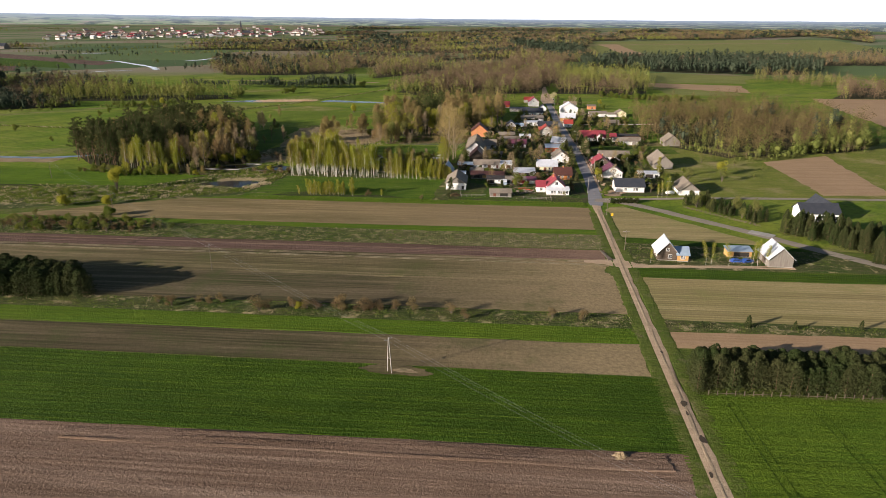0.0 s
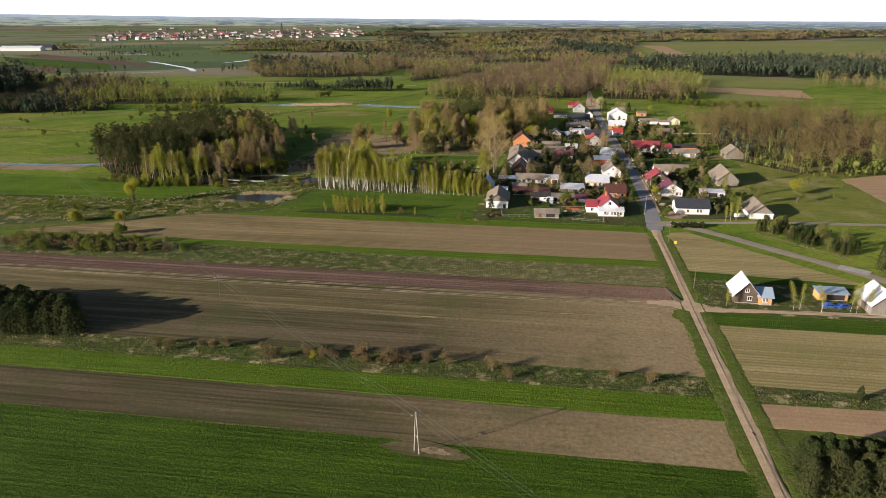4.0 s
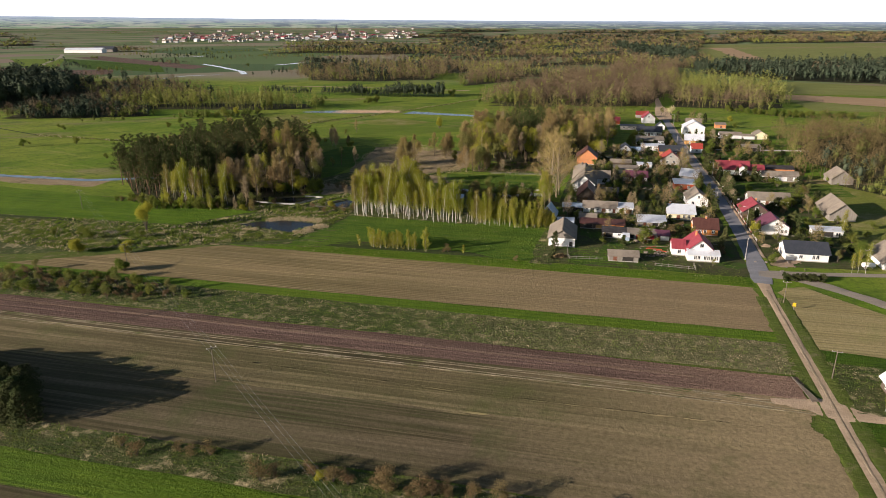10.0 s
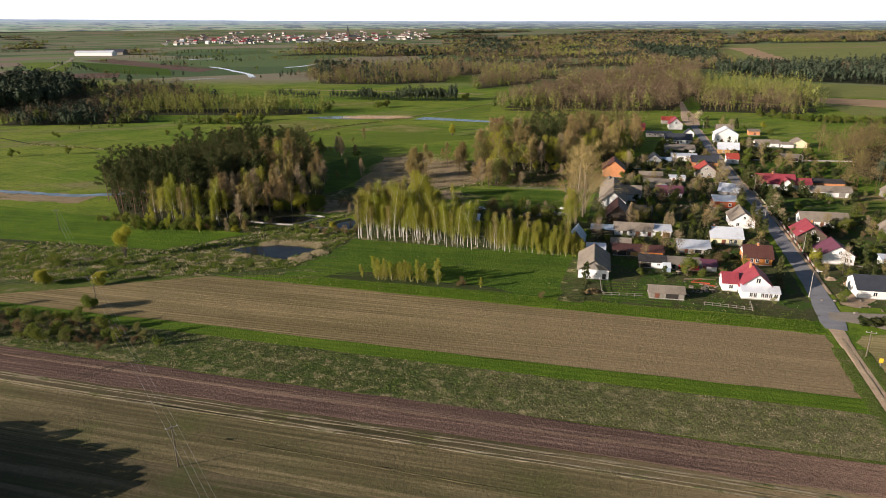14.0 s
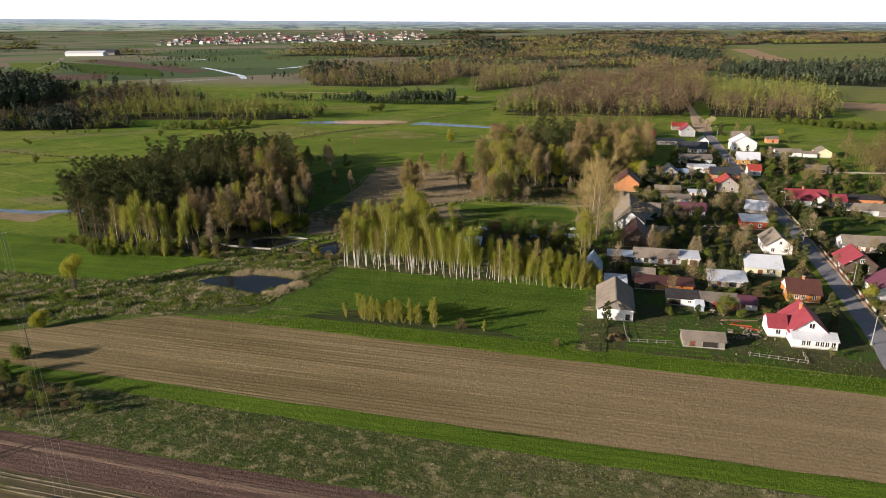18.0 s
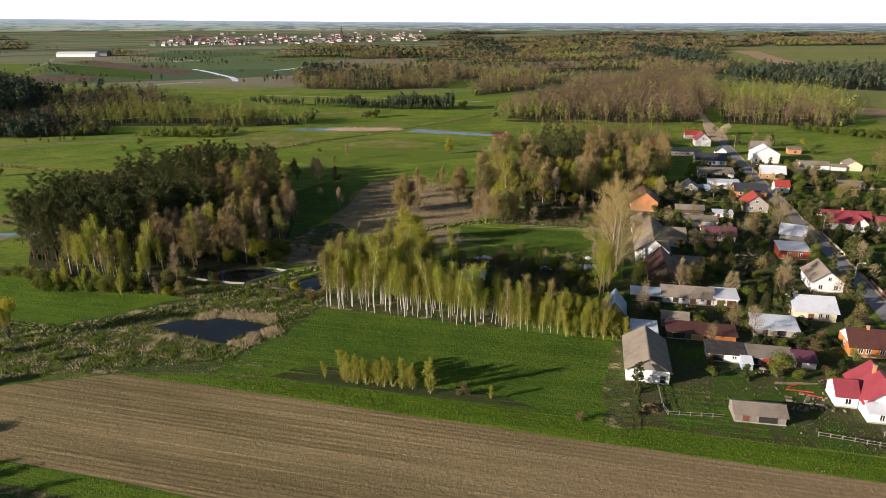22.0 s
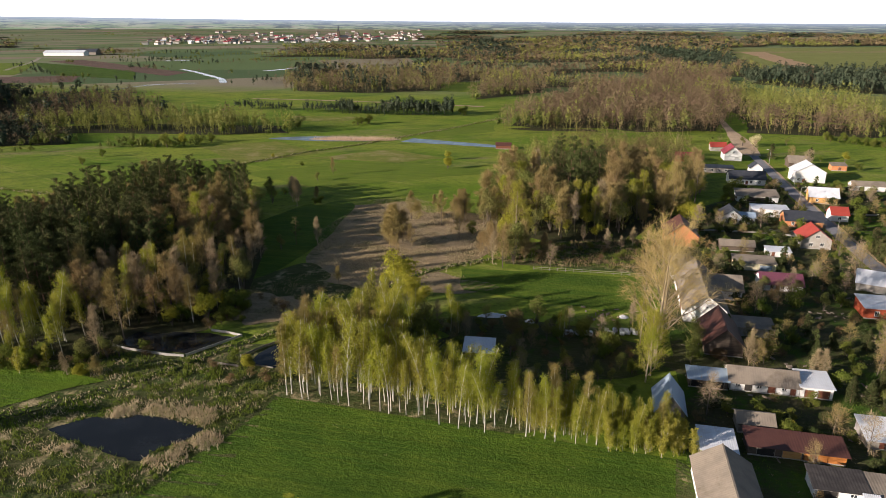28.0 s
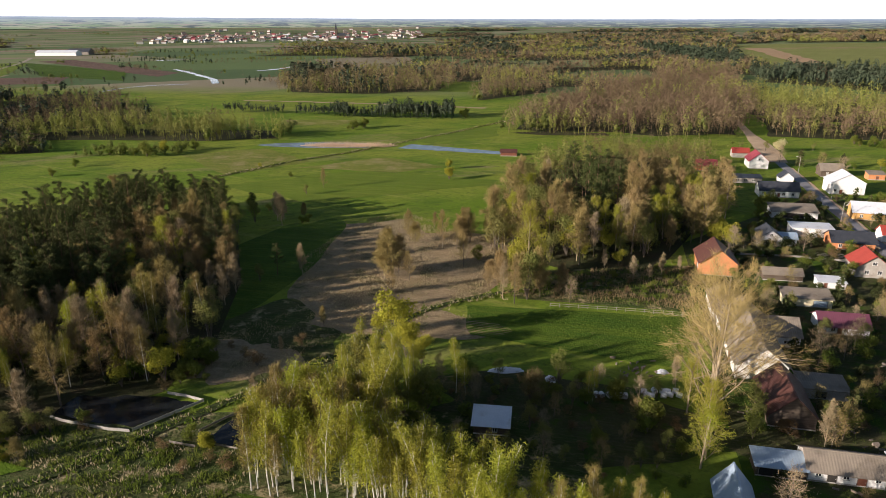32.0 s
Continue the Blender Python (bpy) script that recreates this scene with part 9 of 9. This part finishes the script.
def car(x, y, turn, paint, label):
    root = new("car")
    root.matrix_world = pose(x, y, 0, 0, 0, turn)
    tagged(root, label, "car", "parked cars")
    side = [(-2.05, 0.35), (2.05, 0.35), (2.08, 0.7), (1.9, 0.88), (1.0, 0.95), (0.45, 1.4), (-1.1, 1.45), (-1.75, 1.0), (-2.05, 0.9)]
    bm = bmesh.new()
    v, f = prism_geo(side, -0.82, 0.82)
    vs = [bm.verts.new(p) for p in v]
    for q in f:
        bm.faces.new([vs[i] for i in q])
    bmesh.ops.bevel(bm, geom=bm.edges[:], offset=0.06, segments=2, affect="EDGES")
    part("body", bm, paint, root)
    for s in (-1, 1):
        part("side_window", mesh_from("side_window", *prism_geo([(0.85, 0.98), (0.4, 1.34), (-1.0, 1.38), (-1.5, 1.02)], s * 0.825 - 0.01, s * 0.825 + 0.01), M_GLASS), None, root)
        for wx in (-1.25, 1.3):
            w = part("wheel", mesh_from("wheel", *tube_geo([(wx, s * 0.62, 0.32), (wx, s * 0.86, 0.32)], [0.32, 0.32], 14), M_RUBBER), None, root)
            part("rim", mesh_from("rim", *tube_geo([(wx, s * 0.80, 0.32), (wx, s * 0.88, 0.32)], [0.19, 0.17], 12), M_WIRE), None, w)
    for nm, xx, m in (("headlight", 2.04, M_FRAME), ("tail_light", -2.09, M_REDDOOR)):
        for s in (-0.6, 0.6):
            box_part(nm, (xx, s - 0.15, 0.62, xx + 0.06, s + 0.15, 0.76), m, root)


car(122.0, 191.2, -10, M_BLUEPAINT, "dark blue car parked in the farmyard")
car(125.6, 190.6, 8, M_BLUEPAINT, "blue estate car parked in the farmyard")
car(138.0, 299.0, -8, M_FRAME, "silver car parked behind the white bungalow")
car(134.5, 500.0, 60, M_GLASS, "dark car parked beside the street")


def sign_post(x, y):
    root = new("warning_sign")
    root.matrix_world = pose(x, y, 0, 0, 0, GRID)
    tagged(root, "yellow warning sign on a short post", "sign")
    part("post", mesh_from("post", *tube_geo([(0, 0, 0), (0, 0, 2.4)], [0.04, 0.04], 6), M_WIRE), None, root)
    part("plate", mesh_from("plate", *prism_geo([(-0.45, 1.2), (0.45, 1.2), (0.45, 2.3), (-0.45, 2.3)], -0.07, -0.04), M_YELLOW), None, root)


sign_post(*tuple(W(40.6, 262.0))[:2])


def tank(x, y):
    root = new("white_tank")
    root.matrix_world = pose(x, y, 0, 0, 0, -10)
    tagged(root, "white cylindrical tank on legs beside the lane", "tank")
    part("shell", mesh_from("shell", *tube_geo([(-2.0, 0, 1.3), (-1.8, 0, 1.3), (1.8, 0, 1.3), (2.0, 0, 1.3)], [0.5, 0.75, 0.75, 0.5], 14), M_WHITE, True), None, root)
    for xx in (-1.2, 1.2):
        for yy in (-0.4, 0.4):
            box_part("leg", (xx - 0.06, yy - 0.06, 0, xx + 0.06, yy + 0.06, 0.9), M_CONCRETE, root)


tank(140.3, 277.6)
slab = new("concrete_slab", mesh_from("concrete_slab", *box_geo(-4.5, -2.2, 0, 4.5, 2.2, 0.2), M_CONCRETE))
slab.matrix_world = pose(148.2, 218.0, 0, 0, 0, -50)
tagged(slab, "pale concrete pad beside the side road", "slab")
deck = building("hut", "dark red hut by the fish pond", "hut", (27.3, 634.0), 9.5, 5, 2.4, 1.4, M_BROWNDOOR, M_BROWNROOF, "x", -6, 0.4, group=G2)
building("farm", "long low white farm building far off", "farm", (-1050, 1952), 112, 22, 8, 5, M_WHITE, M_ZINC, "x", -7, 1.0, pitch=6, wave=0.3, base=False, group=G2)
building("farm", "dark-roofed barn beside the far farm", "barn", (-990, 1990), 60, 24, 8, 7, M_WOODGREY, M_DARKROOF, "x", -7, 1.0, pitch=6, wave=0.3, base=False, group=G2)
building("cottage", "white cottage hidden in the far wood", "cottage", (-350, 700), 10, 8, 3.5, 3, M_WHITE, M_ETERNIT, "y", 10, 0.5, group=G1)

# the far town: white houses with red and dark roofs, and a church
gtown = np.random.default_rng(55)
M_TOWNWALL = surface("weathered_town_plaster", (0.60, 0.58, 0.54), (0.50, 0.48, 0.45), 0.5, 9, 0.9, dirt=(0.40, 0.38, 0.35))
for i in range(90):
    x = gtown.uniform(-1080, -300) if i > 25 else gtown.normal(-560, 90)
    y = 2560 + (x + 1080) * 0.35 + abs(gtown.normal(0, 190))
    z = float(far_rise(np.array([x]), np.array([y]))[0])
    L, D, h = gtown.uniform(10, 22), gtown.uniform(9, 13), gtown.uniform(5, 8)
    geo = [box_geo(0, 0, 0, L, D, h), swapped(prism_geo([(-0.6, h + 0.01), (D + 0.6, h + 0.01), (D / 2, h + 4.5)], -0.6, L + 0.6))]
    me = mesh_from("town_house", *joined(geo), M_TOWNWALL)
    root = new("town_house", me)
    root.matrix_world = pose(x, y, z - 0.4, 0, 0, gtown.uniform(-30, 30))
    tagged(root, "small far-off town house with pale walls", "house", "town houses")
    me.materials.append((M_DARKROOF, M_ETERNIT, M_BROWNROOF, M_ETERNIT, M_REDTILE, M_ZINC)[int(gtown.integers(0, 6))])
    for p in me.polygons:
        p.material_index = 1 if p.center.z > h + 0.005 else 0
zc = float(far_rise(np.array([-440.0]), np.array([2900.0]))[0])
church = new("church")
church.matrix_world = pose(-440, 2900, zc - 0.3, 0, 0, 0)
tagged(church, "dark brick church with a tall spire in the far town", "church")
box_part("nave", (0, -8, 0, 30, 8, 11), M_WOODDARK, church)
part("roof", mesh_from("roof", *swapped(prism_geo([(-8.5, 11.02), (8.5, 11.02), (0, 20)], -0.5, 30.5)), M_DARKROOF), None, church)
box_part("tower", (-9, -4.5, 0, -0.02, 4.5, 34), M_WOODDARK, church)
part("spire", mesh_from("spire", *tube_geo([(-4.5, 0, 34.02), (-4.5, 0, 58)], [6, 0.2], 4), M_DARKROOF), None, church)


# trees that were modelled but stand nowhere
for tpl in T_BIRCH + T_YBIRCH + T_THINBIRCH + T_SAPLING + T_ALDER + T_GREY + T_POPLAR + T_YPOPLAR + T_CLUMP + T_FRUIT + T_PINE + T_YPINE + T_BLOCKPINE + T_SPRUCE + T_WILLOW + T_GREEN + T_OLIVE + T_RUST + T_RUSTTREE + T_DARKBUSH + T_HEDGE + T_ROUND + T_YELLOW + [T_BLOSSOM]:
    if tpl.name not in USED:
        for ob in list(tpl.children) + [tpl]:
            bpy.data.objects.remove(ob)

# clutter in the yards: boards, barrels, boxes and rubble too small to tell apart
gc = np.random.default_rng(909)
cv, cf = [], []
for cu, cvv, n in ((3, 296, 10), (6, 303, 34), (14, 306, 24), (-2, 314, 20), (4, 322, 22), (-8, 318, 16), (24, 312, 12), (-16, 330, 14), (2, 338, 20), (16, 340, 14), (-12, 352, 26), (-4, 362, 22), (8, 358, 16), (20, 366, 14), (26, 384, 14), (12, 398, 16), (24, 412, 14), (48, 300, 14), (58, 316, 16), (66, 334, 12), (52, 376, 12), (60, 392, 10), (-22, 372, 26), (-50, 384, 22)):
    for _ in range(n):
        w = W(cu + gc.normal(0, 3.2), cvv + gc.normal(0, 2.4))
        if not clear(w.x, w.y, 0.8):
            continue
        sx, sy, sz = gc.uniform(0.12, 0.75), gc.uniform(0.1, 0.5), gc.uniform(0.08, 0.55)
        m = Matrix.Translation((w.x, w.y, 0.03)) @ Matrix.Rotation(gc.uniform(0, 3.1), 4, "Z") @ Matrix.Rotation(gc.normal(0, 0.12), 4, "X")
        v, f = box_geo(-sx, -sy / 2, 0, sx, sy / 2, sz)
        o = len(cv)
        cv += [tuple(m @ Vector(p)) for p in v]
        cf += [tuple(i + o for i in q) for q in f]
M_JUNK = foliage("mixed_yard_clutter", (0.42, 0.40, 0.38), (0.10, 0.085, 0.07), (0.22, 0.17, 0.13), 0.0)
tagged(new("yard_clutter", mesh_from("yard_clutter", cv, cf, M_JUNK)), "boards, crates and rubble lying about the yards", "clutter", kind="stuff")

# the rest of the far town, too small to tell apart
wv, wf, rv, rf = [], [], [], []
for i in range(190):
    x = gtown.uniform(-1150, -120)
    y = 2560 + (x + 1080) * 0.35 + abs(gtown.normal(60, 220)) + (150 if i % 3 else 0)
    z = float(far_rise(np.array([x]), np.array([y]))[0]) - 0.3
    L, D, h = gtown.uniform(9, 20), gtown.uniform(8, 12), gtown.uniform(4, 7)
    m = Matrix.Translation((x, y, z)) @ Matrix.Rotation(gtown.uniform(-0.6, 0.6), 4, "Z")
    for (v, f), V, F in ((box_geo(0, 0, 0, L, D, h), wv, wf), (swapped(prism_geo([(-0.5, h + 0.02), (D + 0.5, h + 0.02), (D / 2, h + 3.8)], -0.5, L + 0.5)), rv, rf)):
        o = len(V)
        V += [tuple(m @ Vector(p)) for p in v]
        F += [tuple(k + o for k in q) for q in f]
tagged(new("town_walls", mesh_from("town_walls", wv, wf, M_TOWNWALL)), "pale house walls of the far town", "town", kind="stuff")
# red kept low, so distance haze is in the roof tones
M_TOWNROOF = foliage("haze_muted_town_roofs", (0.16, 0.13, 0.12), (0.34, 0.31, 0.30), (0.20, 0.12, 0.10), 0.0)
tagged(new("town_roofs", mesh_from("town_roofs", rv, rf, M_TOWNROOF)), "grey and red roofs of the far town", "town", kind="stuff")
